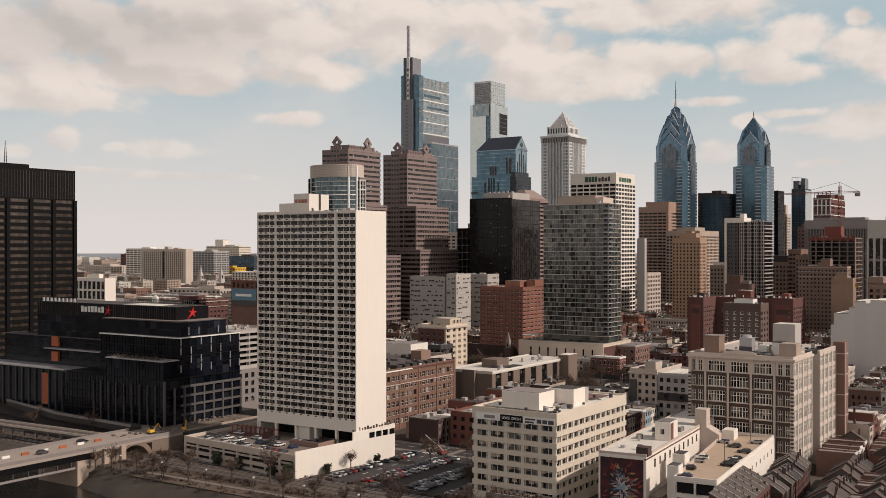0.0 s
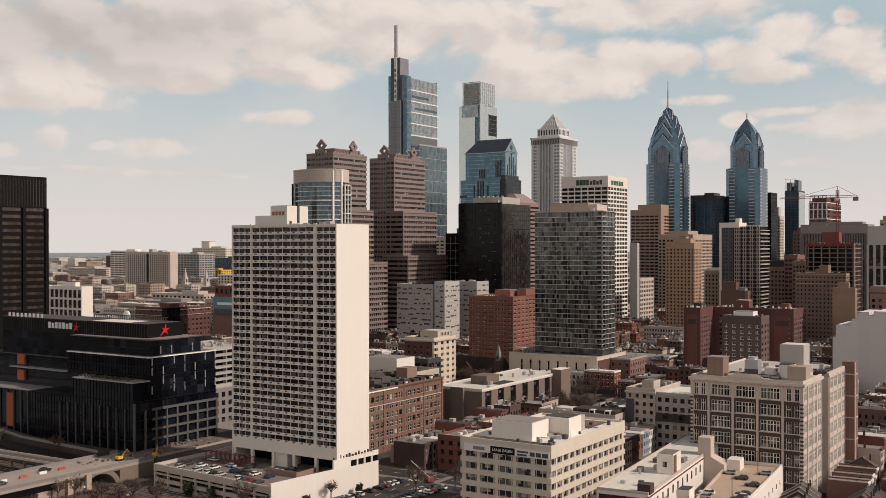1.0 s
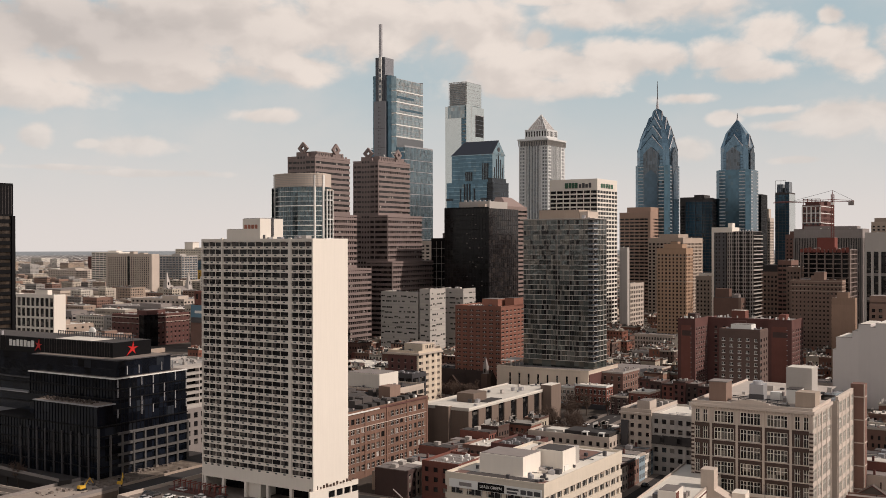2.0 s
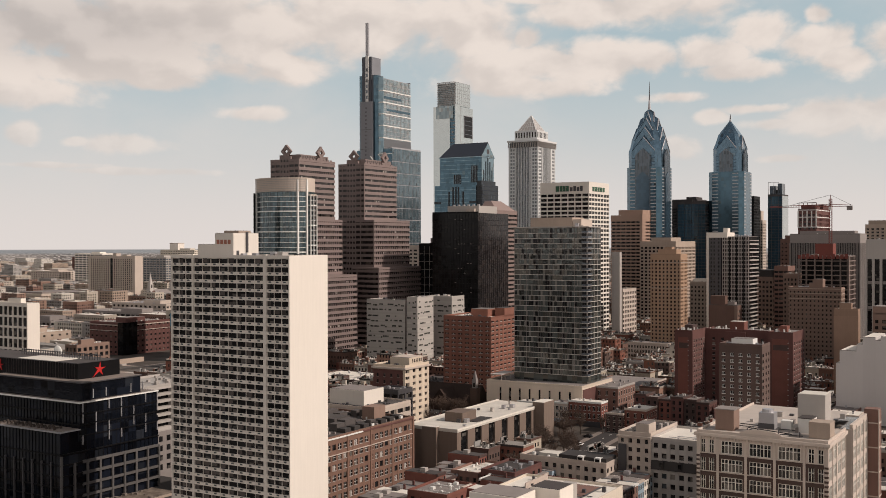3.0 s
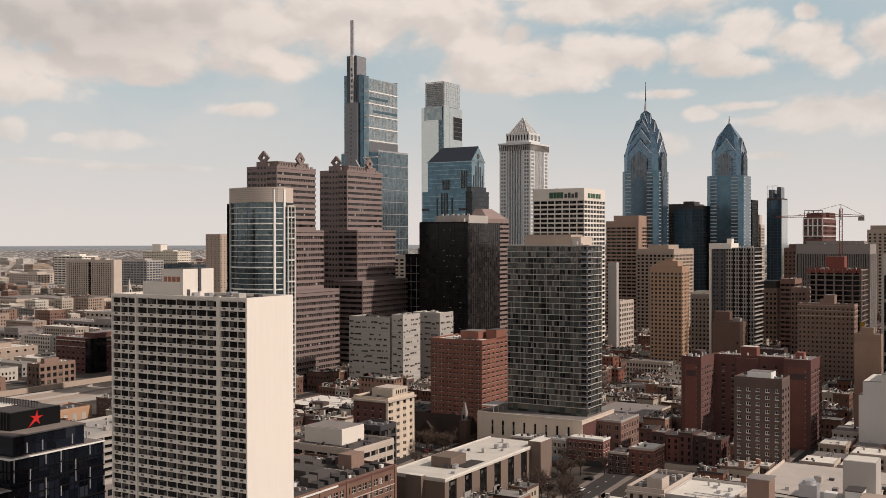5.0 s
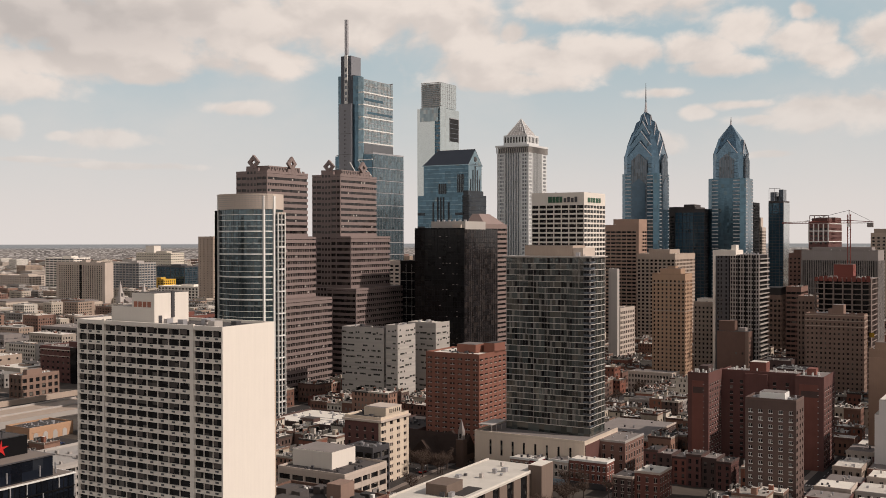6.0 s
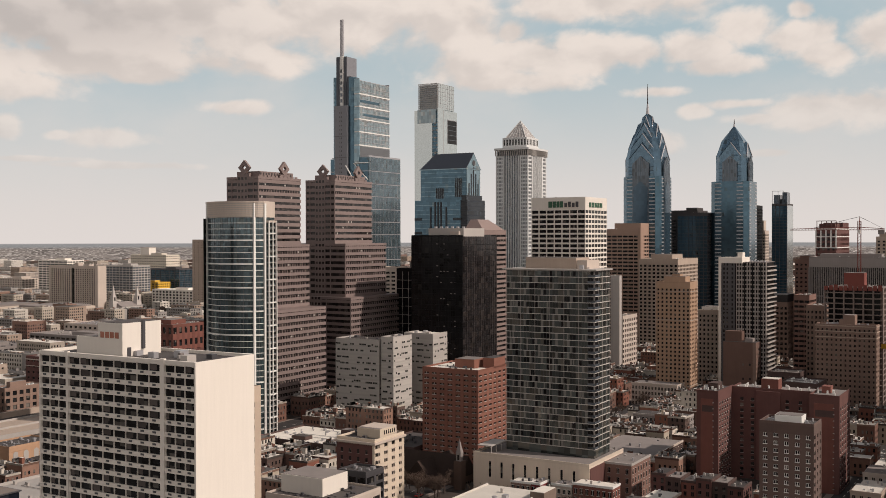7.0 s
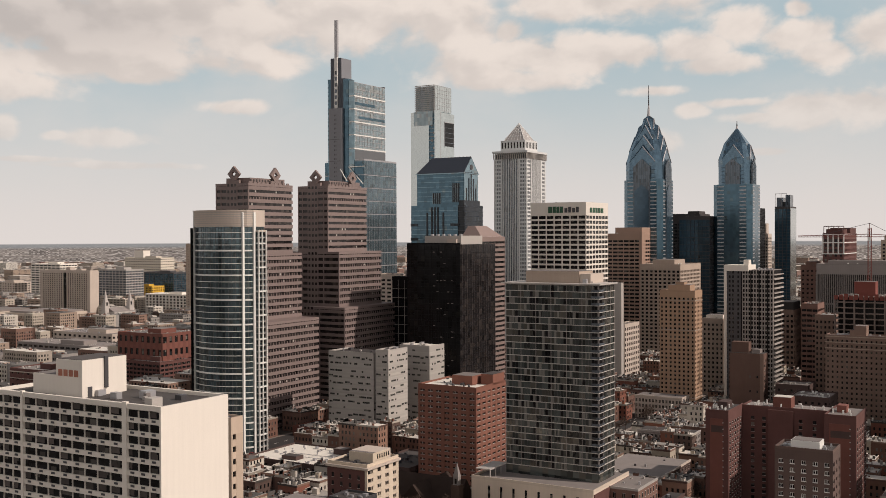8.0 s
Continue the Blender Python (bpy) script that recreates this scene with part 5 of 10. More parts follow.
def glass_apartments():
    X, Y, wx, wy, h = -261.7, 574.0, 44.0, 18.0, 107.0
    e = thing("glass_apartment_tower", "grey-green glass apartment tower with pale slab edges on a cream podium", "apartment tower", X, Y)
    FOOT.append((-320, -255, 555, 612))
    z0, n = 28.5, 28
    fh = (h - z0) / n
    box("glazing", e, WIN_A, -wx + 0.35, -0.35, 0.35, wy, z0 - 4, h)
    for i in range(n + 1):
        z = z0 + i * fh
        box("slab_edge", e, mat("slab_edge_concrete", (0.47, 0.455, 0.42), 0.7, var=0.14), -wx, 0.0, 0.0, wy + 0.1, z - 0.14, z + 0.14)
    for k in range(7):
        u = -wx + 0.6 + k * (wx - 1.2) / 6
        box("mullion", e, GREYC, u - 0.10, u + 0.10, 0.14, 0.5, z0, h - 0.2)
    joined("thin_mullion", e, DARKM, [(-wx + 0.6 + k * (wx - 1.2) / 30 - 0.04, -wx + 0.6 + k * (wx - 1.2) / 30 + 0.04, 0.27, 0.45, z0, h - 0.2) for k in range(1, 31)], kind="stuff")
    for k in range(5):
        y = 0.4 + k * (wy - 0.6) / 4
        box("mullion", e, GREYC, -0.5, -0.12, y - 0.12, y + 0.12, z0, h - 0.2)
    # curtains and open sashes stand at their own depth behind the slab edges
    rr = random.Random(61)
    bay = (wx - 1.2) / 30
    cur, dark = [], []
    for i in range(n):
        z = z0 + i * fh
        for k in range(30):
            a = -wx + 0.6 + k * bay
            v = rr.random() + (0.25 if k % 5 in (1, 2) else 0.0)
            if v > 0.93:
                cur.append((a + 0.1, a + bay * rr.uniform(0.45, 0.95), 0.3, 0.345, z + 0.2, z + fh - 0.2))
            elif v < 0.16:
                dark.append((a + 0.06, a + bay - 0.06, 0.28, 0.345, z + 0.2, z + fh - 0.2))
    joined("curtain", e, mat("grey_curtain", (0.20, 0.20, 0.18), 0.8, var=0.4, scale=1.2), cur, kind="stuff")
    joined("dark_room", e, BLACKGS, dark, kind="stuff")
    for i in range(n):
        z = z0 + i * fh
        box("balcony_rail", e, GREYG, -3.4, 0.02, -0.02, 0.04, z + 0.16, z + 1.15)
        box("balcony_rail", e, GREYG, -0.03, 0.03, 0.05, 6.0, z + 0.16, z + 1.15)
        # thin black plates paint the shade at the back of the balconies
        box("balcony_void", e, BLACKGS, -3.2, -0.3, 0.3, 0.36, z + 0.2, z + fh - 0.2)
        box("balcony_void", e, BLACKGS, -0.36, -0.3, 0.6, 5.8, z + 0.2, z + fh - 0.2)
    box("roof_slab", e, PALEG, -wx - 1.2, 1.0, -0.8, wy + 0.5, h + 0.2, h + 0.7, "pale projecting roof slab")
    box("plant_room", e, BEIGE, -36, -11, 5, 20, h + 0.7, h + 5.6, "beige rooftop plant room")
    box("plant_room", e, CREAM, -14.5, -6, 5.5, 20, h + 0.7, h + 4.6)
    box("plant_roof", e, ROOFG, -36, -11.2, 5.2, 19.8, h + 5.6, h + 5.75)
    CP = mat("podium_cream", (0.56, 0.49, 0.40), 0.85, var=0.12, streak=0.1)
    box("podium", e, CP, -52, 4.0, -16, 24, 0, 24.4, "cream podium with narrow window slots")
    box("podium_side", e, BRICK2, 4.0, 4.4, -15.5, 24, 0, 23.6)
    box("podium_roof", e, ROOFG, -51.6, 3.6, -15.6, 23.6, 24.4, 24.6)
    for a in ((-52, 4, -16, -15.6), (3.6, 4.0, -15.6, 24), (-52, -51.6, -15.6, 24)):
        box("parapet", e, CP, *a, 24.4, 25.6)
    for k in range(8):
        box("slot_window", e, WIN_D, -44 + k * 5.8, -43 + k * 5.8, -16.08, -15.9, 15, 22)
    box("canopy", e, PALEG, -51, -44, -14, 2, 28.0, 28.4)
    for k in range(4):
        box("canopy_post", e, PALEG, -44.5, -44.2, -13.5 + k * 5, -13.2 + k * 5, 24.6, 28.0)
    roof_clutter(e, 30, 12, h + 0.6, 8, 44)


glass_apartments()


def red_complex():
    e = thing("brick_housing_block", "large dark red brick housing block with projecting wings", "apartment building", -171.6, 633)
    FOOT.append((-234, -168, 622, 666))
    for nm, x0, x1, y0, y1, h in (("west_wing", -60.4, -50.2, -8.4, 16.5, 50.0), ("middle_wing", -50.2, -12.0, 14.5, 30, 49.6), ("east_wing", -12.1, 0.9, 2.4, 28.8, 50.2)):
        box(nm, e, BRICK2, x0, x1, y0, y1, 0, h)
        box("roof_deck", e, ROOFG if nm != "west_wing" else ROOFD, x0 + 0.4, x1 - 0.4, y0 + 0.4, y1 - 0.4, h, h + 0.1)
        for a in ((x0, x1, y0, y0 + 0.35), (x1 - 0.35, x1, y0 + 0.35, y1), (x0, x0 + 0.35, y0 + 0.35, y1)):
            box("parapet", e, BRICK2, *a, h, h + 0.9)
        roofs = random.Random(len(nm))
        for k in range(7):
            a, b = roofs.uniform(x0 + 1, x1 - 2), roofs.uniform(y0 + 1, y1 - 2)
            box("vent", e, WHITEM, a, a + 0.7, b, b + 0.7, h + 0.1, h + 1.5)
        # blank end wall panel and windows
        if nm != "middle_wing":
            box("end_panel", e, BRICK, x0 + 2.0, x1 - 2.4, y0 - 0.12, y0, 2, h - 3, "redder brick panel on an end wall")
            box("panel_band", e, BRICK3, x0 + 2.6, x1 - 2.3, y0 - 0.16, y0 - 0.12, h - 9, h - 6)
        wins = []
        for i in range(16):
            z = 2.5 + i * 2.78
            if nm == "middle_wing":
                for u in (4, 9, 13.5, 20, 25, 31, 36):
                    wins.append((x0 + u, x0 + u + 1.5, y0 - 0.03, y0 + 0.02, z, z + 1.4))
            else:
                ny = int((y1 - y0) / 4.2)
                for k in range(ny):
                    wins.append((x1 - 0.02, x1 + 0.03, y0 + 2 + k * 4.2, y0 + 3.5 + k * 4.2, z, z + 1.4))
        wins.reverse()
        pieces("window", e, WIN, wins, 70)
        pieces("window_sill", e, PALEG, [(a - 0.1, b + 0.12, c - 0.12, d, f - 0.16, f - 0.02) for a, b, c, d, f, g_ in wins], 40)
    box("lift_house", e, BRICK, -37, -29, 17, 24, 49.6, 54.6, "red brick lift house")
    box("lift_roof", e, ROOFW, -36.8, -29.2, 17.2, 23.8, 54.6, 54.75)
    box("lift_house", e, BRICK3, -58, -53.5, 2, 10, 50.0, 53.0)
    box("lift_house", e, BRICK, -9, -5, 14, 20, 50.2, 53.4)
    box("stair_bay", e, BRICK2, -38.5, -27.5, 13.3, 14.6, 0, 49.2, "projecting brick stair bay")
    joined("roof_vents", e, WHITEM, [(-48 + k * 2.9, -47.4 + k * 2.9, 15.5 + (k * 7 % 5) * 2.5, 16.1 + (k * 7 % 5) * 2.5, 49.6, 50.9 + (k % 3) * 0.4) for k in range(13)]
           + [(-59.5 + (k * 3 % 9), -59.0 + (k * 3 % 9), -6 + k * 1.9, -5.5 + k * 1.9, 50, 51.3 + (k % 2) * 0.5) for k in range(11)], kind="stuff")
    joined("balcony_edging", e, PALEG, [(-50.2, -49.9, -7 + k * 3.6, -6.4 + k * 3.6, 3.5 + i * 2.78, 3.8 + i * 2.78) for i in range(16) for k in range(6)]
           + [(-52.9, -52.3, -8.6, -8.4, 3.5 + i * 2.78, 3.8 + i * 2.78) for i in range(16)] + [(-1.9, -1.3, 2.1, 2.4, 3.5 + i * 2.78, 3.8 + i * 2.78) for i in range(16)], kind="stuff")


red_complex()
tower("brown_apartments", "dark brown brick apartment tower with pale window frames", -165.0, 551.6, 20.0, 14.2, 51.0, 15, 5, 3, mat("grey_brown_brick", (0.13, 0.09, 0.077), 0.9, var=0.25, scale=0.6, streak=0.1), WIN, sp=0.5, pf=0.58, d=0.25, base=3, top=3.5,
      category="apartment building", roof=ROOFD, out=0.0, pent=((0.25, 0.75, 0.2, 0.75, 3.0),), pent_mat=WHITEM)
e_ = bpy.data.objects["brown_apartments"]
for i in range(15):
    z = 3 + i * 2.967 + 1.49
    for k in range(5):
        u = -1.98 - k * 3.96
        q = 0.83
        joined("window_frame", e_, WHITEM, [(u - q, u - q + 0.14, 0.06, 0.2, z, z + 1.5), (u + q - 0.14, u + q, 0.06, 0.2, z, z + 1.5), (u - q, u + q, 0.06, 0.2, z + 1.36, z + 1.5),
               (u - q - 0.1, u + q + 0.1, -0.1, 0.2, z - 0.14, z + 0.12), (u - 0.07, u + 0.07, 0.08, 0.2, z, z + 1.5)])

W_ = thing("stepped_wall_building", "large blank pale grey wall with a stepped top", "building", -147.1, 626)
FOOT.append((-150, -80, 622, 660))
for k, (a, b, h) in enumerate(((0, 1.8, 37.3), (1.8, 10, 43.8), (10, 13, 47.4), (13, 19, 51.0), (19, 21.5, 49.6), (21.5, 58, 51.6))):
    box("wall_step", W_, mat("pale_render", (0.56, 0.55, 0.53), 0.8, var=0.08, streak=0.05, rnd=0.02), a, b, 0, 30, 0, h)
    box("step_roof", W_, ROOFW, a + 0.2, b - 0.2, 0.2, 29.8, h, h + 0.1)
    box("step_coping", W_, GREYC, a, b, -0.12, 0.3, h, h + 0.25)
tower("tan_block", "plain tan brick block with few windows", -142.5, 660.9, 12.5, 6, 62.0, 14, 1, 2, mat("plain_tan_brick", (0.29, 0.20, 0.145), 0.9, var=0.2, scale=0.6, streak=0.12), WIN, sp=0.99, pf=0.99, category="building", base=3, top=3, pent=((0.3, 0.8, 0.3, 0.8, 4),))
tower("brick_hotel", "broad tan brick hotel with many small windows", -184.7, 836.2, 36, 12.6, 66.0, 19, 13, 5, TANB, WIN_D, sp=0.56, pf=0.62, d=0.2, category="hotel", base=4, top=2,
      pent=((0.36, 0.55, 0.2, 0.9, 6.5), (0.55, 0.62, 0.2, 0.8, 4)), out=0.0)
joined("stone_course", bpy.data.objects["brick_hotel"], BEIGE, [(-36.3, 0.3, -0.3, 12.9, z, z + 0.5) for z in (58.5, 62.2, 65.6)], kind="stuff")
bw_ = thing("brown_wall_building", "dark brown brick block with a blank wall", "building", -260.5, 846.9)
FOOT.append((-283, -260, 846, 860))
BROWNW = mat("brown_wall_brick", (0.15, 0.092, 0.072), 0.9, var=0.25, scale=0.6, streak=0.12)
box("body", bw_, BROWNW, -21.8, 0, 0, 11.8, 0, 51.5)
box("pale_corner", bw_, TANB, -2.2, 0.1, -0.1, 0.5, 0, 51.5, "paler brick corner strip")
box("roof_deck", bw_, ROOFD, -21.5, -0.3, 0.3, 11.5, 51.5, 51.7)
box("lift_house", bw_, BROWNW, -21, -10, 2, 9, 51.7, 58.5)
box("lift_house", bw_, ROOFG, -8, -3, 3, 9, 51.7, 54)
pieces("window", bw_, WIN, [(-0.05, 0.04, 1.5 + 3.6 * k, 2.9 + 3.6 * k, 46 - 3.2 * i, 47.7 - 3.2 * i) for i in range(14) for k in range(3)], 42)
pieces("window", bw_, WIN, [(-9 + 4.5 * k, -8 + 4.5 * k, -0.04, 0.05, 36 - 9.4 * i, 37.4 - 9.4 * i) for i in range(4) for k in range(2)], 8)
tower("dark_brick_house", "dark brick block with tall windows", -210, 790, 22, 26, 34, 9, 6, 7, BRICK3, WIN_D, sp=0.55, pf=0.6, d=0.3, category="apartment building", base=3, top=2, out=0.02)


def lattice_tower():
    X, Y, wx, wy, h = -267.0, 900.1, 32.6, 28.3, 103.2
    e = thing("lattice_apartment_tower", "grey apartment tower with a white frame and a lattice of balconies", "apartment tower", X, Y)
    FOOT.append((X - wx - 1, X + 1, Y - 1, Y + wy))
    DG = mat("dark_grey_cladding", (0.085, 0.085, 0.09), 0.6, var=0.15)
    LG = mat("lattice_concrete", (0.37, 0.345, 0.315), 0.8, var=0.15)
    box("glazing", e, WIN_D, -wx + 0.5, -0.9, 0.9, wy, 0, h)
    box("white_frame", e, WHITE, -wx - 1.0, -wx + 0.9, -0.8, 20, 0, h + 3.6, "broad white frame wall")
    box("white_frame", e, WHITE, -wx + 0.9, -wx + 16, -0.8, 20, h - 0.6, h + 3.6)
    box("lift_house", e, WHITE, -wx + 12, -wx + 15.5, 2, 9, h + 3.6, h + 7.2)
    box("grey_wall", e, DG, -wx + 0.9, -21.5, 0.2, 0.95, 0, h - 0.6)
    fh = (h - 4) / 31
    slots, posts, slabs, rails = [], [], [], []
    for i in range(31):
        z = 4 + i * fh
        slots += [(-wx + a, -wx + a + 1.2, 0.1, 0.22, z + 0.9, z + 2.7) for a in (2.2, 4.6, 8.2)]
        slabs += [(-21.3, 0.1, -0.1, 1.0, z - 0.1, z + 0.85), (-1.0, 0.9, 1.0, wy, z - 0.1, z + 0.5)]
        rails += [(0.6, 0.8, 1.2, wy - 0.4, z + 0.35, z + 1.1)] if i % 2 else []
    for k in range(12):
        posts.append((-21.25 + k * 1.9, -20.6 + k * 1.9, -0.06, 0.9, 3, h))
    joined("slot_glazing", e, WIN, slots, kind="stuff")
    joined("floor_slabbing", e, LG, slabs, kind="stuff")
    joined("lattice_grid", e, LG, posts, kind="stuff")
    joined("balcony_rails", e, PALEG, rails, kind="stuff")
    for u in (-21.4, -15.0, -9.4, -3.6):
        box("dark_shaft", e, BLACKM, u - 0.38, u + 0.38, -0.2, 0.4, 0, h - 0.4, "dark vertical shaft")
    box("roof_deck", e, ROOFG, -wx + 1.6, -0.3, 1.0, wy, h, h + 0.3)
    joined("roof_gear", e, STEEL, [(-12 + k * 2.1, -11 + k * 2.1, 4 + k, 6 + k, h + 0.3, h + 1.6) for k in range(5)], kind="stuff")


lattice_tower()
tower("white_slab", "thin plain white slab wall", -398.6, 957, 7.6, 5, 89, 20, 2, 2, PALEG, WIN, sp=0.99, pf=0.99, category="building", base=2, top=2)
tower("white_block", "white office block with an orange end wall", -398.5, 964, 9, 34, 55.4, 12, 2, 8, CREAM, WIN_D, sp=0.42, pf=0.4, category="office block", base=3, top=2)
box("orange_wall", bpy.data.objects["white_block"], ORANGE, -8.8, -1.0, -0.25, -0.08, 4, 54, "orange-red end wall")
tower("grid_office", "grey-beige office tower with a deep window grid", -410.3, 1143, 40, 65, 98.8, 24, 9, 14, BEIGE, WIN_D, sp=0.42, pf=0.38, d=0.8, base=6, top=5,
      pent=((0.25, 0.8, 0.2, 0.7, 5),))
tower("tan_brick_tower", "tall tan brick apartment tower with small windows", -313.1, 872.8, 25, 16.8, 88.7, 26, 8, 5, mat("orange_tan_brick", (0.36, 0.245, 0.165), 0.9, var=0.2, scale=0.6, streak=0.12), WIN_D, sp=0.5, pf=0.52, d=0.4, base=8, top=4, category="apartment tower", out=0.0,
      pent=((0.18, 0.8, 0.2, 0.85, 4.6), (0.36, 0.6, 0.3, 0.7, 6.4)), pent_mat=MATS["orange_tan_brick"])
for z in (9.0, 15.5, 62.0, 82.5):
    box("stone_course", bpy.data.objects["tan_brick_tower"], BEIGE, -25.2, 0.2, -0.2, 17.0, z, z + 0.6)
tower("bank_tower", "white gridded bank tower with a blank sign band", -429.4, 959, 49.7, 47.8, 154.0, 34, 7, 7, WHITE, WIN_D, sp=0.37, pf=0.13, d=0.45, base=5, top=10,
      pent=((0.1, 0.8, 0.2, 0.8, 1.2),), out=-0.03)
e_ = bpy.data.objects["bank_tower"]
for a, b, c in ((-33.5, -30.0, 5.2), (-29.4, -26.6, 5.2), (-26.0, -23.4, 5.2), (-22.8, -20.2, 5.2)):
    box("sign_bar", e_, GREENS, a, b, -0.5, -0.03, 146.4, 146.4 + c, "dark green bar of a roof sign")
for k in range(4):
    box("sign_bar", e_, DARKM, -18.8 + k * 3.4, -16.4 + k * 3.4, -0.5, -0.03, 146.6, 150.2 + (k % 2), "grey bar of a roof sign")
for k in range(5):
    box("sign_bar", e_, GREENS, 0.03, 0.5, 8 + k * 6, 12 + k * 6, 146.6, 150.6, "dark green bar of a roof sign")
tower("striped_tower", "pinkish brown office tower with horizontal bands", -469.1, 1195, 36.3, 52, 128.6, 30, 6, 9, mat("pink_granite", (0.36, 0.25, 0.19), 0.6, var=0.12), WIN_D,
      sp=0.5, pf=0.1, d=0.6, base=6, top=6, out=0.0, pent=((0.0, 0.8, 0.1, 0.6, 7),))
box("corner_shaft", bpy.data.objects["striped_tower"], MATS["pink_granite"], -1, 2.2, -1.2, 9, 0, 131)
tower("dark_office_tower", "dark office tower with horizontal window bands", -448.4, 1330, 31.3, 40, 150.6, 36, 5, 6, GRANITE_D, WIN_D, sp=0.45, pf=0.12, d=0.5, base=6, top=10,
      pent=((0.1, 0.5, 0.2, 0.8, 4),))
tower("blue_glass_block", "dark blue glass office block", -425, 1290, 34, 30, 147, 36, 8, 8, GRANITE_D, BLUEG, sp=0.2, pf=0.1, d=0.3, base=5, top=3)
tower("fluted_tower", "wide grey office block with close vertical ribs", -199, 990, 57, 30, 105.0, 4, 42, 16, GREYC, WIN_D, sp=0.06, pf=0.5, d=0.9, base=6, top=7, out=0.4, corner=2.6, pent=((0.1, 0.88, 0.25, 0.75, 3.2),), pent_mat=GREYC)
tower("ribbed_white_tower", "office tower with broad white vertical ribs", -119.4, 794.5, 42, 40, 99.8, 5, 9, 8, PALEG, WIN_D, sp=0.12, pf=0.34, d=0.9, base=6, top=12, out=0.5,
      pent=((0.2, 0.7, 0.2, 0.8, 8),), band=GREYC)
# the black core gives the unglazed floors their inner shade by colour
tower("unfinished_tower", "concrete frame of a building under construction with open floors", -185.1, 866.3, 36, 26.3, 88.8, 25, 6, 5, mat("raw_brown_concrete", (0.25, 0.205, 0.18), 0.9, var=0.25), BLACKGS, sp=0.2, pf=0.14, d=2.2, base=0.5, top=0.6,
      category="construction site", pent=((0.35, 0.7, 0.3, 0.7, 9),), pent_mat=RUST, parapet=0.0)
e_ = bpy.data.objects["unfinished_tower"]
for k in range(12):
    box("edge_screen", e_, RUST, -36.0 + k * 3.0, -33.6 + k * 3.0, -0.4, -0.2, 86.6, 89.4 + (k % 3) * 0.5)
for k in range(3):
    box("debris_net", e_, YELLOW, -9 + k * 4, -6 + k * 4, -0.5, -0.3, 38 + k * 6, 41 + k * 6)
tower("brick_pinnacle_tower", "tall brown brick tower with white trim", -246, 1045, 15.8, 60, 128, 30, 4, 12, BRICK2, WIN, sp=0.5, pf=0.5, category="apartment tower", base=5, top=4,
      pent=((0.1, 0.9, 0.08, 0.4, 4), (0.0, 1.0, 0.5, 0.95, 5)))
e_ = bpy.data.objects["brick_pinnacle_tower"]
joined("white_trim", e_, WHITEM, [(-16.0, 0.2, -0.2, 60.2, z, z + 0.7) for z in (100, 112, 121, 127.4)] + [(-15.8 + k * 3.95 - 0.5, -15.8 + k * 3.95 + 0.5, -0.25, 0.2, 112, 127) for k in range(5)], kind="stuff")
joined("roof_frame", e_, BRICK2, [(-15.5 + k * 3.8, -15.0 + k * 3.8, 1, 1.5, 128, 134) for k in range(5)] + [(-15.5, 0, 1, 1.5, 134, 134.6)], kind="stuff")
tower("dark_glass_tower", "slim dark blue glass tower with a broken crown", -383.3, 1485.4, 18.3, 34, 161.0, 42, 4, 8, GRANITE_D, BLUEG, sp=0.15, pf=0.1, d=0.3, base=5, top=2,
      pent=((0.0, 0.3, 0.0, 0.5, 15), (0.5, 0.92, 0.1, 0.9, 12), (0.3, 0.5, 0.3, 0.7, 7)), pent_mat=GREYG)
# silver plate on the south side only: its sunlit brightness is in the colour
box("silver_side", bpy.data.objects["dark_glass_tower"], SILVG, -0.2, 0.25, 1, 33, 20, 160, "south side in paler glass for the light on it")
joined("crown_frame", bpy.data.objects["dark_glass_tower"], STEEL, [(-18.0, -17.6, 0.2, 0.6, 161, 178), (-18.0, -4, 0.2, 0.6, 177.5, 178), (-4.4, -4, 0.2, 0.6, 161, 178), (-11, -10.6, 0.2, 0.6, 161, 178)], kind="stuff")
tower("pale_deco_tower", "slim pale stone tower with stepped top", -423, 1540, 14, 20, 128, 30, 4, 5, CREAM, WIN, sp=0.45, pf=0.4, base=5, top=4, pent=((0.2, 0.8, 0.2, 0.8, 14),))
tower("dark_slab_tower", "slim black glass slab", -424, 1500, 7, 30, 160, 38, 2, 6, BLACKM, BLACKGS, sp=0.2, pf=0.1, base=5, top=3)
e_ = tower("brown_banded_tower", "pinkish stone office tower with dark window bands and a sloped roof", -473, 862, 19, 38, 126, 31, 1, 1, mat("pink_band_stone", (0.26, 0.20, 0.18), 0.7, var=0.14, streak=0.08), WIN_D, sp=0.56, pf=0.02, d=0.7, base=5, top=2.5)
mesh("roof", e_, MATS["pink_band_stone"], [(-18, 1, 127.1), (-1, 1, 127.1), (-1, 37, 127.1), (-18, 37, 127.1), (-15, 6, 135.5), (-9, 6, 135.5), (-9, 24, 135.5), (-15, 24, 135.5)],
     [(0, 1, 5, 4), (1, 2, 6, 5), (2, 3, 7, 6), (3, 0, 4, 7), (4, 5, 6, 7)], "sloped tan metal roof")
tower("brick_slab", "red-brown brick office slab", -470, 1040, 26, 30, 118, 28, 5, 5, BRICK2, WIN, sp=0.5, pf=0.4, base=5, top=3)
e_ = tower("dark_gridded_block", "dark glass block with a thin pale grid", -491.0, 806.6, 26.5, 30, 97.6, 14, 1, 1, BLACKM, BLACKGS, sp=0.04, pf=0.02, d=0.2, base=5, top=7)
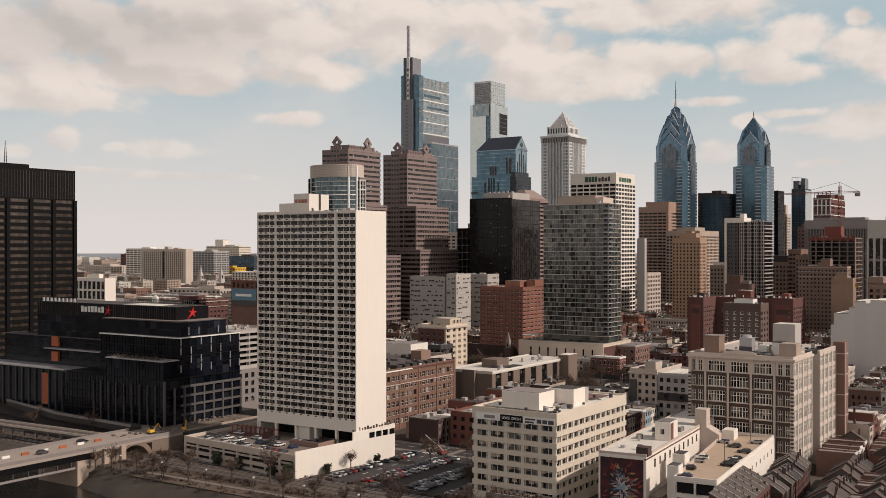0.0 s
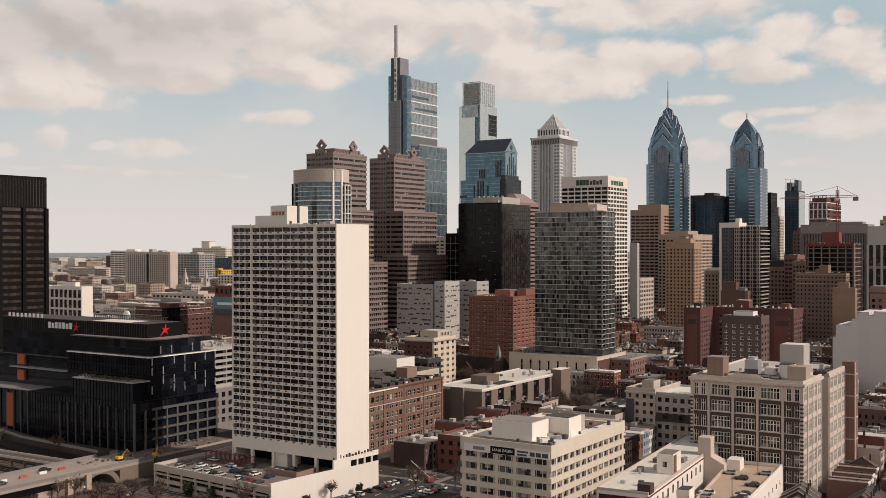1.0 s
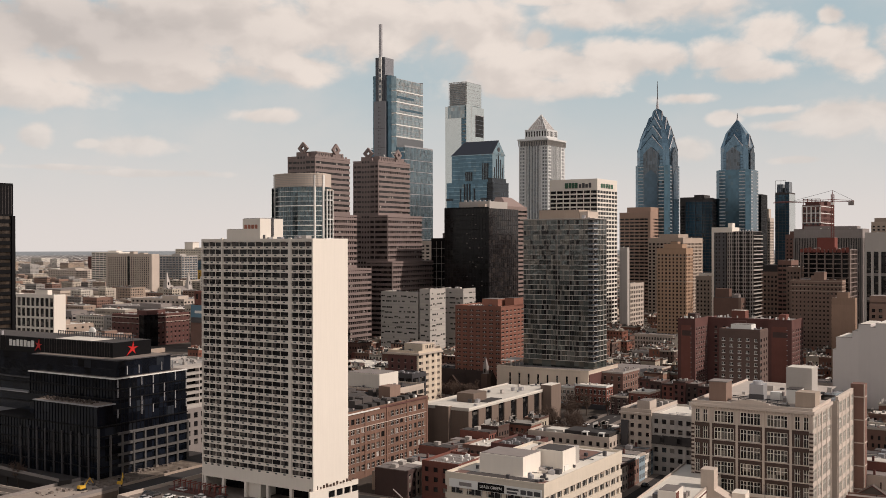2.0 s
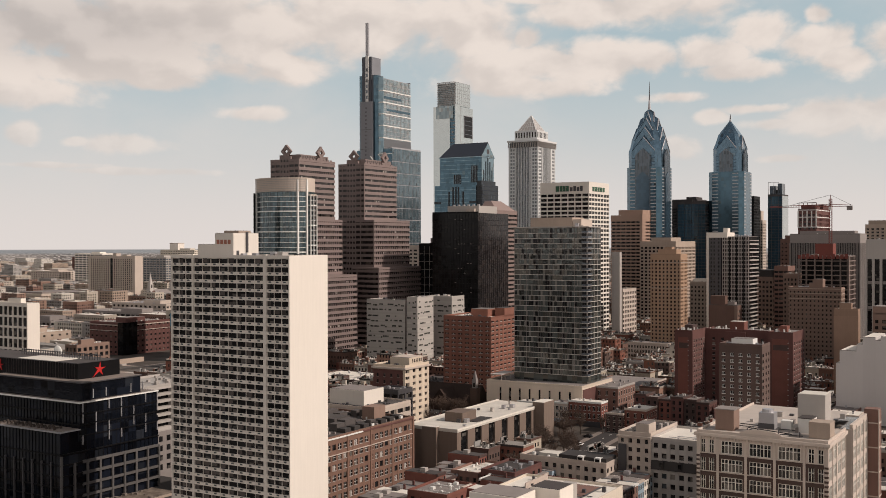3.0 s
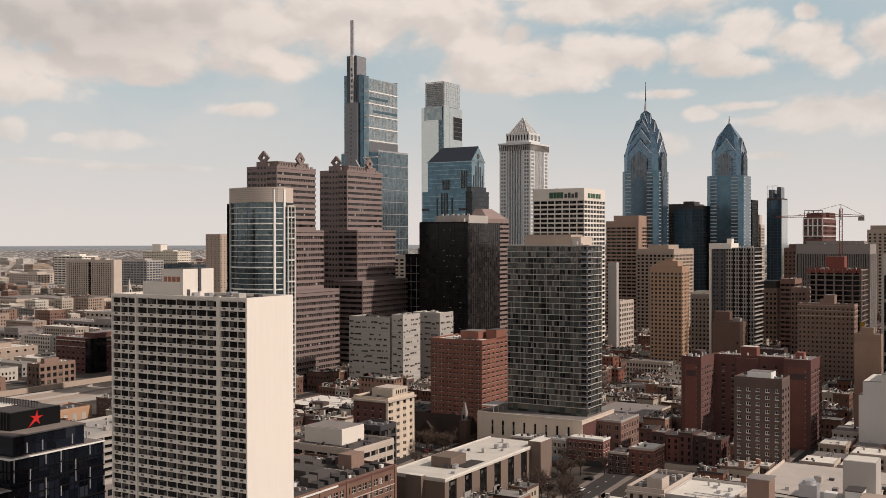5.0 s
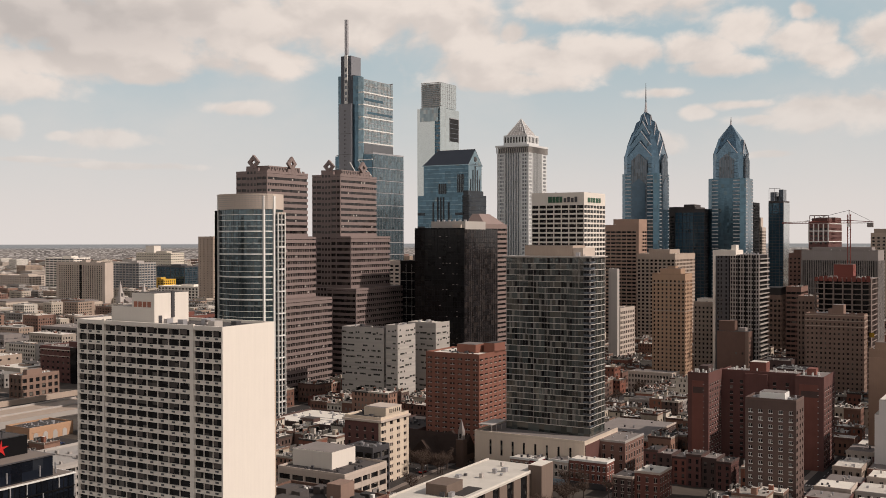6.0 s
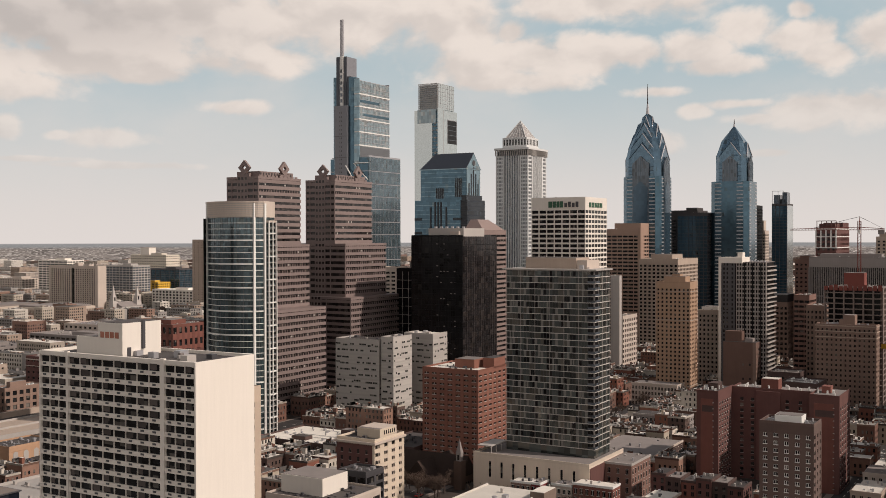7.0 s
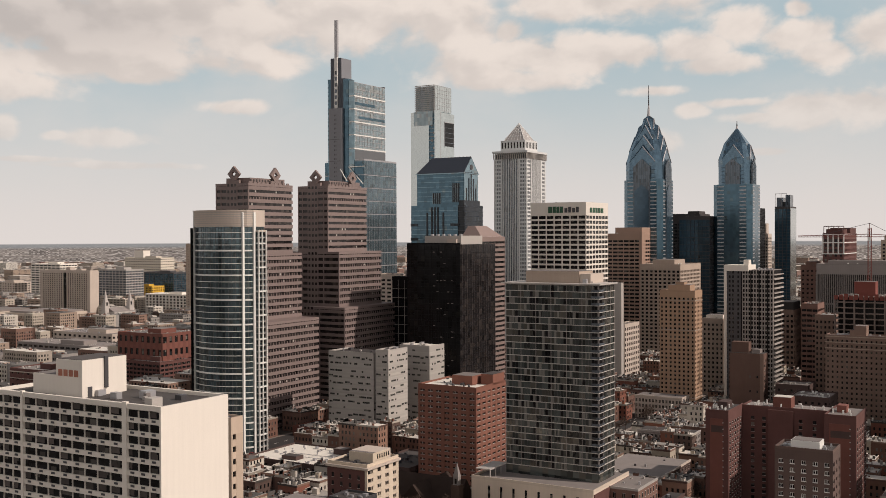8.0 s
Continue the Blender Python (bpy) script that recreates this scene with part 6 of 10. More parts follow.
joined("pale_grid", e_, PALEG, [(-26.6, 0.1, -0.12, 0.05, 5 + i * 6.5, 5.3 + i * 6.5) for i in range(14)] + [(-26.5 + k * 5.25, -26.2 + k * 5.25, -0.14, 0.05, 4, 96) for k in range(6)], kind="stuff")
box("plant_room", e_, GREYC, -18, -5, 5, 18, 97.7, 103)
tower("pale_banded_block", "pale banded office block", -558, 885, 34, 26, 95.5, 26, 6, 6, CREAM, WIN_D, sp=0.5, pf=0.3, d=0.5, base=5, top=3)
tower("beige_apartment_slab", "tall beige apartment block with few windows", -1163, 1290, 30, 28, 117, 30, 4, 5, BEIGE, WIN_D, sp=0.74, pf=0.74, base=5, top=3, category="apartment tower")


tower("stone_court_tower", "far grey-beige stone tower with a stepped top", -222, 1500, 60, 50, 120, 26, 10, 8, BEIGE, WIN_D, sp=0.5, pf=0.5, base=5, top=4, pent=((0.05, 0.95, 0.1, 0.9, 6),), pent_mat=BEIGE)
tower("brown_side_tower", "brown brick office block with small windows", -271.6, 1080, 14.5, 30, 101, 25, 4, 7, BRICK4, WIN_D, sp=0.6, pf=0.5, base=5, top=3, pent=((0.2, 0.8, 0.2, 0.8, 4),))
tower("pink_banded_block", "pinkish stone block with horizontal bands", -243.5, 930, 11, 24, 78.5, 20, 3, 6, BRICK4, WIN_D, sp=0.52, pf=0.1, base=4, top=3)
tower("grey_side_block", "grey-beige brick block with regular windows", -224.4, 890, 13, 20, 74, 19, 5, 6, TANB, WIN_D, sp=0.5, pf=0.5, base=4, top=3)
tower("beige_house_block", "beige stone block with a white roof house", -315, 950, 16, 20, 64, 16, 5, 5, BEIGE, WIN_D, sp=0.5, pf=0.5, base=4, top=3, pent=((0.1, 0.9, 0.2, 0.8, 3.2),), pent_mat=WHITE)
tower("tan_apartments", "tan brick apartment block with tall windows", -104, 690, 36, 30, 58.5, 15, 9, 7, TANB, WIN_D, sp=0.45, pf=0.5, base=4, top=3, category="apartment building", pent=((0.75, 1.0, 0.0, 0.5, 4.5),))
tower("mansard_block", "old brown stone block with a dark mansard roof", -283, 1040, 17, 30, 66, 14, 5, 6, TANB, WIN_D, sp=0.5, pf=0.4, base=4, top=3, pent=((0.05, 0.95, 0.05, 0.9, 7),), pent_mat=COPPER)
tower("dark_street_block", "dark brown brick block with a water tank", -232, 842, 20, 22, 33, 8, 5, 5, BRICK3, WIN_D, sp=0.55, pf=0.6, base=3, top=2, category="building")


def black_tower():
    X, Y, wx, wy, h = -441.1, 772.6, 41.5, 50.0, 122.2
    e = thing("black_glass_tower", "smooth black glass office tower with a pale plant room", "office tower", X, Y)
    FOOT.append((X - wx, X, Y, Y + wy))
    # brown cells put the reflection of other towers into the south glass colour
    south = glass("brown_reflection_glass", (0.014, 0.013, 0.014), share=0.35, blind=(0.034, 0.029, 0.028), spec=0.3, cell=(3.3, 3.333, 3.78), off=(0.4, -772.6, -6.0))
    box("glazing", e, BLACKGS, -wx, -0.2, 0, wy, 0, h)
    box("glazing", e, south, -0.2, 0, 0.2, wy, 0, h, "south glass with reflected brown cells in its colour")
    for i in range(30):
        z = 6 + i * (h - 8) / 30
        box("floor_line", e, BLACKM, -wx - 0.06, 0.06, -0.06, wy + 0.06, z, z + 0.35)
    joined("mullion_grid", e, BLACKM, [(-wx + k * wx / 15 - 0.08, -wx + k * wx / 15 + 0.08, -0.12, 0.1, 0, h) for k in range(16)], kind="stuff")
    joined("mullion_grid", e, GRANITE_D, [(-0.1, 0.12, k * wy / 15 - 0.14, k * wy / 15 + 0.14, 0, h) for k in range(1, 16)], kind="stuff")
    # a few pale grey dashes just above the floor lines near the corner bays
    rr = random.Random(41)
    joined("ceiling_lighting", e, GREYC, [(-u - 1.6, -u, -0.05, 0.02, z, z + 0.5) for u, z in [(rr.choice((5.3, 8.2, 11.0, 13.8, 16.6, 19.4)), 10.2 + rr.randrange(29) * (h - 8) / 30) for q in range(46)]], kind="stuff")
    box("plant_room", e, PALEG, -31, -2.5, 6, 36, h, h + 5.8, "pale rooftop plant room")
    box("plant_room", e, CREAM, -12, -5, 3.5, 8, h, h + 3.5)
    joined("roof_gear", e, STEEL, [(-28 + k * 4.5, -26.4 + k * 4.5, 9, 10.5, h + 5.8, h + 7.0) for k in range(6)], kind="stuff")
    box("roof_edge", e, BLACKM, -wx, 0, 0, 0.5, h, h + 1.0)


black_tower()


# ---- twin stepped granite towers ----
def granite_tower(X, Y, tiers, dia_w, dia_s):
    e = thing("granite_tower", "stepped brown granite office tower with diamond ornaments on top", "office tower", X, Y, group="twin granite towers")
    FOOT.append((X - 46, X + 18, Y - 4, Y + 60))
    zlow = 0.0
    for x0, x1, y0, y1, h in tiers:
        box("glazing", e, GRANWIN, x0 + 0.5, x1 - 0.5, y0 + 0.5, y1 - 0.5, zlow, h - 0.5)
        n = max(1, int((h - zlow) / 3.95))
        fh = (h - zlow) / n
        for i in range(n):
            z = zlow + i * fh
            box("floor_band", e, GRANITE, x0, x1, y0, y1, z, z + fh * (0.5 if zlow < 100 else 0.56))
        box("top_band", e, GRANITE, x0 - 0.05, x1 + 0.05, y0 - 0.05, y1 + 0.05, h - 1.6, h)
        # the west face: solid stone in the middle with a double column of square windows, ribbons towards the corners
        mid = (x0 + x1) / 2
        west, holes = [(mid - 4.6, mid + 4.6, y0 - 0.03, y0 + 0.7, zlow, h - 1.7)], []
        west += [(u - 0.35, u + 0.35, y0 - 0.02, y0 + 0.7, zlow, h - 1.7) for u in (mid - 9.2, mid + 9.2, x0 + 0.4, x1 - 0.4) if x0 < u < x1]
        for i in range(n):
            z = zlow + i * fh + fh * 0.5
            holes += [(mid + u - 0.85, mid + u + 0.85, y0 - 0.07, y0, z, z + 1.75) for u in (-2.9, 0.0, 2.9)]
        joined("stone_pier", e, GRANITE, west, kind="stuff")
        joined("square_glazing", e, GRANWIN, holes, kind="stuff")
        # the south face: small pale stone joints along the ribbons
        joined("ribbon_joint", e, GRANITE, [(x1 - 0.56, x1 - 0.02, y0 + 2 + q * 2.7, y0 + 2.6 + q * 2.7, zlow + i * fh + fh * 0.48, zlow + (i + 1) * fh - 0.5) for i in range(n) if zlow < 100 or i % 9 == 8 for q in range(int((y1 - y0 - 3) / 2.7))], kind="stuff")
        rr = random.Random(int(h))
        joined("lit_blind", e, PALEG, [(x1 - 0.52, x1 - 0.44, y, y + 1.3, z + fh * 0.6, z + fh * 0.9) for y, z in [(y0 + 3.2 + 3.4 * rr.randrange(int((y1 - y0 - 5) / 3.4)), zlow + rr.randrange(n) * fh) for q in range(n)]], kind="stuff")
        zlow = h
    x0, x1, y0, y1, h = tiers[-1]
    # crown: a raised band with notches, and the diamond rings
    box("crown", e, GRANITE, x0 + 5.5, x1 - 2.0, y0 + 4.0, y1 - 6, h, h + 3.6)
    for k in range(12):
        box("crown_tooth", e, GRANITE_D, x1 - 2.0, x1 - 1.8, y0 + 4 + k * 2.8, y0 + 5.2 + k * 2.8, h + 1.2, h + 2.8)
    for k in range(10):
        box("parapet_block", e, GRANITE, x1 - 0.6, x1, y0 + 1 + k * 4.1, y0 + 3.4 + k * 4.1, h, h + 1.1)
    for cx, cy, face in ((dia_w[0], dia_w[1], "w"), (dia_s[0], dia_s[1], "s")):
        cz, R, r = h + 6.0, 5.0, 1.9
        for face_part, hw in (("diamond", 0.9),):
            vs = []
            for dd in (-hw, hw):
                for rad in (R, r):
                    for i in range(4):
                        a = math.pi / 2 * i
                        u, v = rad * math.cos(a), rad * math.sin(a)
                        vs.append((cx + u, cy + dd, cz + v) if face == "w" else (cx + dd, cy + u, cz + v))
            fs = []
            for i in range(4):
                j = (i + 1) % 4
                fs += [(i, j, 4 + j, 4 + i), (8 + i, 12 + i, 12 + j, 8 + j), (i, 8 + i, 8 + j, j), (4 + i, 4 + j, 12 + j, 12 + i)]
            mesh(face_part, e, GRANITE, vs, fs, "open granite diamond")
        box("gable_base", e, GRANITE, cx - 4.5 if face == "w" else cx - 0.8, cx + 4.5 if face == "w" else cx + 0.8,
            cy - 0.8 if face == "w" else cy - 4.5, cy + 0.8 if face == "w" else cy + 4.5, h, h + 2.2)


granite_tower(-536.4, 672, [(-44, 16.6, -4, 50, 74.6), (-36, 0.2, 0, 53, 117), (-27.4, 0, 0, 44, 161.7)], (-12.5, 1.0), (-1.0, 27))
granite_tower(-532.9, 750, [(-44, 17.4, -5, 60, 79.4), (-36, 9.3, 0, 52, 117.3), (-26.1, 0, 0, 47, 163.0)], (-11.0, 1.0), (-1.0, 30))


# ---- curved glass tower ----
def curved_tower():
    X, Y, h = -481.8, 614.0, 142.5
    e = thing("curved_glass_tower", "curved green glass tower ribbed by white bands and fins", "apartment tower", X, Y)
    FOOT.append((-530, -476, 606, 640))

    def arc(off):
        return [(-44.0 * i / 24, -11.5 * math.sin(math.pi * i / 24) ** 0.62 - off) for i in range(25)]
    back = [(-40.2, 13.2), (-3.8, 13.2)]
    prism("glazing", e, GREENG, arc(0.0) + [(-40.0, 13), (-4, 13)], 0, h - 9, "dark green reflecting glass")
    n = 38
    for i in range(n):
        z = 4 + i * (h - 13) / n
        big = (n - i) % 4 == 0
        prism("white_band" if big else "floor_band", e, WHITEM, arc(0.6 if big else 0.25) + back, z, z + (0.85 if big else 0.34))
    prism("crown_band", e, CREAM, arc(0.6) + back, h - 9, h, "pale louvred crown band")
    for k in range(7):
        prism("crown_louvre", e, PALEG, arc(0.8) + back, h - 8.4 + k * 1.2, h - 8.1 + k * 1.2)
    prism("crown_rim", e, CREAM, arc(0.9) + back, h - 0.5, h + 0.3)
    for i in (0, 2, 21, 24):
        x, y = arc(0.0)[i]
        box("fin", e, WHITEM, x - 0.45, x + 0.45, y - 1.0, y + 0.6, 0, h + 0.3 if i > 4 else h - 1.0, "slim white vertical fin")
    for i in range(1, 24):
        x, y = arc(0.0)[i]
        if i not in (2, 21):
            box("mullion", e, DARKM, x - 0.07, x + 0.07, y - 0.12, y + 0.3, 0, h - 9)
    prism("dark_strip", e, BLACKGS, [(-43.4, -3.9), (-39.2, -9.2), (-38.6, -8.0), (-43.0, -2.6)], 0, h - 9.5, "dark recessed balcony strip")
    # the side bay: an open white frame in front of dark glass
    box("side_bay", e, GREENG, -3.5, 1.6, 1.0, 7.0, 0, h - 12)
    box("bay_top", e, CREAM, -3.4, 2.4, 0.7, 7.3, h - 12, h - 10.8)
    for i in range(n):
        z = 4 + i * (h - 16) / n
        box("bay_slab", e, WHITEM if i % 4 == 0 else PALEG, -3.4, 2.5, 0.6, 7.3, z, z + (0.75 if i % 4 == 0 else 0.4))
        # black plate in place of the shaded balcony opening
        box("balcony_void", e, BLACKGS, 1.5, 1.75, 1.3, 6.8, z + 1.3, z + 2.9)
    for y in (0.5, 3.6, 6.9):
        box("fin", e, WHITEM, 1.9, 2.7, y, y + 0.5, 0, h - 11, "slim white vertical fin")


curved_tower()


# ---- the tallest glass tower with a mast ----
def mast_tower():
    X, Y = -696.5, 1012.0
    e = thing("mast_tower", "tallest grey-blue glass tower with a stone core and a slim mast", "skyscraper", X, Y)
    FOOT.append((-735, -680, 1005, 1075))
    CORE = mat("pale_core_metal", (0.25, 0.265, 0.285), 0.5, metal=0.2, var=0.10, rnd=0.02)
    DARKC = mat("dark_core_stone", (0.095, 0.11, 0.13), 0.6, var=0.10, rnd=0.02)
    box("glass_shaft", e, PALEGL, -16, 0, 1.0, 55, 0, 279, "pale glazed shaft with lit blinds")
    box("west_front", e, TEALG, -6.2, 0.1, -0.2, 1.0, 0, 281, "blue glazed corner strip")
    box("dark_front", e, BLUEG, -12.2, -6.2, -0.6, 8, 0, 283, "dark glazed strip")
    box("side_wing", e, BLUEG, -31.7, -28.0, 0.2, 40, 0, 284)
    joined("wing_glazing", e, TEALG, [(-31.2, -30.0, -0.05, 0.2, 6 + i * 4.3, 8.4 + i * 4.3) for i in range(64)], kind="stuff")
    box("core_panel", e, CORE, -28.0, -12.2, -3.5, 14, 0, 254.5, "pale grey metal core wall")
    box("core_top", e, DARKC, -28.0, -15.8, 0.0, 17.5, 254.5, 304.5, "dark core top")
    box("core_side", e, CORE, -15.8, -15.0, 0.3, 17.2, 279, 304.2)
    box("core_back", e, DARKC, -15.8, -10.5, 0.4, 8, 254.5, 284)
    joined("core_perforation", e, DARKM, [(-21.6 + k * 1.9, -20.9 + k * 1.9, -3.58, -3.4, 10 + i * 4.3, 11.7 + i * 4.3) for i in range(56) for k in range(2)]
           + [(-28.02, -12.18, -3.53, -3.4, 30 + i * 21.5, 30.35 + i * 21.5) for i in range(10)], kind="stuff")
    # the south face: white belts every third storey, thin floor lines and mullions between them
    belts = (265.2, 252.5, 239.8, 227.0, 213.6)
    for z in belts:
        box("white_band", e, WHITEM, -5.6, 0.55, -0.3, 55.4, z, z + 1.25, "white metal floor band")
    joined("floor_lining", e, STEEL, [(-0.2, 0.22, 1.2, 55.1, 5 + i * 4.25, 5.45 + i * 4.25) for i in range(64)], kind="stuff")
    joined("mullion_lining", e, STEEL, [(-0.2, 0.18, 1.2 + k * 2.75, 1.36 + k * 2.75, 205, 279) for k in range(20)], kind="stuff")
    box("dark_ribbon", e, BLUEG, -0.2, 0.3, 1.5, 36, 257.5, 260.2, "dark glazed ribbon")
    box("dark_ribbon", e, BLUEG, -0.2, 0.3, 8, 54, 244.2, 246.4)
    box("plant_louvres", e, mat("louvre_grey", (0.15, 0.165, 0.175), 0.5, var=0.15), -2, 0.35, 1.4, 54.8, 203.5, 212.8, "brown-grey louvred plant storey")
    joined("roof_rail", e, STEEL, [(-0.3, 0.0, 1, 55, 279, 279.5), (-16, -0.3, 1, 1.3, 281, 281.5), (-16, 0, 54.7, 55, 279, 281.0)], kind="stuff")
    # the broad lower block
    box("lower_block", e, MASTG, -20, 11, 0.9, 59, 0, 202, "broad lower glass block")
    # darker glass than the south face: the west side's shade is in its colour
    box("lower_west", e, BLUEG, -35.8, 10.8, 0.3, 58, 0, 201, "west side of the lower block, glass darkened for its shade")
    box("lower_roof", e, ROOFG, -35, 10.5, 1.2, 58.5, 202, 202.4)
    joined("lower_parapet", e, STEEL, [(10.7, 11.1, 0.9, 59, 202, 203.6), (0, 10.7, 0.9, 1.2, 202, 203.6)], kind="stuff")
    for k in range(13):
        z = 187.6 - k * 12.8
        box("white_band", e, STEEL, -35.9, 11.4, 0.2, 59.3, z, z + 0.7, "thin white metal floor line")
    joined("floor_lining", e, GREYG, [(10.8, 11.14, 0.85, 59.05, 5 + i * 4.27, 5.5 + i * 4.27) for i in range(46)], kind="stuff")
    joined("mullion_lining", e, STEEL, [(10.8, 11.12, 1.0 + k * 2.9, 1.14 + k * 2.9, 6, 202) for k in range(20)], kind="stuff")
    # mast and braces
    box("mast_strip", e, WHITEM, -22.6, -18.9, -1.4, 0.2, 254.5, 305, "pale glazed mast root")
    joined("mast_panes", e, GREYG, [(-22.0, -19.5, -1.5, -1.3, 258 + i * 6, 261.5 + i * 6) for i in range(6)], kind="stuff")
    prism("mast", e, STEEL, [(-22.4, -1.2), (-19.1, -1.2), (-19.1, 1.2), (-22.4, 1.2)], 305, 341.8, "slim pale mast")
    for a, b in (((-14, -3.9, 194), (-6, -3.9, 182)), ((-5.5, -1.4, 196), (10.8, -0.4, 179)), ((-4, -1.4, 196), (11.5, 0.2, 196.2))):
        tube("brace", e, WHITEM, a, b, 0.55, 0.55, 6, "white diagonal steel brace")


mast_tower()


def notched_tower():
    X, Y, wx, wy = -692.3, 1160.0, 31.6, 42.0
    e = thing("notched_glass_tower", "pale silver glass skyscraper with a dark open crown", "skyscraper", X, Y)
    FOOT.append((X - wx, X, Y, Y + wy))
    GRID = mat("crown_screen", (0.36, 0.355, 0.34), 0.5, metal=0.3, var=0.1, rnd=0.02)
    box("glass_shaft", e, SILVG, -wx, -8.0, 0, wy, 0, 265, "smooth pale silver glass")
    # south part in the paler glass, for the brighter sky it mirrors
    box("glass_shaft", e, BRIGHTSG, -8.0, 0, 3.0, wy, 0, 265)
    box("corner_notch", e, BLUEG, -8.0, -0.4, 0.9, 3.0, 0, 263, "dark glazed winter gardens in the corner")
    joined("garden_floors", e, PALEG, [(-8.0, -0.3, 0.1, 3.0, 40 + i * 4.2, 40.4 + i * 4.2) for i in range(53)] + [(-7.6 + (i * 37 % 50) / 10, -5.6 + (i * 37 % 50) / 10, 0.5, 0.95, 190 + i * 4.2, 192.5 + i * 4.2) for i in range(0, 16, 2)], kind="stuff")
    box("white_edge", e, BRIGHTSG, -1.0, 0.2, 0.0, 11.0, 0, 266.5, "corner blade in glass paled for its reflection")
    box("dark_seam", e, GREYC, -0.2, 0.12, 11.0, 11.6, 60, 265)
    box("crown_core", e, PALEGL, -26.8, -2.2, 3, 37, 265, 293.6, "dark gridded glass crown")
    box("crown_side", e, BRIGHTSG, -2.2, -1.7, 2.6, 38, 266, 294.5, "crown side in glass paled for its reflection")
    joined("crown_screen", e, GRID, [(-27.4, -2.3, 1.85, 2.15, 250 + k * 2.2, 250.7 + k * 2.2) for k in range(21)]
           + [(-27.4 + k * 1.32, -27.15 + k * 1.32, 1.8, 2.2, 250, 295.2) for k in range(20)], kind="stuff")
    joined("crown_screen", e, STEEL, [(-1.75, -1.55, 2.6, 38, 268 + k * 4.4, 268.25 + k * 4.4) for k in range(7)] + [(-1.75, -1.55, 3 + k * 5, 3.2 + k * 5, 266, 294.5) for k in range(8)], kind="stuff")
    box("dark_band", e, PALEGL, -27.6, -3.2, -0.15, 2.0, 250, 265.5, "dark belt under the crown")
    # no hole is cut: a black panel shows the opening's shade
    box("sky_opening", e, BLACKGS, -0.4, 0.2, 20.5, 40.5, 228, 254.5, "black panel for the shade in a tall wall opening")
    joined("opening_frame", e, STEEL, [(-0.3, 0.35, 20.0, 20.5, 227.5, 255), (-0.3, 0.35, 40.5, 41, 227.5, 255), (-0.3, 0.35, 20, 41, 254.5, 255.2)], kind="stuff")
    joined("opening_rail", e, GREYG, [(0.15, 0.24, 20.6, 40.4, 232 + k * 5.5, 232.5 + k * 5.5) for k in range(4)], kind="stuff")


notched_tower()


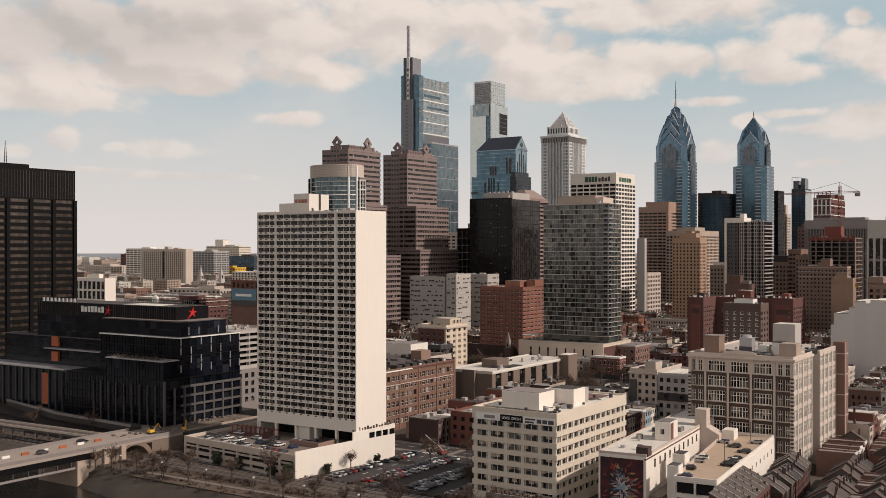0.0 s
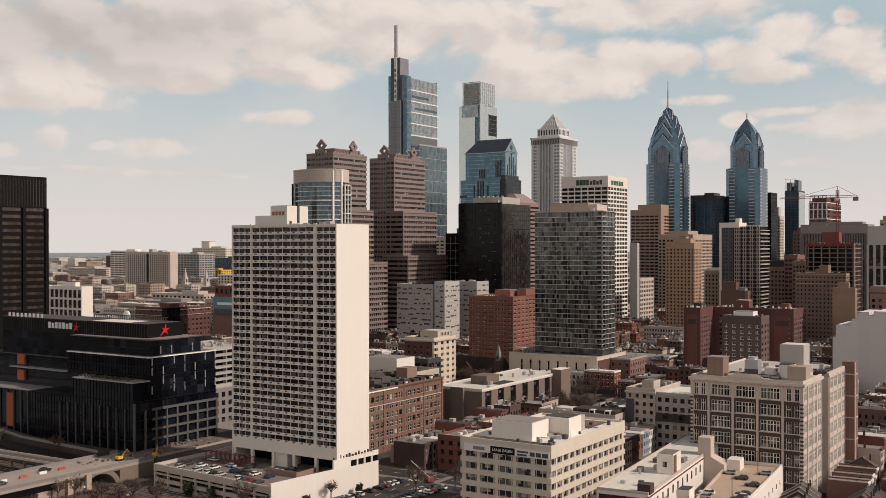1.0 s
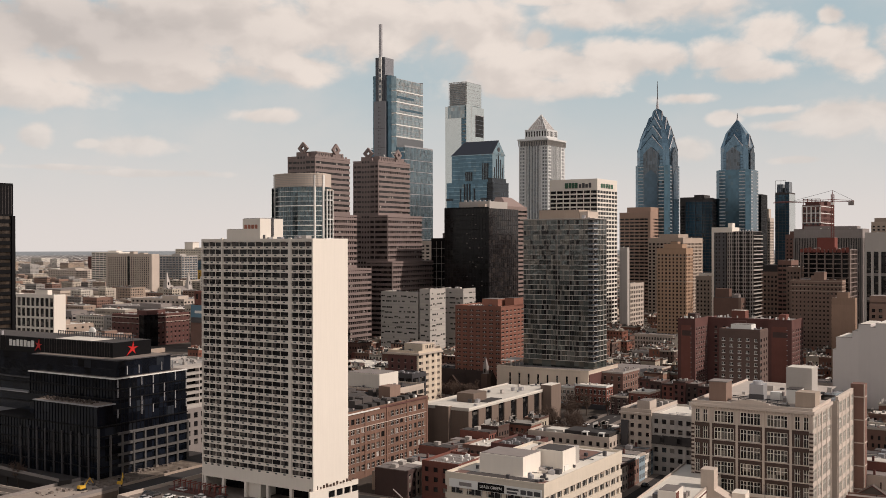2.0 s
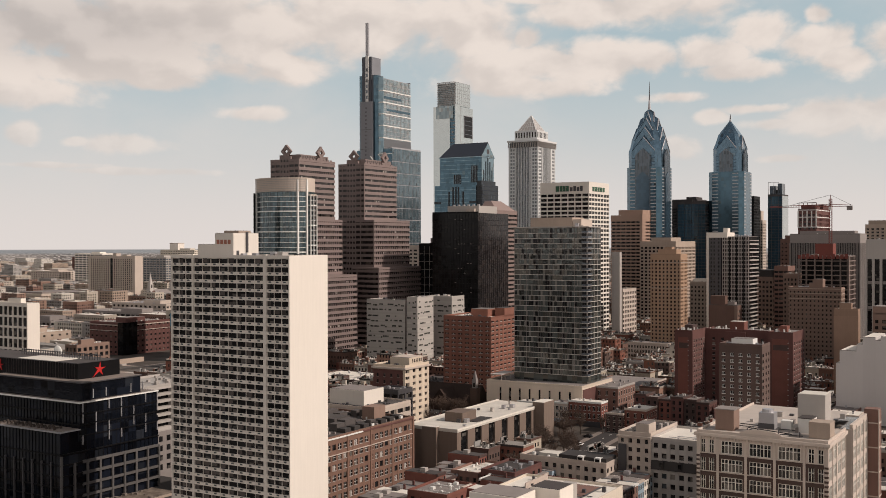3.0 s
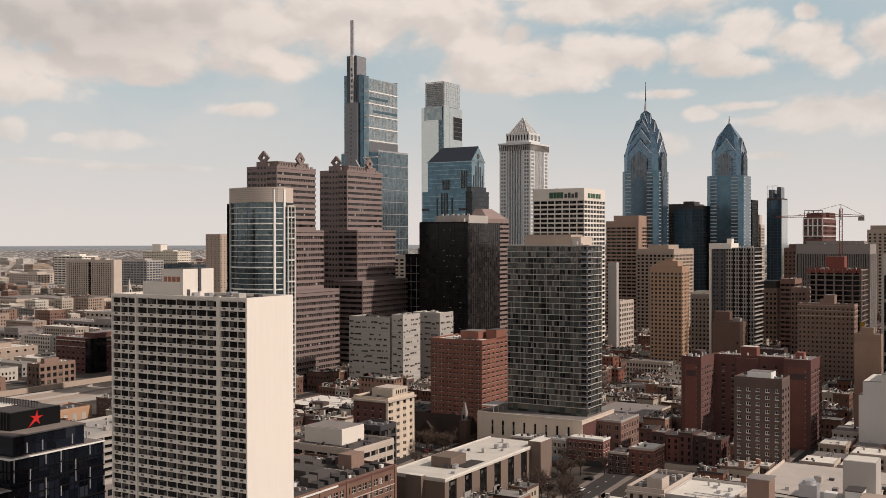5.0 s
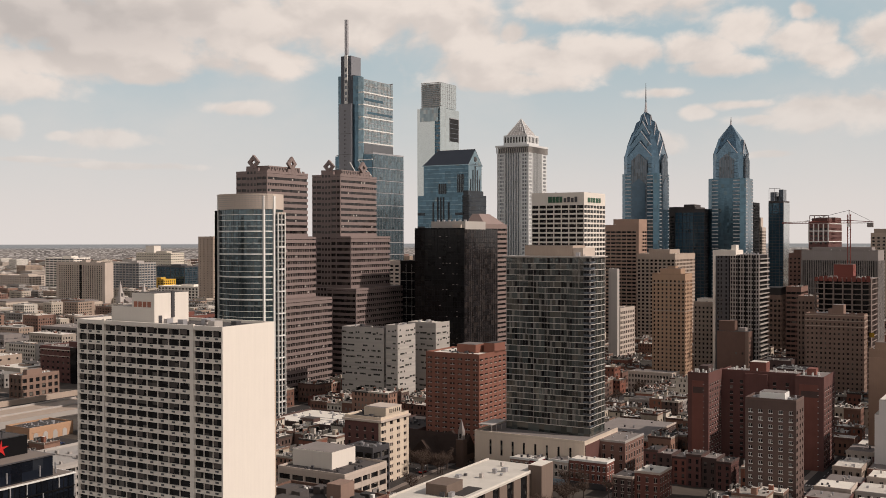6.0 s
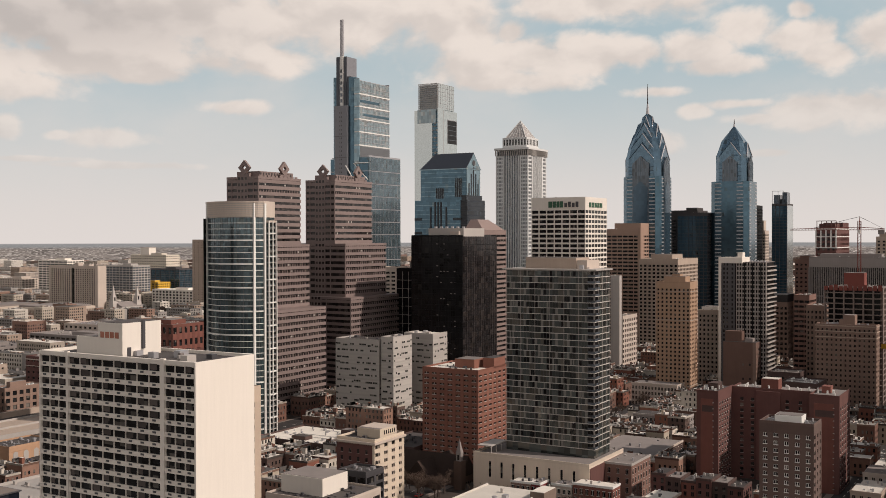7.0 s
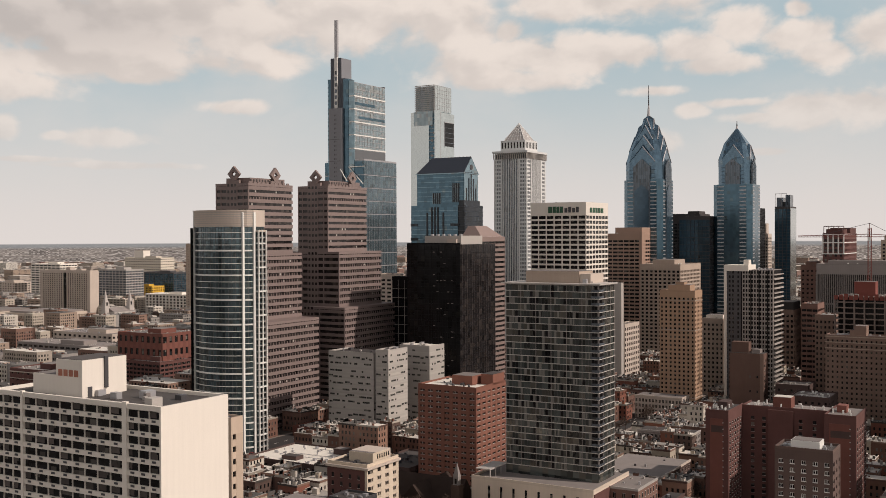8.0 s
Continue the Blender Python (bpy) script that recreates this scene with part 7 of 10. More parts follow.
def gabled_tower():
    X, Y = -525.9, 928.0
    e = thing("gabled_glass_tower", "blue glass office tower with a steep dark gabled roof", "office tower", X, Y)
    FOOT.append((-580, -515, 920, 970))
    DK = glass("navy_glass", (0.012, 0.017, 0.024), share=0.12, blind=(0.03, 0.042, 0.055), spec=0.35, cell=(2.6, 2.6, 4.0))
    box("shaft", e, BLUEG, -45.5, 0, 0, 25, 0, 181)
    box("base_block", e, BLUEG, -50, -4, -2.5, 32, 0, 153.5)
    box("dark_corner", e, DK, -4, 2.0, -2.0, 30, 0, 153.5, "near-black glazed corner of the base")
    box("dark_corner", e, DK, -4, 0.8, -1.0, 27, 153.5, 157.5)
    joined("corner_banding", e, mat("navy_ledge", (0.03, 0.04, 0.052), 0.4, var=0.1), [(-4.2, 2.15, -2.7, 30.1, 60 + i * 4.0, 60.45 + i * 4.0) for i in range(24)], kind="stuff")
    vs = [(-46, -0.6, 180.5), (0.5, -0.6, 180.5), (0.5, 25.6, 180.5), (-46, 25.6, 180.5), (-38, 12.5, 194.6), (0.5, 12.5, 194.6)]
    roof = mesh("roof", e, mat("dark_slate_roof", (0.035, 0.045, 0.062), 0.4, var=0.1), vs, [(0, 1, 5, 4), (2, 3, 4, 5), (3, 0, 4), (1, 2, 5), (0, 3, 2, 1)], "steep dark metal roof")
    under(roof, joined("roof_seams", e, GREYC, [(-36 + k * 3.6, -35.85 + k * 3.6, 12.0, 13.0, 194.4, 194.9) for k in range(11)], kind="stuff"),
          joined("ridge_letters", e, PALEG, [(-14 + k * 1.9, -12.8 + k * 1.9, 11.9, 12.1, 192.4, 193.8) for k in range(7)], kind="stuff"))
    mesh("gable", e, TEALG, [(0.6, 0.4, 181), (0.6, 24.6, 181), (0.6, 12.5, 193.6)], [(0, 1, 2)], "glass gable")
    tube("gable_disc", e, DARKM, (0.55, 12.5, 185.5), (0.8, 12.5, 185.5), 2.4, 2.4, 16, "dark round ornament in the gable")
    # paler than the shaft's glass: the sun on this side is in its colour
    box("gable_side", e, TEALG, -0.2, 0.4, 0.6, 24.4, 153.5, 181, "south end wall in paler glass for the sun on it")
    joined("floor_lining", e, TEALG, [(-45.55, 0.45, -0.06, 25.1, 157 + i * 4.0, 157.28 + i * 4.0) for i in range(6)], kind="stuff")
    joined("floor_lining", e, TEALG, [(-50.06, -4.1, -2.56, 30, 5 + i * 4.0, 5.3 + i * 4.0) for i in range(37)], kind="stuff")
    joined("eave", e, TEALG, [(-46.3, 0.7, -0.9, -0.2, 179.8, 180.6), (0.2, 0.8, -0.2, 25.8, 179.8, 180.6)], kind="stuff")
    for u, a, b in ((-33.8, 118, 147.5), (-29.2, 118, 152), (-26.2, 118, 152), (-23.3, 118, 152), (-18, 118, 147.5)):
        box("dark_slot", e, DK, u - 0.75, u + 0.75, -2.9, -2.4, a, b, "tall dark window slot")
    box("dark_window", e, DK, -30, -22, -0.3, 0.1, 155, 164)
    box("dark_window", e, DK, -10.8, -4, -0.3, 0.1, 156, 172)
    joined("window_barring", e, TEALG, [(-30 + k * 2, -29.8 + k * 2, -0.36, -0.28, 155, 164) for k in range(5)] + [(-10.8 + k * 1.7, -10.6 + k * 1.7, -0.36, -0.28, 156, 172) for k in range(5)], kind="stuff")
    for u, b in ((4.5, 168), (8.5, 176), (12.5, 182), (16.5, 176), (20.5, 168)):
        box("dark_slot", e, DK, 0.1, 0.7, u - 0.75, u + 0.75, 118, b, "tall dark window slot")
    for z in (112, 124, 136):
        box("side_slot", e, DK, -50.3, -43, -2.8, -2.4, z, z + 2.2)
        box("side_slot", e, DK, -11, -3, -2.9, -2.4, z, z + 2.2)


gabled_tower()


def pyramid_tower():
    X, Y, wx, wy, h = -554.3, 1106.0, 36.5, 44.0, 212.5
    e = thing("pyramid_tower", "pale stone skyscraper with close vertical ribs and a lattice pyramid roof", "skyscraper", X, Y)
    FOOT.append((X - wx, X, Y, Y + wy))
    ST = mat("pale_tower_stone", (0.64, 0.645, 0.64), 0.7, var=0.08)
    box("glazing", e, GREYG, -wx + 0.5, -0.5, 0.5, wy - 0.5, 0, h - 3)
    for k in range(19):
        u = -wx + 0.6 + k * (wx - 1.2) / 18
        wide = k in (0, 4, 14, 18)
        w = 0.9 if wide else 0.34
        box("rib", e, ST, u - w, u + w, -0.15 if 4 <= k <= 14 else 0.2, 0.8, 0, h - 8)
        y = 0.6 + k * (wy - 1.2) / 18
        box("rib", e, ST, -0.8, 0.15 if 4 <= k <= 14 else -0.2, y - w, y + w, 0, h - 8)
    for q in ((-wx + 0.3, -wx + 8, 0.25, 1), (-8, -0.3, 0.25, 1), (-1, -0.25, 1, 9), (-1, -0.25, wy - 9, wy - 1)):
        joined("floor_banding", e, ST, [(*q, 4 + i * 3.9, 5.5 + i * 3.9) for i in range(52)], kind="stuff")
    box("cornice", e, ST, -wx - 1.4, 1.4, -1.4, wy + 1.4, h - 2, h, "projecting stone cornice")
    joined("cornice_bracketing", e, PALEG, [(-wx + k * wx / 17 - 0.4, -wx + k * wx / 17 + 0.4, -1.2, 0, h - 8, h - 2) for k in range(18)]
           + [(0, 1.2, k * wy / 17 - 0.4, k * wy / 17 + 0.4, h - 8, h - 2) for k in range(18)], kind="stuff")
    cx, cy, s = -wx / 2 + 0.5, wy / 2 - 3, 13.8
    box("setback", e, ST, cx - s, cx + s, cy - s, cy + s, h, h + 11)
    for k in range(8):
        u = -s + 2 + k * (2 * s - 4) / 7
        box("setback_window", e, WIN_D, cx + u - 0.8, cx + u + 0.8, cy - s - 0.06, cy - s + 0.1, h + 3, h + 9)
        box("setback_window", e, WIN_D, cx + s - 0.1, cx + s + 0.06, cy + u - 0.8, cy + u + 0.8, h + 3, h + 9)
    s2 = 11.5
    apex = (cx, cy, h + 29.5)
    zb = h + 11.0
    cor = [(cx - s2, cy - s2, zb), (cx + s2, cy - s2, zb), (cx + s2, cy + s2, zb), (cx - s2, cy + s2, zb)]
    mesh("pyramid", e, mat("pyramid_panel", (0.36, 0.35, 0.335), 0.6, var=0.1), cor + [apex], [(0, 1, 4), (1, 2, 4), (2, 3, 4), (3, 0, 4), (3, 2, 1, 0)], "pale lattice pyramid")
    for i in range(4):
        a, b = Vector(cor[i]), Vector(cor[(i + 1) % 4])
        tube("pyramid_edge", e, ST, a, apex, 0.45, 0.3, 6)
        for t in (0.16, 0.33, 0.5, 0.67, 0.84):
            pm = a.lerp(b, t)
            hh = 1 - abs(2 * t - 1)
            if i in (0, 1):
                tube("lattice_bar", e, ST, pm, pm.lerp(Vector(apex), 1.0), 0.22, 0.15, 5)
        for t in (0.25, 0.5, 0.75):
            if i in (0, 1):
                tube("lattice_bar", e, ST, a.lerp(Vector(apex), t), b.lerp(Vector(apex), t), 0.22, 0.22, 5)


pyramid_tower()


# ---- two chevron-crowned glass towers ----
def chevron_tower(cx, cy, half, h_shaft, levels, bay, tip, low=None, label="", peak=0.0):
    """An eight-sided shaft; above it shrinking tiers, each closed by a gable on every face that leans back to the next tier."""
    e = thing("chevron_tower", label, "skyscraper", cx, cy, group="chevron towers")
    FOOT.append((cx - half - 4, cx + half + 4, cy - half - 4, cy + half + 4))

    def ring(r, k, z):
        c = r * k
        return [(-r, -c, z), (-c, -r, z), (c, -r, z), (r, -c, z), (r, c, z), (c, r, z), (-c, r, z), (-r, c, z)]
    prism("shaft", e, CHEVG, [(x, y) for x, y, z in ring(half, 0.72, 0)], 0, h_shaft)
    joined("floor_lining", e, CHEVL, [(-half * 0.72, half * 0.72, -half - 0.1, -half + 0.2, 4 + i * 4, 4.9 + i * 4) for i in range(int(h_shaft / 4) - 1)]
           + [(half - 0.2, half + 0.1, -half * 0.72, half * 0.72, 4 + i * 4, 4.9 + i * 4) for i in range(int(h_shaft / 4) - 1)], kind="stuff")
    if low:
        lw, lz = low
        prism("lower_shaft", e, BLUEG, [(x, y) for x, y, z in ring(lw, 0.75, 0)], 0, lz)
        bl = []
        for i in range(int(lz / 4)):
            z = 3 + i * 4
            for a, b in ((-lw * 0.74, -lw * 0.40), (lw * 0.40, lw * 0.74)):
                bl += [(a, b, -lw - 0.08, -lw + 0.2, z, z + 1.1), (lw - 0.2, lw + 0.1, a, b, z, z + 1.1)]
        joined("floor_lining", e, STEEL, bl, kind="stuff")
    bw, bz = bay
    ribs = []
    for face in ("w", "s"):
        for m, w, z1, out in ((GREYG, bw, bz, 2.2), (CHEVL, bw * 0.84, bz - 27, 2.7)):
            n = 5
            prof = [(-w, 0), (w, 0), (w, z1 - w * 0.9), (0, z1), (-w, z1 - w * 0.9)]
            vs = [((u, -half - s, z) if face == "w" else (half + s, u, z)) for s in (0.6, out) for u, z in prof]
            mesh("bay", e, m, vs, [tuple(range(n)), tuple(range(n, 2 * n))] + [(i, (i + 1) % n, n + (i + 1) % n, n + i) for i in range(n)], "grey glass centre bay")
        for k in range(9):
            u = -bw * 0.9 + k * bw * 0.225
            zt = bz - abs(u) * 0.9 - 1
            ribs.append((u - 0.14, u + 0.14, -half - 2.35, -half - 2.1, 0, zt) if face == "w" else (half + 2.1, half + 2.35, u - 0.14, u + 0.14, 0, zt))
    joined("bay_ribbing", e, BLUEG, ribs, kind="stuff")
    # the crown: a steep taper with a shallow gable on every face of each tier, leaning back into the next one
    rings = [ring(half, 0.72, h_shaft)]
    for r, eave, apex in levels:
        rings.append(ring(r, 0.70, eave))
    r, eave, apex = levels[-1]
    rings.append(ring(r * 0.72, 0.7, eave + (apex + peak - eave) * 0.5))
    rings.append(ring(0.7, 0.7, apex + peak))
    vs = [p for q in rings for p in q]
    fs = [(i + 8 * j, (i + 1) % 8 + 8 * j, (i + 1) % 8 + 8 * j + 8, i + 8 * j + 8) for j in range(len(rings) - 1) for i in range(8)] + [tuple(range(8 * len(rings) - 8, 8 * len(rings)))]
    mesh("crown_taper", e, CHEVG, vs, fs, "tapering glass crown")
    inner = [q[0] for q in levels[1:]] + [levels[-1][0] * (0.35 if peak < 12 else 0.62)]
    for (r, eave, apex), r2 in zip(levels, inner):
        w = r * 0.71
        back = r - (r - r2) * 0.4
        for ang in range(4):
            ca, sa = math.cos(ang * math.pi / 2), math.sin(ang * math.pi / 2)
            pts = [(-w, -r - 0.4, eave - 8), (w, -r - 0.4, eave - 8), (w, -r - 0.4, eave), (0, -back - 0.9, apex), (-w, -r - 0.4, eave), (0, -r2 + 0.6, apex + 3.0), (-w * 0.8, -r2 + 0.2, eave + 5), (w * 0.8, -r2 + 0.2, eave + 5)]
            vs = [(x * ca - y * sa, x * sa + y * ca, z) for x, y, z in pts]
            mesh("crown_gable", e, CHEVG, vs, [(0, 1, 2, 3, 4), (2, 7, 5, 3), (4, 3, 5, 6)], "glass gable of the crown")
            if ang in (0, 1):
                for s in (2, 4):
                    # sun and shade in the colour: bright steel on sunny edges, dark glass elsewhere
                    sunny = s == (2 if ang == 0 else 4) or ang == 1
                    tube("chevron_edge", e, STEEL if sunny else CHEVL, vs[s], vs[3], 0.55 if sunny else 0.35, 0.55 if sunny else 0.35, 6, "chevron edge in bright steel for the sun on it" if sunny else "")
    top = levels[-1][2] + peak
    tube("mast_base", e, STEEL, (0, 0, top - 6), (0, 0, top + (tip - top) * 0.3), 2.4, 0.8, 8)
    tube("mast", e, DARKM, (0, 0, top), (0, 0, tip), 0.9, 0.25, 8, "thin dark spire")
    return e


chevron_tower(-478.5, 1247.5, 20.0, 200, [(19.8, 205, 221), (17.2, 217, 233), (12.6, 229, 244), (6.6, 240, 252)], (9.2, 208), 288, low=(21.4, 186),
              label="blue glass skyscraper with stacked chevron gables and a thin spire", peak=5)
chevron_tower(-403.5, 1319.0, 16.8, 206, [(16.6, 210, 225)], (8.0, 210), 252, low=(21.0, 182),
              label="blue glass skyscraper with a single chevron gable and a glass peak", peak=19)


# ---- church, low blocks and the tan block behind the white tower ----
def stone_church():
    e = thing("stone_church", "dark stone church with a steep slate roof and small spire", "church", -322, 556)
    FOOT.append((-372, -318, 552, 596))
    ST = mat("dark_church_stone", (0.095, 0.062, 0.047), 0.9, var=0.3)
    RF = mat("brown_church_slate", (0.05, 0.036, 0.03), 0.95, var=0.35, scale=0.8, spec=0.15)
    box("nave", e, ST, -44, -2, 8, 22, 0, 11)
    mesh("roof", e, RF, [(-44.5, 7.5, 11), (-1.5, 7.5, 11), (-1.5, 22.5, 11), (-44.5, 22.5, 11), (-44.5, 15, 20), (-1.5, 15, 20)], [(0, 1, 5, 4), (2, 3, 4, 5), (1, 2, 5), (3, 0, 4), (3, 2, 1, 0)], "steep dark slate roof")
    box("transept", e, ST, -26, -14, 0, 30, 0, 11)
    mesh("roof", e, RF, [(-26.5, -0.5, 11), (-13.5, -0.5, 11), (-13.5, 30.5, 11), (-26.5, 30.5, 11), (-20, -0.5, 18.5), (-20, 30.5, 18.5)], [(0, 4, 5, 3), (1, 2, 5, 4), (0, 1, 4), (2, 3, 5), (3, 2, 1, 0)])
    box("steeple", e, ST, -2, 2, 2, 6, 0, 20, "pale stone belfry")
    box("belfry", e, GREYC, -1.2, 1.2, 2.8, 5.2, 20, 23.5)
    box("belfry_opening", e, BLACKGS, -0.5, 0.5, 2.7, 2.9, 20.6, 22.8)
    mesh("spire", e, GREYC, [(-1.3, 2.7, 23.5), (1.3, 2.7, 23.5), (1.3, 5.3, 23.5), (-1.3, 5.3, 23.5), (0, 4, 30)], [(0, 1, 4), (1, 2, 4), (2, 3, 4), (3, 0, 4)])
    for k in range(6):
        box("window", e, WIN_D, -2.05, -1.95, 9.5 + k * 2, 10.4 + k * 2, 3, 8)


stone_church()
tower("white_roof_block", "low brick block with a broad white roof", -408, 574, 46, 40, 15.5, 4, 9, 7, BRICK3, WIN, sp=0.5, pf=0.5, d=0.3, base=1.5, top=1.4, category="shop building", roof=ROOFW, out=0.0,
      pent=((0.1, 0.25, 0.7, 0.85, 3), (0.4, 0.6, 0.15, 0.3, 2)))
tower("red_low_block", "low red brick block with white roof units", -459, 668, 40, 24, 12, 3, 8, 5, BRICK, WIN, sp=0.7, pf=0.7, d=0.3, base=1, top=1.4, category="shop building", roof=ROOFW, out=0.0)
tower("grey_low_block", "low grey block with a flat gravel roof", -372, 600, 26, 40, 13, 3, 5, 7, BRICK3, WIN, sp=0.5, pf=0.5, d=0.3, base=1, top=1.2, category="shop building", roof=ROOFD, out=0.0)
tower("tan_ribbed_block", "plain pale tan block with few windows", -305.2, 398, 18, 5, 74, 18, 4, 1, mat("pale_tan_stone", (0.50, 0.41, 0.32), 0.85, var=0.15, streak=0.1), WIN_D, sp=0.55, pf=0.6, d=0.5, base=4, top=4, category="apartment building", out=0.0, roof=ROOFG, corner=3.0)
tower("cream_annex", "cream block with paired windows behind the office block", -396, 418, 26, 26, 32, 8, 6, 5, CREAM, WIN, sp=0.5, pf=0.4, d=0.4, base=2, top=2, category="office block", roof=ROOFG)
tower("dark_annex", "grey stone block behind the office block", -371, 392, 22, 20, 20, 5, 6, 4, GREYC, WIN_D, sp=0.42, pf=0.4, d=0.4, base=1, top=1.5, category="office block", roof=ROOFG)
e_ = tower("tan_low_building", "low tan brick building with pale arched windows and a dark roof", -556, 498, 20, 29, 12.4, 1, 1, 1, mat("sunny_tan_brick", (0.42, 0.27, 0.17), 0.9, var=0.2, scale=0.6, streak=0.1), WIN, sp=0.99, pf=0.99, base=2, top=2, category="building", roof=ROOFD)
for k in range(4):
    y0 = 4 + k * 6.4
    n = 12
    arch = [(y0 - 1.5, 5.6), (y0 + 1.5, 5.6)] + [(y0 + 1.5 * math.cos(math.pi * i / n), 8.8 + 1.5 * math.sin(math.pi * i / n)) for i in range(n + 1)]
    mesh("arched_window", e_, PALEG, [(x, y, z) for x in (-0.2, 0.16) for y, z in arch], [tuple(range(len(arch))), tuple(range(len(arch), 2 * len(arch)))] + [(i, (i + 1) % len(arch), len(arch) + (i + 1) % len(arch), len(arch) + i) for i in range(len(arch))], "pale blind arched window")
bb = thing("roof_billboard", "pale blue billboard on a low roof", "billboard", -570, 600, 0)
FOOT.append((-600, -566, 598, 630))
box("building", bb, BRICK4, -28, 2, 2, 28, 0, 36)
box("frame", bb, DARKM, -26, 0, 0.6, 1.0, 36, 49)
box("panel", bb, mat("blue_billboard", (0.10, 0.22, 0.30), 0.5, var=0.1), -26, 0, 0.3, 0.6, 40, 49, "blue printed billboard panel")
box("words_bar", bb, SIGNW, -22, -5, 0.2, 0.3, 43, 45)

# ---- rows of small houses ----
HOUSE_WALLS = [BRICK, BRICK2, BRICK3, BRICK4, CREAM, WHITE, BRICK, BRICK2, BEIGE, BLUEP, GREYC]
rh = random.Random(7)


def house_kind(seed):
    """One row house, its front towards +x, standing round its own base."""
    r = random.Random(seed)
    w, dp, fl = r.uniform(5.2, 7.2), r.uniform(12, 16), r.choice((3, 3, 3, 4))
    h = fl * 3.1 + 0.9
    wall = HOUSE_WALLS[seed % len(HOUSE_WALLS)]
    e = thing("row_house", "%s row house with a flat roof" % {"red_brick": "red brick", "brown_brick": "brown brick", "dark_brown_brick": "dark brown brick",
              "pink_brown_brick": "pinkish brick", "cream_concrete": "cream rendered", "white_painted_concrete": "white painted", "beige_stone": "beige stone",
              "pale_blue_paint": "pale blue painted", "grey_concrete": "grey rendered"}[wall.name], "house", 0, 0, 0, group="row houses")
    body = box("wall", e, wall, -dp, 0, -w / 2, w / 2, 0, h)
    roof = r.choice((ROOFD, ROOFG, ROOFW, ROOFD, ROOFG))
    top = box("roof", e, roof, -dp + 0.25, -0.3, -w / 2 + 0.25, w / 2 - 0.25, h, h + 0.2)
    box("cornice", e, r.choice((CREAM, BRICK3, WHITEM, DARKM)), -0.5, 0.4, -w / 2, w / 2, h - 0.5, h + 0.35)
    n = 3 if w > 6 else 2
    for i in range(fl):
        z = 1.0 + i * 3.1
        bs = [(-0.06, 0.03, -w / 2 + w * (k + 0.5) / n - 0.5, -w / 2 + w * (k + 0.5) / n + 0.5, z, z + 1.7) for k in range(n)]
        bs += [(-dp - 0.03, -dp + 0.05, b[2], b[3], b[4], b[5]) for b in bs]
        under(body, joined("window_row", e, WIN, bs))
    if seed % 3 == 0:
        under(top, box("chimney", e, BRICK2, -dp * 0.5, -dp * 0.5 + 0.8, -w / 2, -w / 2 + 0.6, h + 0.2, h + 1.9))
    else:
        under(top, box("roof_hatch", e, r.choice((PALEG, ROOFD, STEEL)), -dp * 0.6, -dp * 0.6 + 2.2, -1, 1.1, h + 0.2, h + 1.5))
    if seed % 2 == 0:
        box("back_wing", e, wall, -dp - 4.5, -dp, -w / 2, 0.3, 0, h - 3.2)
        box("wing_roof", e, roof, -dp - 4.3, -dp - 0.1, -w / 2 + 0.15, 0.15, h - 3.2, h - 3.05)
    return e, w, dp


def free(x0, x1, y0, y1):
    return all(x1 < a - 1.5 or x0 > b + 1.5 or y1 < c - 1.5 or y0 > d + 1.5 for a, b, c, d in FOOT)


def rows_of_houses():
    kinds = [house_kind(s) for s in range(16)]
    used = set()
    sx = sorted(STREETS_X)
    sy = sorted(STREETS_Y)[1:]
    spots = []
    for i in range(len(sx) - 1):
        xa, xb = sx[i][1] + 3, sx[i + 1][0] - 3
        if xb > 0 or xa < -660:
            continue
        for j in range(len(sy) - 1):
            ya, yb = sy[j][1] + 3, sy[j + 1][0] - 3
            n = max(2, int((xb - xa) / 20))
            for k in range(n):
                front = k % 2 == 0
                x = xb - (xb - xa) * k / n
                y = ya
                while y < yb - 6:
                    s = rh.randrange(16)
                    e, w, dp = kinds[s]
                    if y + w > yb:
                        break
                    x1 = x if front else x - (xb - xa) / n + dp + 5 + 0.5
                    if free(x1 - dp - 4.5, x1, y, y + w) and x1 - dp > xa - 6:
                        spots.append((s, x if front else x - (xb - xa) / n + 1.0, y + w / 2, front))
                    y += w
    # nearest first
    spots.sort(key=lambda p: (p[1] + 60) ** 2 * 0.8 + (p[2] - 150) ** 2)
    near = [p for p in spots if p[1] < -0.10 * p[2] - 30][:58]
    for s, x, y, front in near:
        e, w, dp = kinds[s]
        m = pose(x, y, rise(y), 0, 0, 0 if front else 180)
        if s not in used:
            used.add(s)
            e.matrix_basis = m
        else:
            copy_thing(e, m)
    for s, (e, w, dp) in enumerate(kinds):
        if s not in used:
            e.matrix_basis = pose(30 + 10 * s, 700, 0)
    FOOT.extend((p[1] - 18, p[1] + 1, p[2] - 4, p[2] + 4) for p in near)


rows_of_houses()


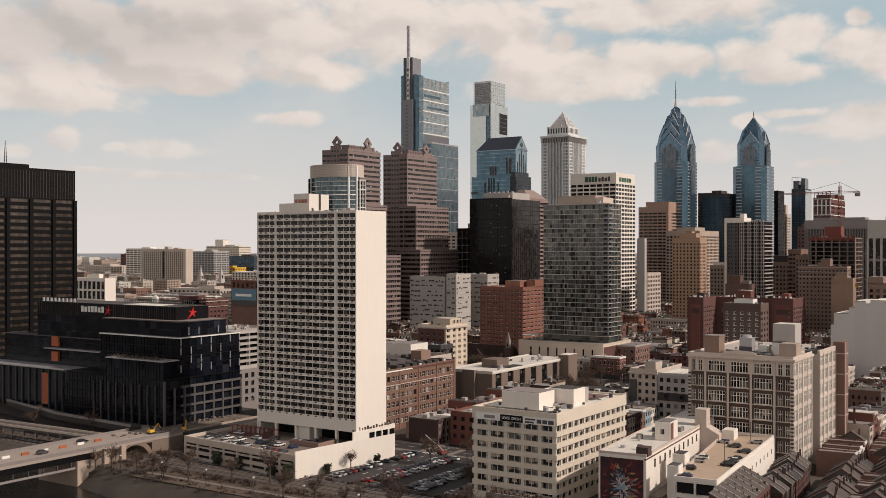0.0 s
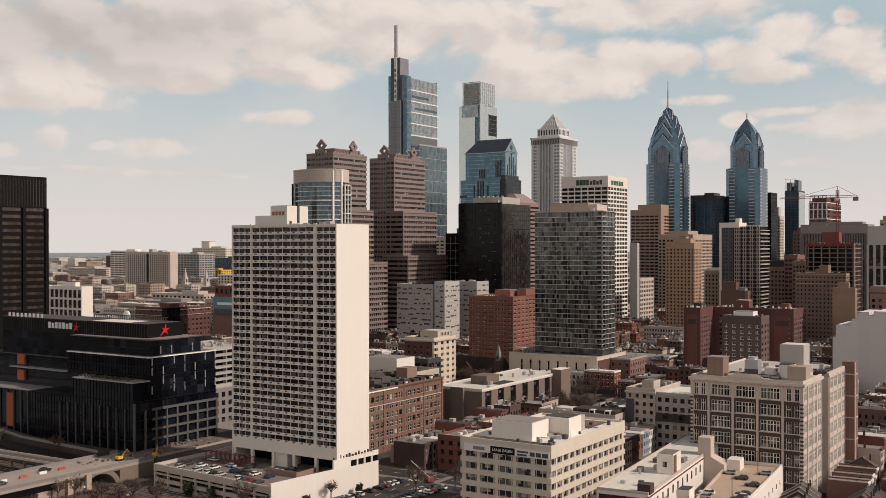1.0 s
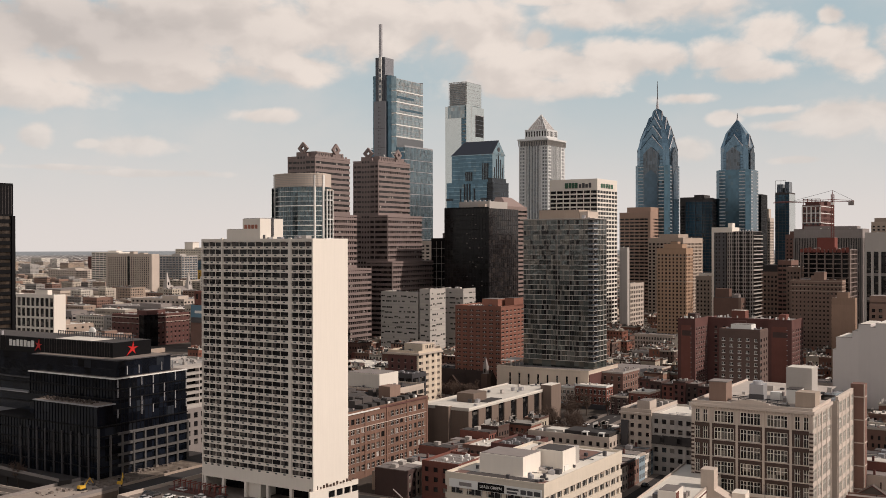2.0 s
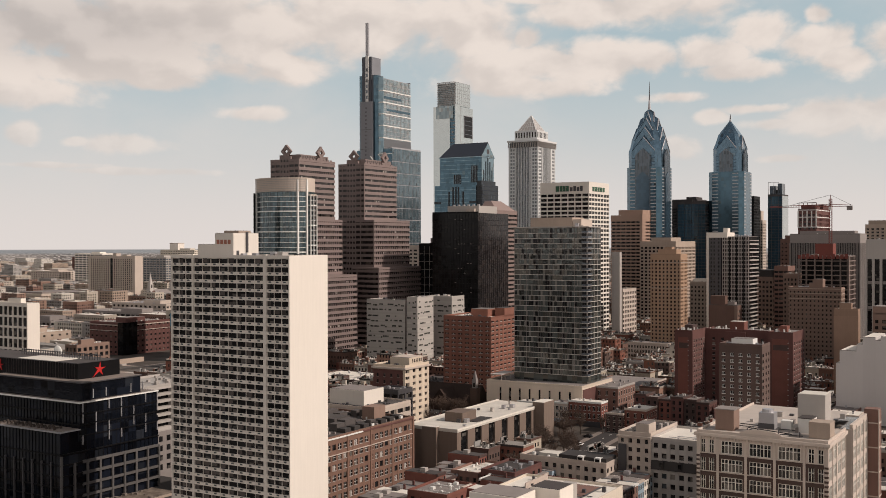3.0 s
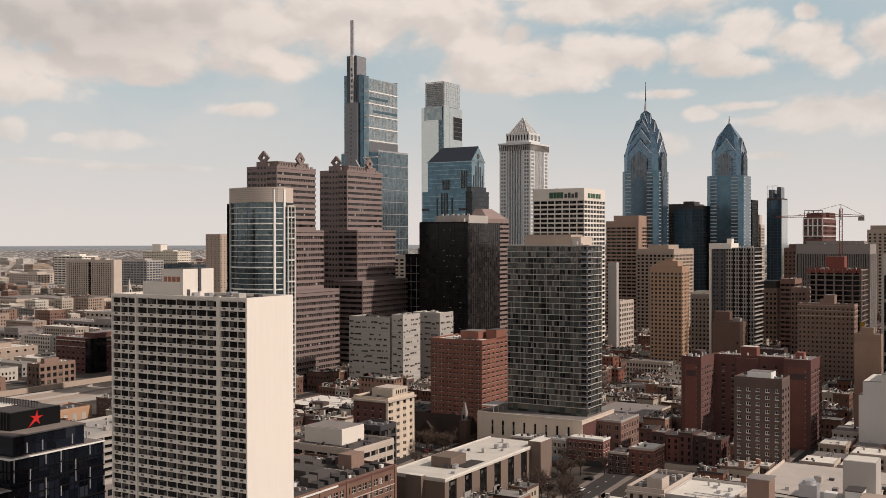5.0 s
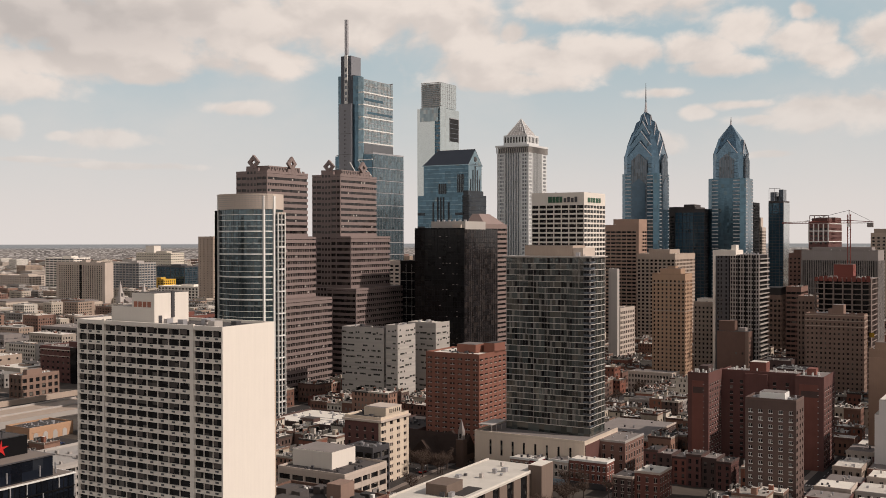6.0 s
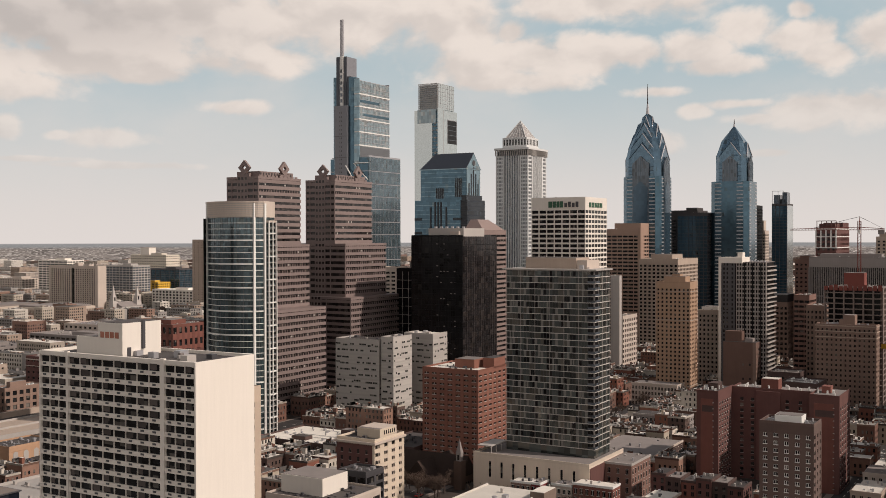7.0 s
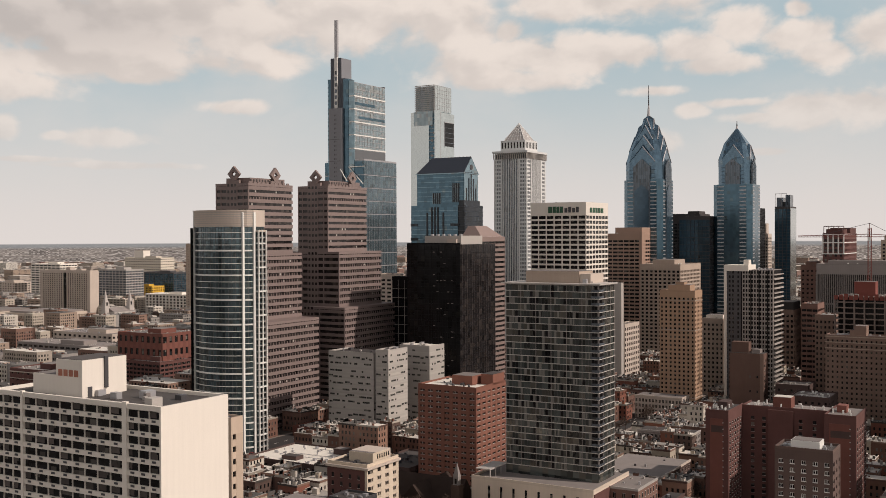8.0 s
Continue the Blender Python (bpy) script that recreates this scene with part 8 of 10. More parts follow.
# ---- pitched houses by the parking deck ----
def pitched_house(seed):
    """A narrow row house: a gabled roof between party walls, or a flat roof behind a cornice."""
    r = random.Random(seed)
    wall = (BRICK2, BRICK, BRICK4, BRICK2, CREAM, BRICK3)[seed]
    roofm = (COPPER, mat("grey_brown_shingle", (0.10, 0.086, 0.076), 0.9, var=0.3, scale=1.2), ROOFG, COPPER, ROOFW, mat("grey_brown_shingle", (0, 0, 0)))[seed]
    flat = seed in (2, 4)
    e = thing("pitched_house" if not flat else "row_house", "narrow %s row house with a %s roof" % (("brown brick", "red brick", "pinkish brick", "brown brick", "cream painted", "dark brick")[seed], "flat pale" if flat else "dark pitched"), "house", 0, 0, 0, group="pitched houses")
    h, w, dp = (8.2, 8.8, 9.4, 7.6, 8.4, 8.6)[seed], (4.6, 5.0, 5.4, 4.4, 5.0, 4.8)[seed], (10.5, 11.5, 13, 10, 12, 11)[seed]
    rz = h + (0.0 if flat else dp * 0.34)
    body = box("wall", e, wall, -dp, 0, 0.02, w - 0.02, 0, h)
    if flat:
        roof = box("roof", e, roofm, -dp + 0.3, -0.3, 0.3, w - 0.3, h, h + 0.15)
        box("cornice", e, WHITEM, -0.3, 0.35, 0, w, h - 0.5, h + 0.4)
        joined("party_wall", e, wall, [(-dp, 0, 0, 0.28, h, h + 0.6), (-dp, 0, w - 0.28, w, h, h + 0.6)], kind="stuff")
    else:
        vs = [(-dp - 0.3, 0, h), (0.3, 0, h), (0.3, w, h), (-dp - 0.3, w, h), (-dp / 2, 0, rz), (-dp / 2, w, rz)]
        roof = mesh("roof", e, roofm, vs, [(0, 4, 5, 3), (1, 2, 5, 4), (0, 1, 4), (2, 3, 5), (0, 3, 2, 1)], "pitched roof")
        pts = [(-dp - 0.3, h - 0.2), (-dp / 2, rz - 0.2), (0.3, h - 0.2), (0.3, h + 0.2), (-dp / 2, rz + 0.28), (-dp - 0.3, h + 0.2)]
        mesh("party_wall", e, PALEG if seed != 1 else BRICK2, [(x, y, z) for y in (0, 0.26) for x, z in pts], [(0, 1, 4, 5), (1, 2, 3, 4), (6, 7, 10, 11), (7, 8, 9, 10), (5, 4, 10, 11), (4, 3, 9, 10), (0, 5, 11, 6), (2, 8, 9, 3)], "pale party wall coping")
    under(roof, box("chimney", e, BRICK3, -dp * 0.32, -dp * 0.32 + 0.5, w - 0.85, w - 0.3, h, rz + 0.7, "small brick chimney"))
    bs = [(x0, x1, y, y + 0.95, z, z + 1.55) for x0, x1 in ((-0.05, 0.05), (-dp - 0.05, -dp + 0.05)) for y in (0.7, w - 1.7) for z in (1.0, 3.9, 6.2 if h > 8 else 6.0)]
    under(body, joined("window_row", e, WIN, bs))
    return e, w


def lean_house():
    """A house whose single roof slope falls away from the parking deck."""
    e = thing("lean_roof_house", "brick house with one long dark roof slope and white copings", "house", 0, 0, 0, group="lean roof houses")
    w, dp, h, rz = 10.2, 8.0, 11.8, 15.8
    body = mesh("wall", e, BRICK2, [(-dp, 0.1, 0), (0, 0.1, 0), (0, w - 0.1, 0), (-dp, w - 0.1, 0), (-dp, 0.1, rz - 0.2), (0, 0.1, h - 0.2), (0, w - 0.1, h - 0.2), (-dp, w - 0.1, rz - 0.2)],
                [(0, 1, 5, 4), (1, 2, 6, 5), (2, 3, 7, 6), (3, 0, 4, 7), (4, 5, 6, 7)])
    roof = mesh("roof", e, mat("grey_brown_shingle", (0.10, 0.086, 0.076), 0.9, var=0.3, scale=1.2), [(-dp, 0, rz - 0.25), (0.4, 0, h - 0.4), (0.4, w, h - 0.4), (-dp, w, rz - 0.25), (-dp, 0, rz), (0.4, 0, h - 0.15), (0.4, w, h - 0.15), (-dp, w, rz)],
                [(0, 1, 5, 4), (1, 2, 6, 5), (2, 3, 7, 6), (3, 0, 4, 7), (4, 5, 6, 7), (3, 2, 1, 0)], "long dark shingle slope")
    k = (h - rz) / dp
    for y in (0, w / 2):
        mesh("coping", e, PALEG, [(x, q, rz + (x + dp) * k + z) for q in (y, y + 0.3) for x, z in ((-dp, 0), (0.4, 0), (0.4, 0.25), (-dp, 0.25))], [(0, 1, 2, 3), (7, 6, 5, 4), (3, 2, 6, 7), (1, 5, 6, 2), (0, 3, 7, 4)], "white roof coping")
    for j in range(6):
        x, y = -1.2 - j * 1.05, 1.4 + (j * 3.7) % 7.5
        under(roof, tube("vent", e, DARKM, (x, y, rz + (x + dp) * k - 0.1), (x, y, rz + (x + dp) * k + 0.8), 0.16, 0.16, 6))
    under(body, joined("window_row", e, WIN, [(-0.05, 0.05, 1.0 + q * 2.3, 2.1 + q * 2.3, z, z + 1.6) for q in range(4) for z in (1.2, 4.6, 8.0)]))
    under(roof, box("chimney", e, BRICK3, -0.8, -0.2, 4.2, 4.8, h - 0.4, h + 1.1, "small brick chimney"))
    return e


def terraces():
    turn = pose(-97.4, 282, 0, 0, 0, 5)
    first = lean_house()
    first.matrix_basis = turn @ pose(8.6, -7, 0)
    for k in range(1, 4):
        copy_thing(first, turn @ pose(8.6, -7 + 10.25 * k, 0))
    kinds = [pitched_house(q) for q in range(6)]
    used, r = set(), random.Random(33)
    # front edge, start and end of each row along its lane, and the kinds that prevail
    rows = ((11.6, 36, 86, (0, 3, 5)), (31.0, 8, 96, (0, 3, 1)), (43.5, 14, 100, (1, 5, 2)), (60.0, 22, 118, (2, 1, 3)), (72.0, 30, 120, (4, 2, 0)), (24.0, 104, 172, (4, 2, 1)), (40.0, 108, 180, (1, 4, 2)), (56.0, 124, 190, (2, 5, 4)))
    for j, (x, y, end, main) in enumerate(rows):
        while y < end:
            k = r.choice(main + main + (2, 1))
            e, w = kinds[k]
            m = turn @ pose(x + r.uniform(-0.4, 0.4), y, -0.2 - r.random() * 0.7)
            q = m.translation
            if j < 2 or free(q.x - 10, q.x, q.y + 0.5, q.y + w - 0.5):
                if k in used:
                    copy_thing(e, m)
                else:
                    used.add(k)
                    e.matrix_basis = m
            y += w + (0.02 if r.random() < 0.93 else 3.5)
    for k, (e, w) in enumerate(kinds):
        if k not in used:
            e.matrix_basis = turn @ pose(90, 40 + 14 * k, 0)
    FOOT.append((-98, -20, 284, 420))


terraces()


# ---- shops and houses on the rise before the glass tower ----
def rise_shop(name, label, category, X, Y, wx, wy, h, fl, nw, ns, wall, roof, front=None, frames=WHITEM):
    """A small building with framed windows on the river side and the south side; X, Y is its south-west corner."""
    z0 = rise(Y)
    e = thing(name, label, category, X, Y, z0 - 0.5)
    FOOT.append((X - wx, X, Y, Y + wy))
    body = box("wall", e, wall, -wx, 0, 0, wy, 0, h)
    top = box("roof", e, roof, -wx + 0.3, -0.3, 0.3, wy - 0.3, h, h + 0.15)
    for a in ((-wx - 0.15, 0.15, -0.25, 0.3), (-0.3, 0.2, 0.3, wy)):
        box("cornice", e, frames, *a, h - 0.45, h + 0.5)
    fh = (h - 1.2) / fl
    for i in range(fl):
        z = 0.9 + i * fh
        tall = fh * 0.58
        fr, gl = [], []
        for k in range(nw):
            u = -wx * (k + 0.5) / nw
            gl.append((u - 0.6, u + 0.6, -0.04, 0.1, z, z + tall))
            fr += [(u - 0.72, u + 0.72, -0.12, 0.05, z - 0.16, z), (u - 0.72, u + 0.72, -0.1, 0.05, z + tall, z + tall + 0.14), (u - 0.05, u + 0.05, -0.08, 0.05, z, z + tall)]
        for k in range(ns):
            u = wy * (k + 0.5) / ns
            gl.append((-0.1, 0.04, u - 0.6, u + 0.6, z, z + tall))
            fr += [(-0.05, 0.12, u - 0.72, u + 0.72, z - 0.16, z), (-0.05, 0.1, u - 0.72, u + 0.72, z + tall, z + tall + 0.14), (-0.05, 0.08, u - 0.05, u + 0.05, z, z + tall)]
        if Y < 600 and X < -196:
            for b in gl:
                under(body, box("window", e, WIN_D, *b))
            joined("window_frames", e, frames, fr, kind="stuff")
        else:
            joined("glazing", e, WIN_D, gl, kind="stuff")
            joined("window_frames", e, frames, fr, kind="stuff")
    if front:
        box("shop_front", e, front, -wx + 0.3, -0.3, -0.3, 0.1, 0.2, 3.2)
    r = random.Random(int(X * 3 + Y))
    for k in range(4):
        a, b = r.uniform(1, wx - 1.6), r.uniform(1, wy - 1.6)
        under(top, box("roof_vent", e, r.choice((STEEL, PALEG, DARKM)), -a - 0.8, -a, b, b + 0.8, h + 0.15, h + 0.6 + r.random()))
    return e


rise_shop("corner_shop", "dark red brick corner shop with a pale roof", "shop", -243.6, 549, 17.6, 8.6, 12.6, 3, 7, 3, BRICK, ROOFW, DARKM)
rise_shop("painted_shop", "cream painted narrow shop house", "shop", -261.8, 549, 9.2, 8.6, 11.2, 3, 4, 3, CREAM, ROOFG, BLUEP)
rise_shop("painted_shop", "pale blue painted low shop house", "shop", -271.6, 548.6, 4.4, 9, 8.6, 2, 2, 3, BLUEP, ROOFD, BLUEP)
rise_shop("painted_shop", "dark red painted narrow shop house", "shop", -276.2, 549, 4.4, 8.6, 10.4, 3, 2, 3, mat("dark_red_paint", (0.20, 0.035, 0.035), 0.8, var=0.15), ROOFG, CREAM)
rise_shop("painted_shop", "tan brick shop house with a pale roof", "shop", -280.9, 549, 9.4, 8.6, 10.2, 3, 4, 3, TANB, ROOFW, GREYC)
rise_shop("bay_apartments", "brown brick apartment house with pale framed bays", "apartment building", -245.2, 575, 12.4, 24, 17.0, 4, 3, 7, BRICK4, ROOFG, None, PALEG)
rise_shop("parking_building", "low brown brick building with a broad grey roof", "building", -253.6, 628, 33, 44, 10.4, 3, 8, 9, BRICK3, ROOFG, None, CREAM)
rise_shop("mansard_row", "grey stone row with dark mansard storey", "apartment building", -268.2, 723, 31.4, 14, 13.2, 4, 13, 5, GREYC, ROOFD, None, PALEG)
rise_shop("white_garage", "plain white low garage building", "building", -301.0, 727, 15.4, 20, 7.2, 1, 0, 3, WHITE, ROOFW, None, WHITEM)
rise_shop("cream_row", "cream stone row building with regular windows", "apartment building", -308.6, 830, 32, 16, 15.2, 4, 14, 4, CREAM, ROOFG, None, CREAM)
rise_shop("brick_house", "red brick house with a white flat roof", "house", -217.8, 543, 11, 15, 12, 3, 3, 5, BRICK, ROOFW, None, CREAM)
rise_shop("brick_house", "dark brown brick house with a tarred roof", "house", -228.9, 541, 9.0, 13, 9.6, 3, 3, 4, BRICK3, ROOFD, None, CREAM)
for k in range(6):
    rise_shop("gabled_house", "dark red-brown brick town house with a tall cornice", "house", -197.5 - k * 6.6, 576 + (k % 2) * 0.8, 6.5, 13, 12.4 + (k * 7 % 3) * 0.9, 4, 2, 4, (BRICK2, BRICK3, BRICK2, BRICK, BRICK3, BRICK2)[k], (ROOFD, ROOFG, ROOFD)[k % 3], None, BRICK3)


for k, (x, y, wx, wy, h, wm, rf) in enumerate(((-147, 566, 14, 15, 9.0, CREAM, ROOFW), (-132, 570, 14, 18, 8.0, PALEG, ROOFW), (-146, 586, 15, 14, 7.5, BRICK2, ROOFG), (-130, 592, 15, 16, 9.5, CREAM, ROOFW),
                                               (-149, 604, 12, 16, 10, BEIGE, ROOFW), (-135, 612, 13, 18, 8.5, BRICK4, ROOFG), (-150, 624, 11, 14, 8.0, PALEG, ROOFW), (-137, 634, 12, 20, 9.5, BRICK2, ROOFW), (-150, 642, 12, 20, 10, CREAM, ROOFG),
                                               (-145, 546, 16, 14, 9, BRICK2, ROOFG), (-128, 545, 15, 16, 8, CREAM, ROOFW), (-143, 522, 17, 18, 8, BRICK3, ROOFW), (-125, 520, 16, 18, 9, BRICK, ROOFG), (-150, 665, 11, 16, 9, BRICK2, ROOFW))):
    rise_shop("low_house", "low street building with a pale flat roof" if rf is ROOFW else "low street building with a grey flat roof", "house", x, y, wx, wy, h, 3, 4, 5, wm, rf, None, wm)


# ---- red brick shops by the car park ----
for k, (x, y, wx, wy, h, wm, rf) in enumerate(((-222, 366, 16, 20, 13, BRICK, ROOFG), (-240, 372, 14, 26, 9, BRICK3, ROOFD), (-206, 372, 12, 14, 11, BRICK2, ROOFD), (-196, 395, 14, 20, 12, BRICK, ROOFG),
                                               (-214, 400, 14, 22, 15, BRICK2, ROOFD), (-232, 405, 12, 22, 12, BRICK4, ROOFW))):
    tower("brick_shop", "small red-brown brick commercial building", x, y, wx, wy, h, 3, 4, 5, wm, WIN, sp=0.5, pf=0.55, d=0.25, base=1, top=1.2, category="shop", roof=rf, out=0.0)
tower("stone_row", "cream stone apartment row with bay windows", -176.5, 438, 13, 30, 26.8, 7, 4, 7, CREAM, WIN, sp=0.5, pf=0.55, d=0.3, base=2, top=1.6, category="apartment building", roof=ROOFD, out=0.0,
      pent=((0.1, 0.5, 0.05, 0.3, 4),))
e_ = tower("slate_row", "pale row building with a dark slate storey", -140, 438.4, 36.4, 28, 25.6, 6, 11, 6, PALEG, WIN, sp=0.5, pf=0.45, d=0.3, base=2, top=1.2, category="apartment building", roof=ROOFW, out=0.0)
mesh("slate_storey", e_, COPPER, [(-36.4, -0.9, 14.6), (0.0, -0.9, 14.6), (0.0, 0.4, 19.6), (-36.4, 0.4, 19.6), (-36.4, 0.4, 14.6), (0.0, 0.4, 14.6)], [(0, 1, 2, 3), (0, 4, 5, 1), (0, 3, 4), (1, 5, 2)], "sloping dark slate storey")
for k in range(5):
    box("dormer", e_, COPPER, -33 + k * 7, -31.4 + k * 7, -1.1, 0.3, 15.4, 17.8)
    box("dormer_window", e_, WIN_D, -32.8 + k * 7, -31.6 + k * 7, -1.16, -1.08, 15.7, 17.4)
e_ = tower("long_white_row", "long low white row building with small paired windows", -189.7, 427, 36, 13, 16.2, 4, 11, 4, CREAM, WIN, sp=0.5, pf=0.55, d=0.25, base=1, top=1.2, category="apartment building", roof=ROOFD, out=0.0)
box("roof_storey", e_, COPPER, -20, -0.6, 1.2, 11, 16.2, 18.4, "dark slate roof storey")
box("roof_house", e_, ROOFW, -30, -22, 4, 10, 16.2, 17.6, "pale roof house")
for k in range(2):
    box("dormer", e_, WHITEM, -12 + k * 7, -9.6 + k * 7, 0.2, 2.6, 16.2, 18.6, "white framed dormer")
    box("dormer_window", e_, WIN_D, -11.7 + k * 7, -9.9 + k * 7, 0.1, 0.22, 16.6, 18.2)
e_ = bpy.data.objects["stone_row"]
box("cornice", e_, CREAM, -13.5, 0.2, -0.6, 30.2, 25.6, 26.3)
box("fire_escape", e_, DARKM, -12.6, -9.6, -0.9, -0.1, 3, 23, "dark iron fire escape")


# ---- cars ----
CARS = [mat("car_paint_%s" % n, c, 0.28, var=0.04, rnd=0.02, bump=0, spec=0.6) for n, c in
        (("white", (0.72, 0.72, 0.70)), ("black", (0.015, 0.015, 0.017)), ("silver", (0.40, 0.41, 0.42)), ("dark_grey", (0.07, 0.07, 0.075)), ("red", (0.32, 0.03, 0.025)), ("blue", (0.03, 0.05, 0.12)))]
CAR_NAMES = ("white", "black", "silver", "dark grey", "dark red", "dark blue")


def car_kind(i):
    e = thing("car", "%s car parked in the city" % CAR_NAMES[i], "car", 0, 0, 0, group="parked cars")
    prof = [(-2.2, 0.35), (2.2, 0.35), (2.25, 0.75), (1.1, 0.92), (0.5, 0.95), (-1.9, 0.98), (-2.25, 0.85)]
    vs = [(s * 0.88, y, z) for s in (-1, 1) for y, z in prof]
    n = len(prof)
    body = mesh("body", e, CARS[i], vs, [tuple(range(n)), tuple(range(n, 2 * n))] + [(k, (k + 1) % n, n + (k + 1) % n, n + k) for k in range(n)])
    cp = [(1.0, 0.93), (0.35, 1.42), (-1.35, 1.45), (-2.0, 0.97)]
    vs = [(s * (0.84 if z < 1 else 0.68), y, z) for s in (-1, 1) for y, z in cp]
    cab = mesh("cabin_glass", e, CARG, vs, [(0, 1, 2, 3), (4, 5, 6, 7)] + [(k, (k + 1) % 4, 4 + (k + 1) % 4, 4 + k) for k in range(4)])
    under(body, cab, box("roof", e, CARS[i], -0.66, 0.66, -1.3, 0.3, 1.42, 1.49))
    for sx_ in (-0.86, 0.86):
        for sy_ in (-1.35, 1.35):
            tube("wheel", e, TYRE, (sx_ - 0.1, sy_, 0.33), (sx_ + 0.1, sy_, 0.33), 0.33, 0.33, 8)
    return e


def park_cars():
    kinds = [car_kind(i) for i in range(6)]
    used = set()
    rc = random.Random(12)

    def put(x, y, z, rz):
        i = rc.choice((0, 0, 1, 1, 2, 2, 3, 3, 4, 5))
        m = pose(x, y, z + rise(y), 0, 0, rz)
        if i in used:
            copy_thing(kinds[i], m)
        else:
            used.add(i)
            kinds[i].matrix_basis = m
    # surface car park
    for row, x in enumerate((-238, -224, -219, -206, -201, -189)):
        for k in range(17):
            if rc.random() < 0.8:
                put(x, 291 + k * 3.0, 0.06, 90 + rc.uniform(-3, 3))
    # garage deck
    for k in range(15):
        if rc.random() < 0.8:
            put(-303 + k * 3.2, 289.6 - k * 0.28, 7.42, rc.uniform(-3, 3))
    for k in range(30):
        x, y = -304 + (k % 15) * 3.3, (294.6, 302.4)[k // 15]
        if rc.random() < 0.6 and not (-303 < x < -279 and y > 300):
            put(x, y, 7.42, rc.uniform(-3, 3))
    for x, y in ((-285, 300), (-262, 307), (-268, 303), (-298, 304), (-259, 302)):
        put(x, y, 7.42, 90)
    # parking deck
    for lx, ly in ((-10, 7.5), (-12, 19), (-12.3, 31), (-12.6, 36), (-2.8, 29), (-2.8, 32.4), (-2.8, 35.6), (-2.9, 39), (-8, 60), (-13, 66), (-3, 52), (-3, 70)):
        w = pose(-97.4, 282, 16.01, 0, 0, 5) @ Vector((lx, ly, 0))
        put(w.x, w.y, w.z, 95)
    # kerbside and bridge
    for x, y, z, rz in tuple((-550 + 5.2 * (k // 9), 481 + 3.0 * (k % 9), 0.08, 0) for k in range(27)) + ((-334, 240, 6.35, 0), (-340, 262, 6.35, 0), (-332, 214, 6.35, 0), (-174, 300, 0.06, 0), (-174, 330, 0.06, 0), (-154, 470, 0.06, 0)):
        put(x, y, z, rz)
    for k in range(16):
        put(rc.uniform(-300, -240), rc.choice((508, 514, 526)), 0.06, rc.choice((0, 90)))
    for k in range(14):
        xs, xe = rc.choice(STREETS_X[:4])
        put(xs + 1.2 if rc.random() < 0.5 else xe - 1.2, rc.uniform(380, 800), 0.06, 0)
    for k in range(10):
        ys, ye = rc.choice(STREETS_Y[1:5])
        put(rc.uniform(-300, -100), ys + 1.2 if rc.random() < 0.5 else ye - 1.2, 0.06, 90)
    for i, e in enumerate(kinds):
        if i not in used:
            e.matrix_basis = pose(-230, 300 + i * 4, 0.06)


park_cars()


# ---- bare trees ----
def tree_kind(seed, label, tw, evergreen=False):
    r = random.Random(seed)
    e = thing("tree", label, "tree", 0, 0, 0, group="street trees")
    h = r.uniform(8, 11)
    vs, fs = [], []

    def stick(a, b, r0, r1):
        a, b = Vector(a), Vector(b)
        q = (b - a).to_track_quat("Z", "Y").to_matrix()
        k = len(vs)
        for c, rad in ((a, r0), (b, r1)):
            vs.extend(c + q @ Vector((rad * math.cos(2.0944 * i), rad * math.sin(2.0944 * i), 0)) for i in range(3))
        fs.extend(((k + i, k + (i + 1) % 3, k + 3 + (i + 1) % 3, k + 3 + i) for i in range(3)))
    top = Vector((0, 0, h * (0.45 if not evergreen else 0.3)))
    tube("trunk", e, BARK, (0, 0, 0), top, 0.28, 0.18, 7)
    for i in range(9):
        a = i * 2.4 + r.random()
        tip = top + Vector((math.cos(a) * r.uniform(1.4, 3.2), math.sin(a) * r.uniform(1.4, 3.2), r.uniform(0.5, h * 0.5)))
        stick(top - Vector((0, 0, r.uniform(0, 1.2))), tip, 0.13, 0.05)
        for j in range(9):
            p = top.lerp(tip, r.uniform(0.4, 1.0))
            d = Vector((r.gauss(0, 1), r.gauss(0, 1), abs(r.gauss(0.6, 0.7)))).normalized() * r.uniform(0.8, 2.0)
            stick(p, p + d, 0.06, 0.025)
            for l in range(6):
                p2 = p + d * r.uniform(0.3, 1.0)
                stick(p2, p2 + Vector((r.gauss(0, .6), r.gauss(0, .6), r.gauss(.4, .5))), 0.05, 0.015)
                if evergreen:
                    stick(p2, p2 + Vector((r.gauss(0, .5), r.gauss(0, .5), r.gauss(-.2, .5))), 0.42, 0.05)
                    p3 = Vector((r.gauss(0, 1.0), r.gauss(0, 1.0), r.uniform(0.8, h * 0.75)))
                    stick(p3, p3 + Vector((r.gauss(0, .5), r.gauss(0, .5), r.gauss(.1, .5))), 0.4, 0.05)
    mesh("crown", e, tw, vs, fs)
    return e


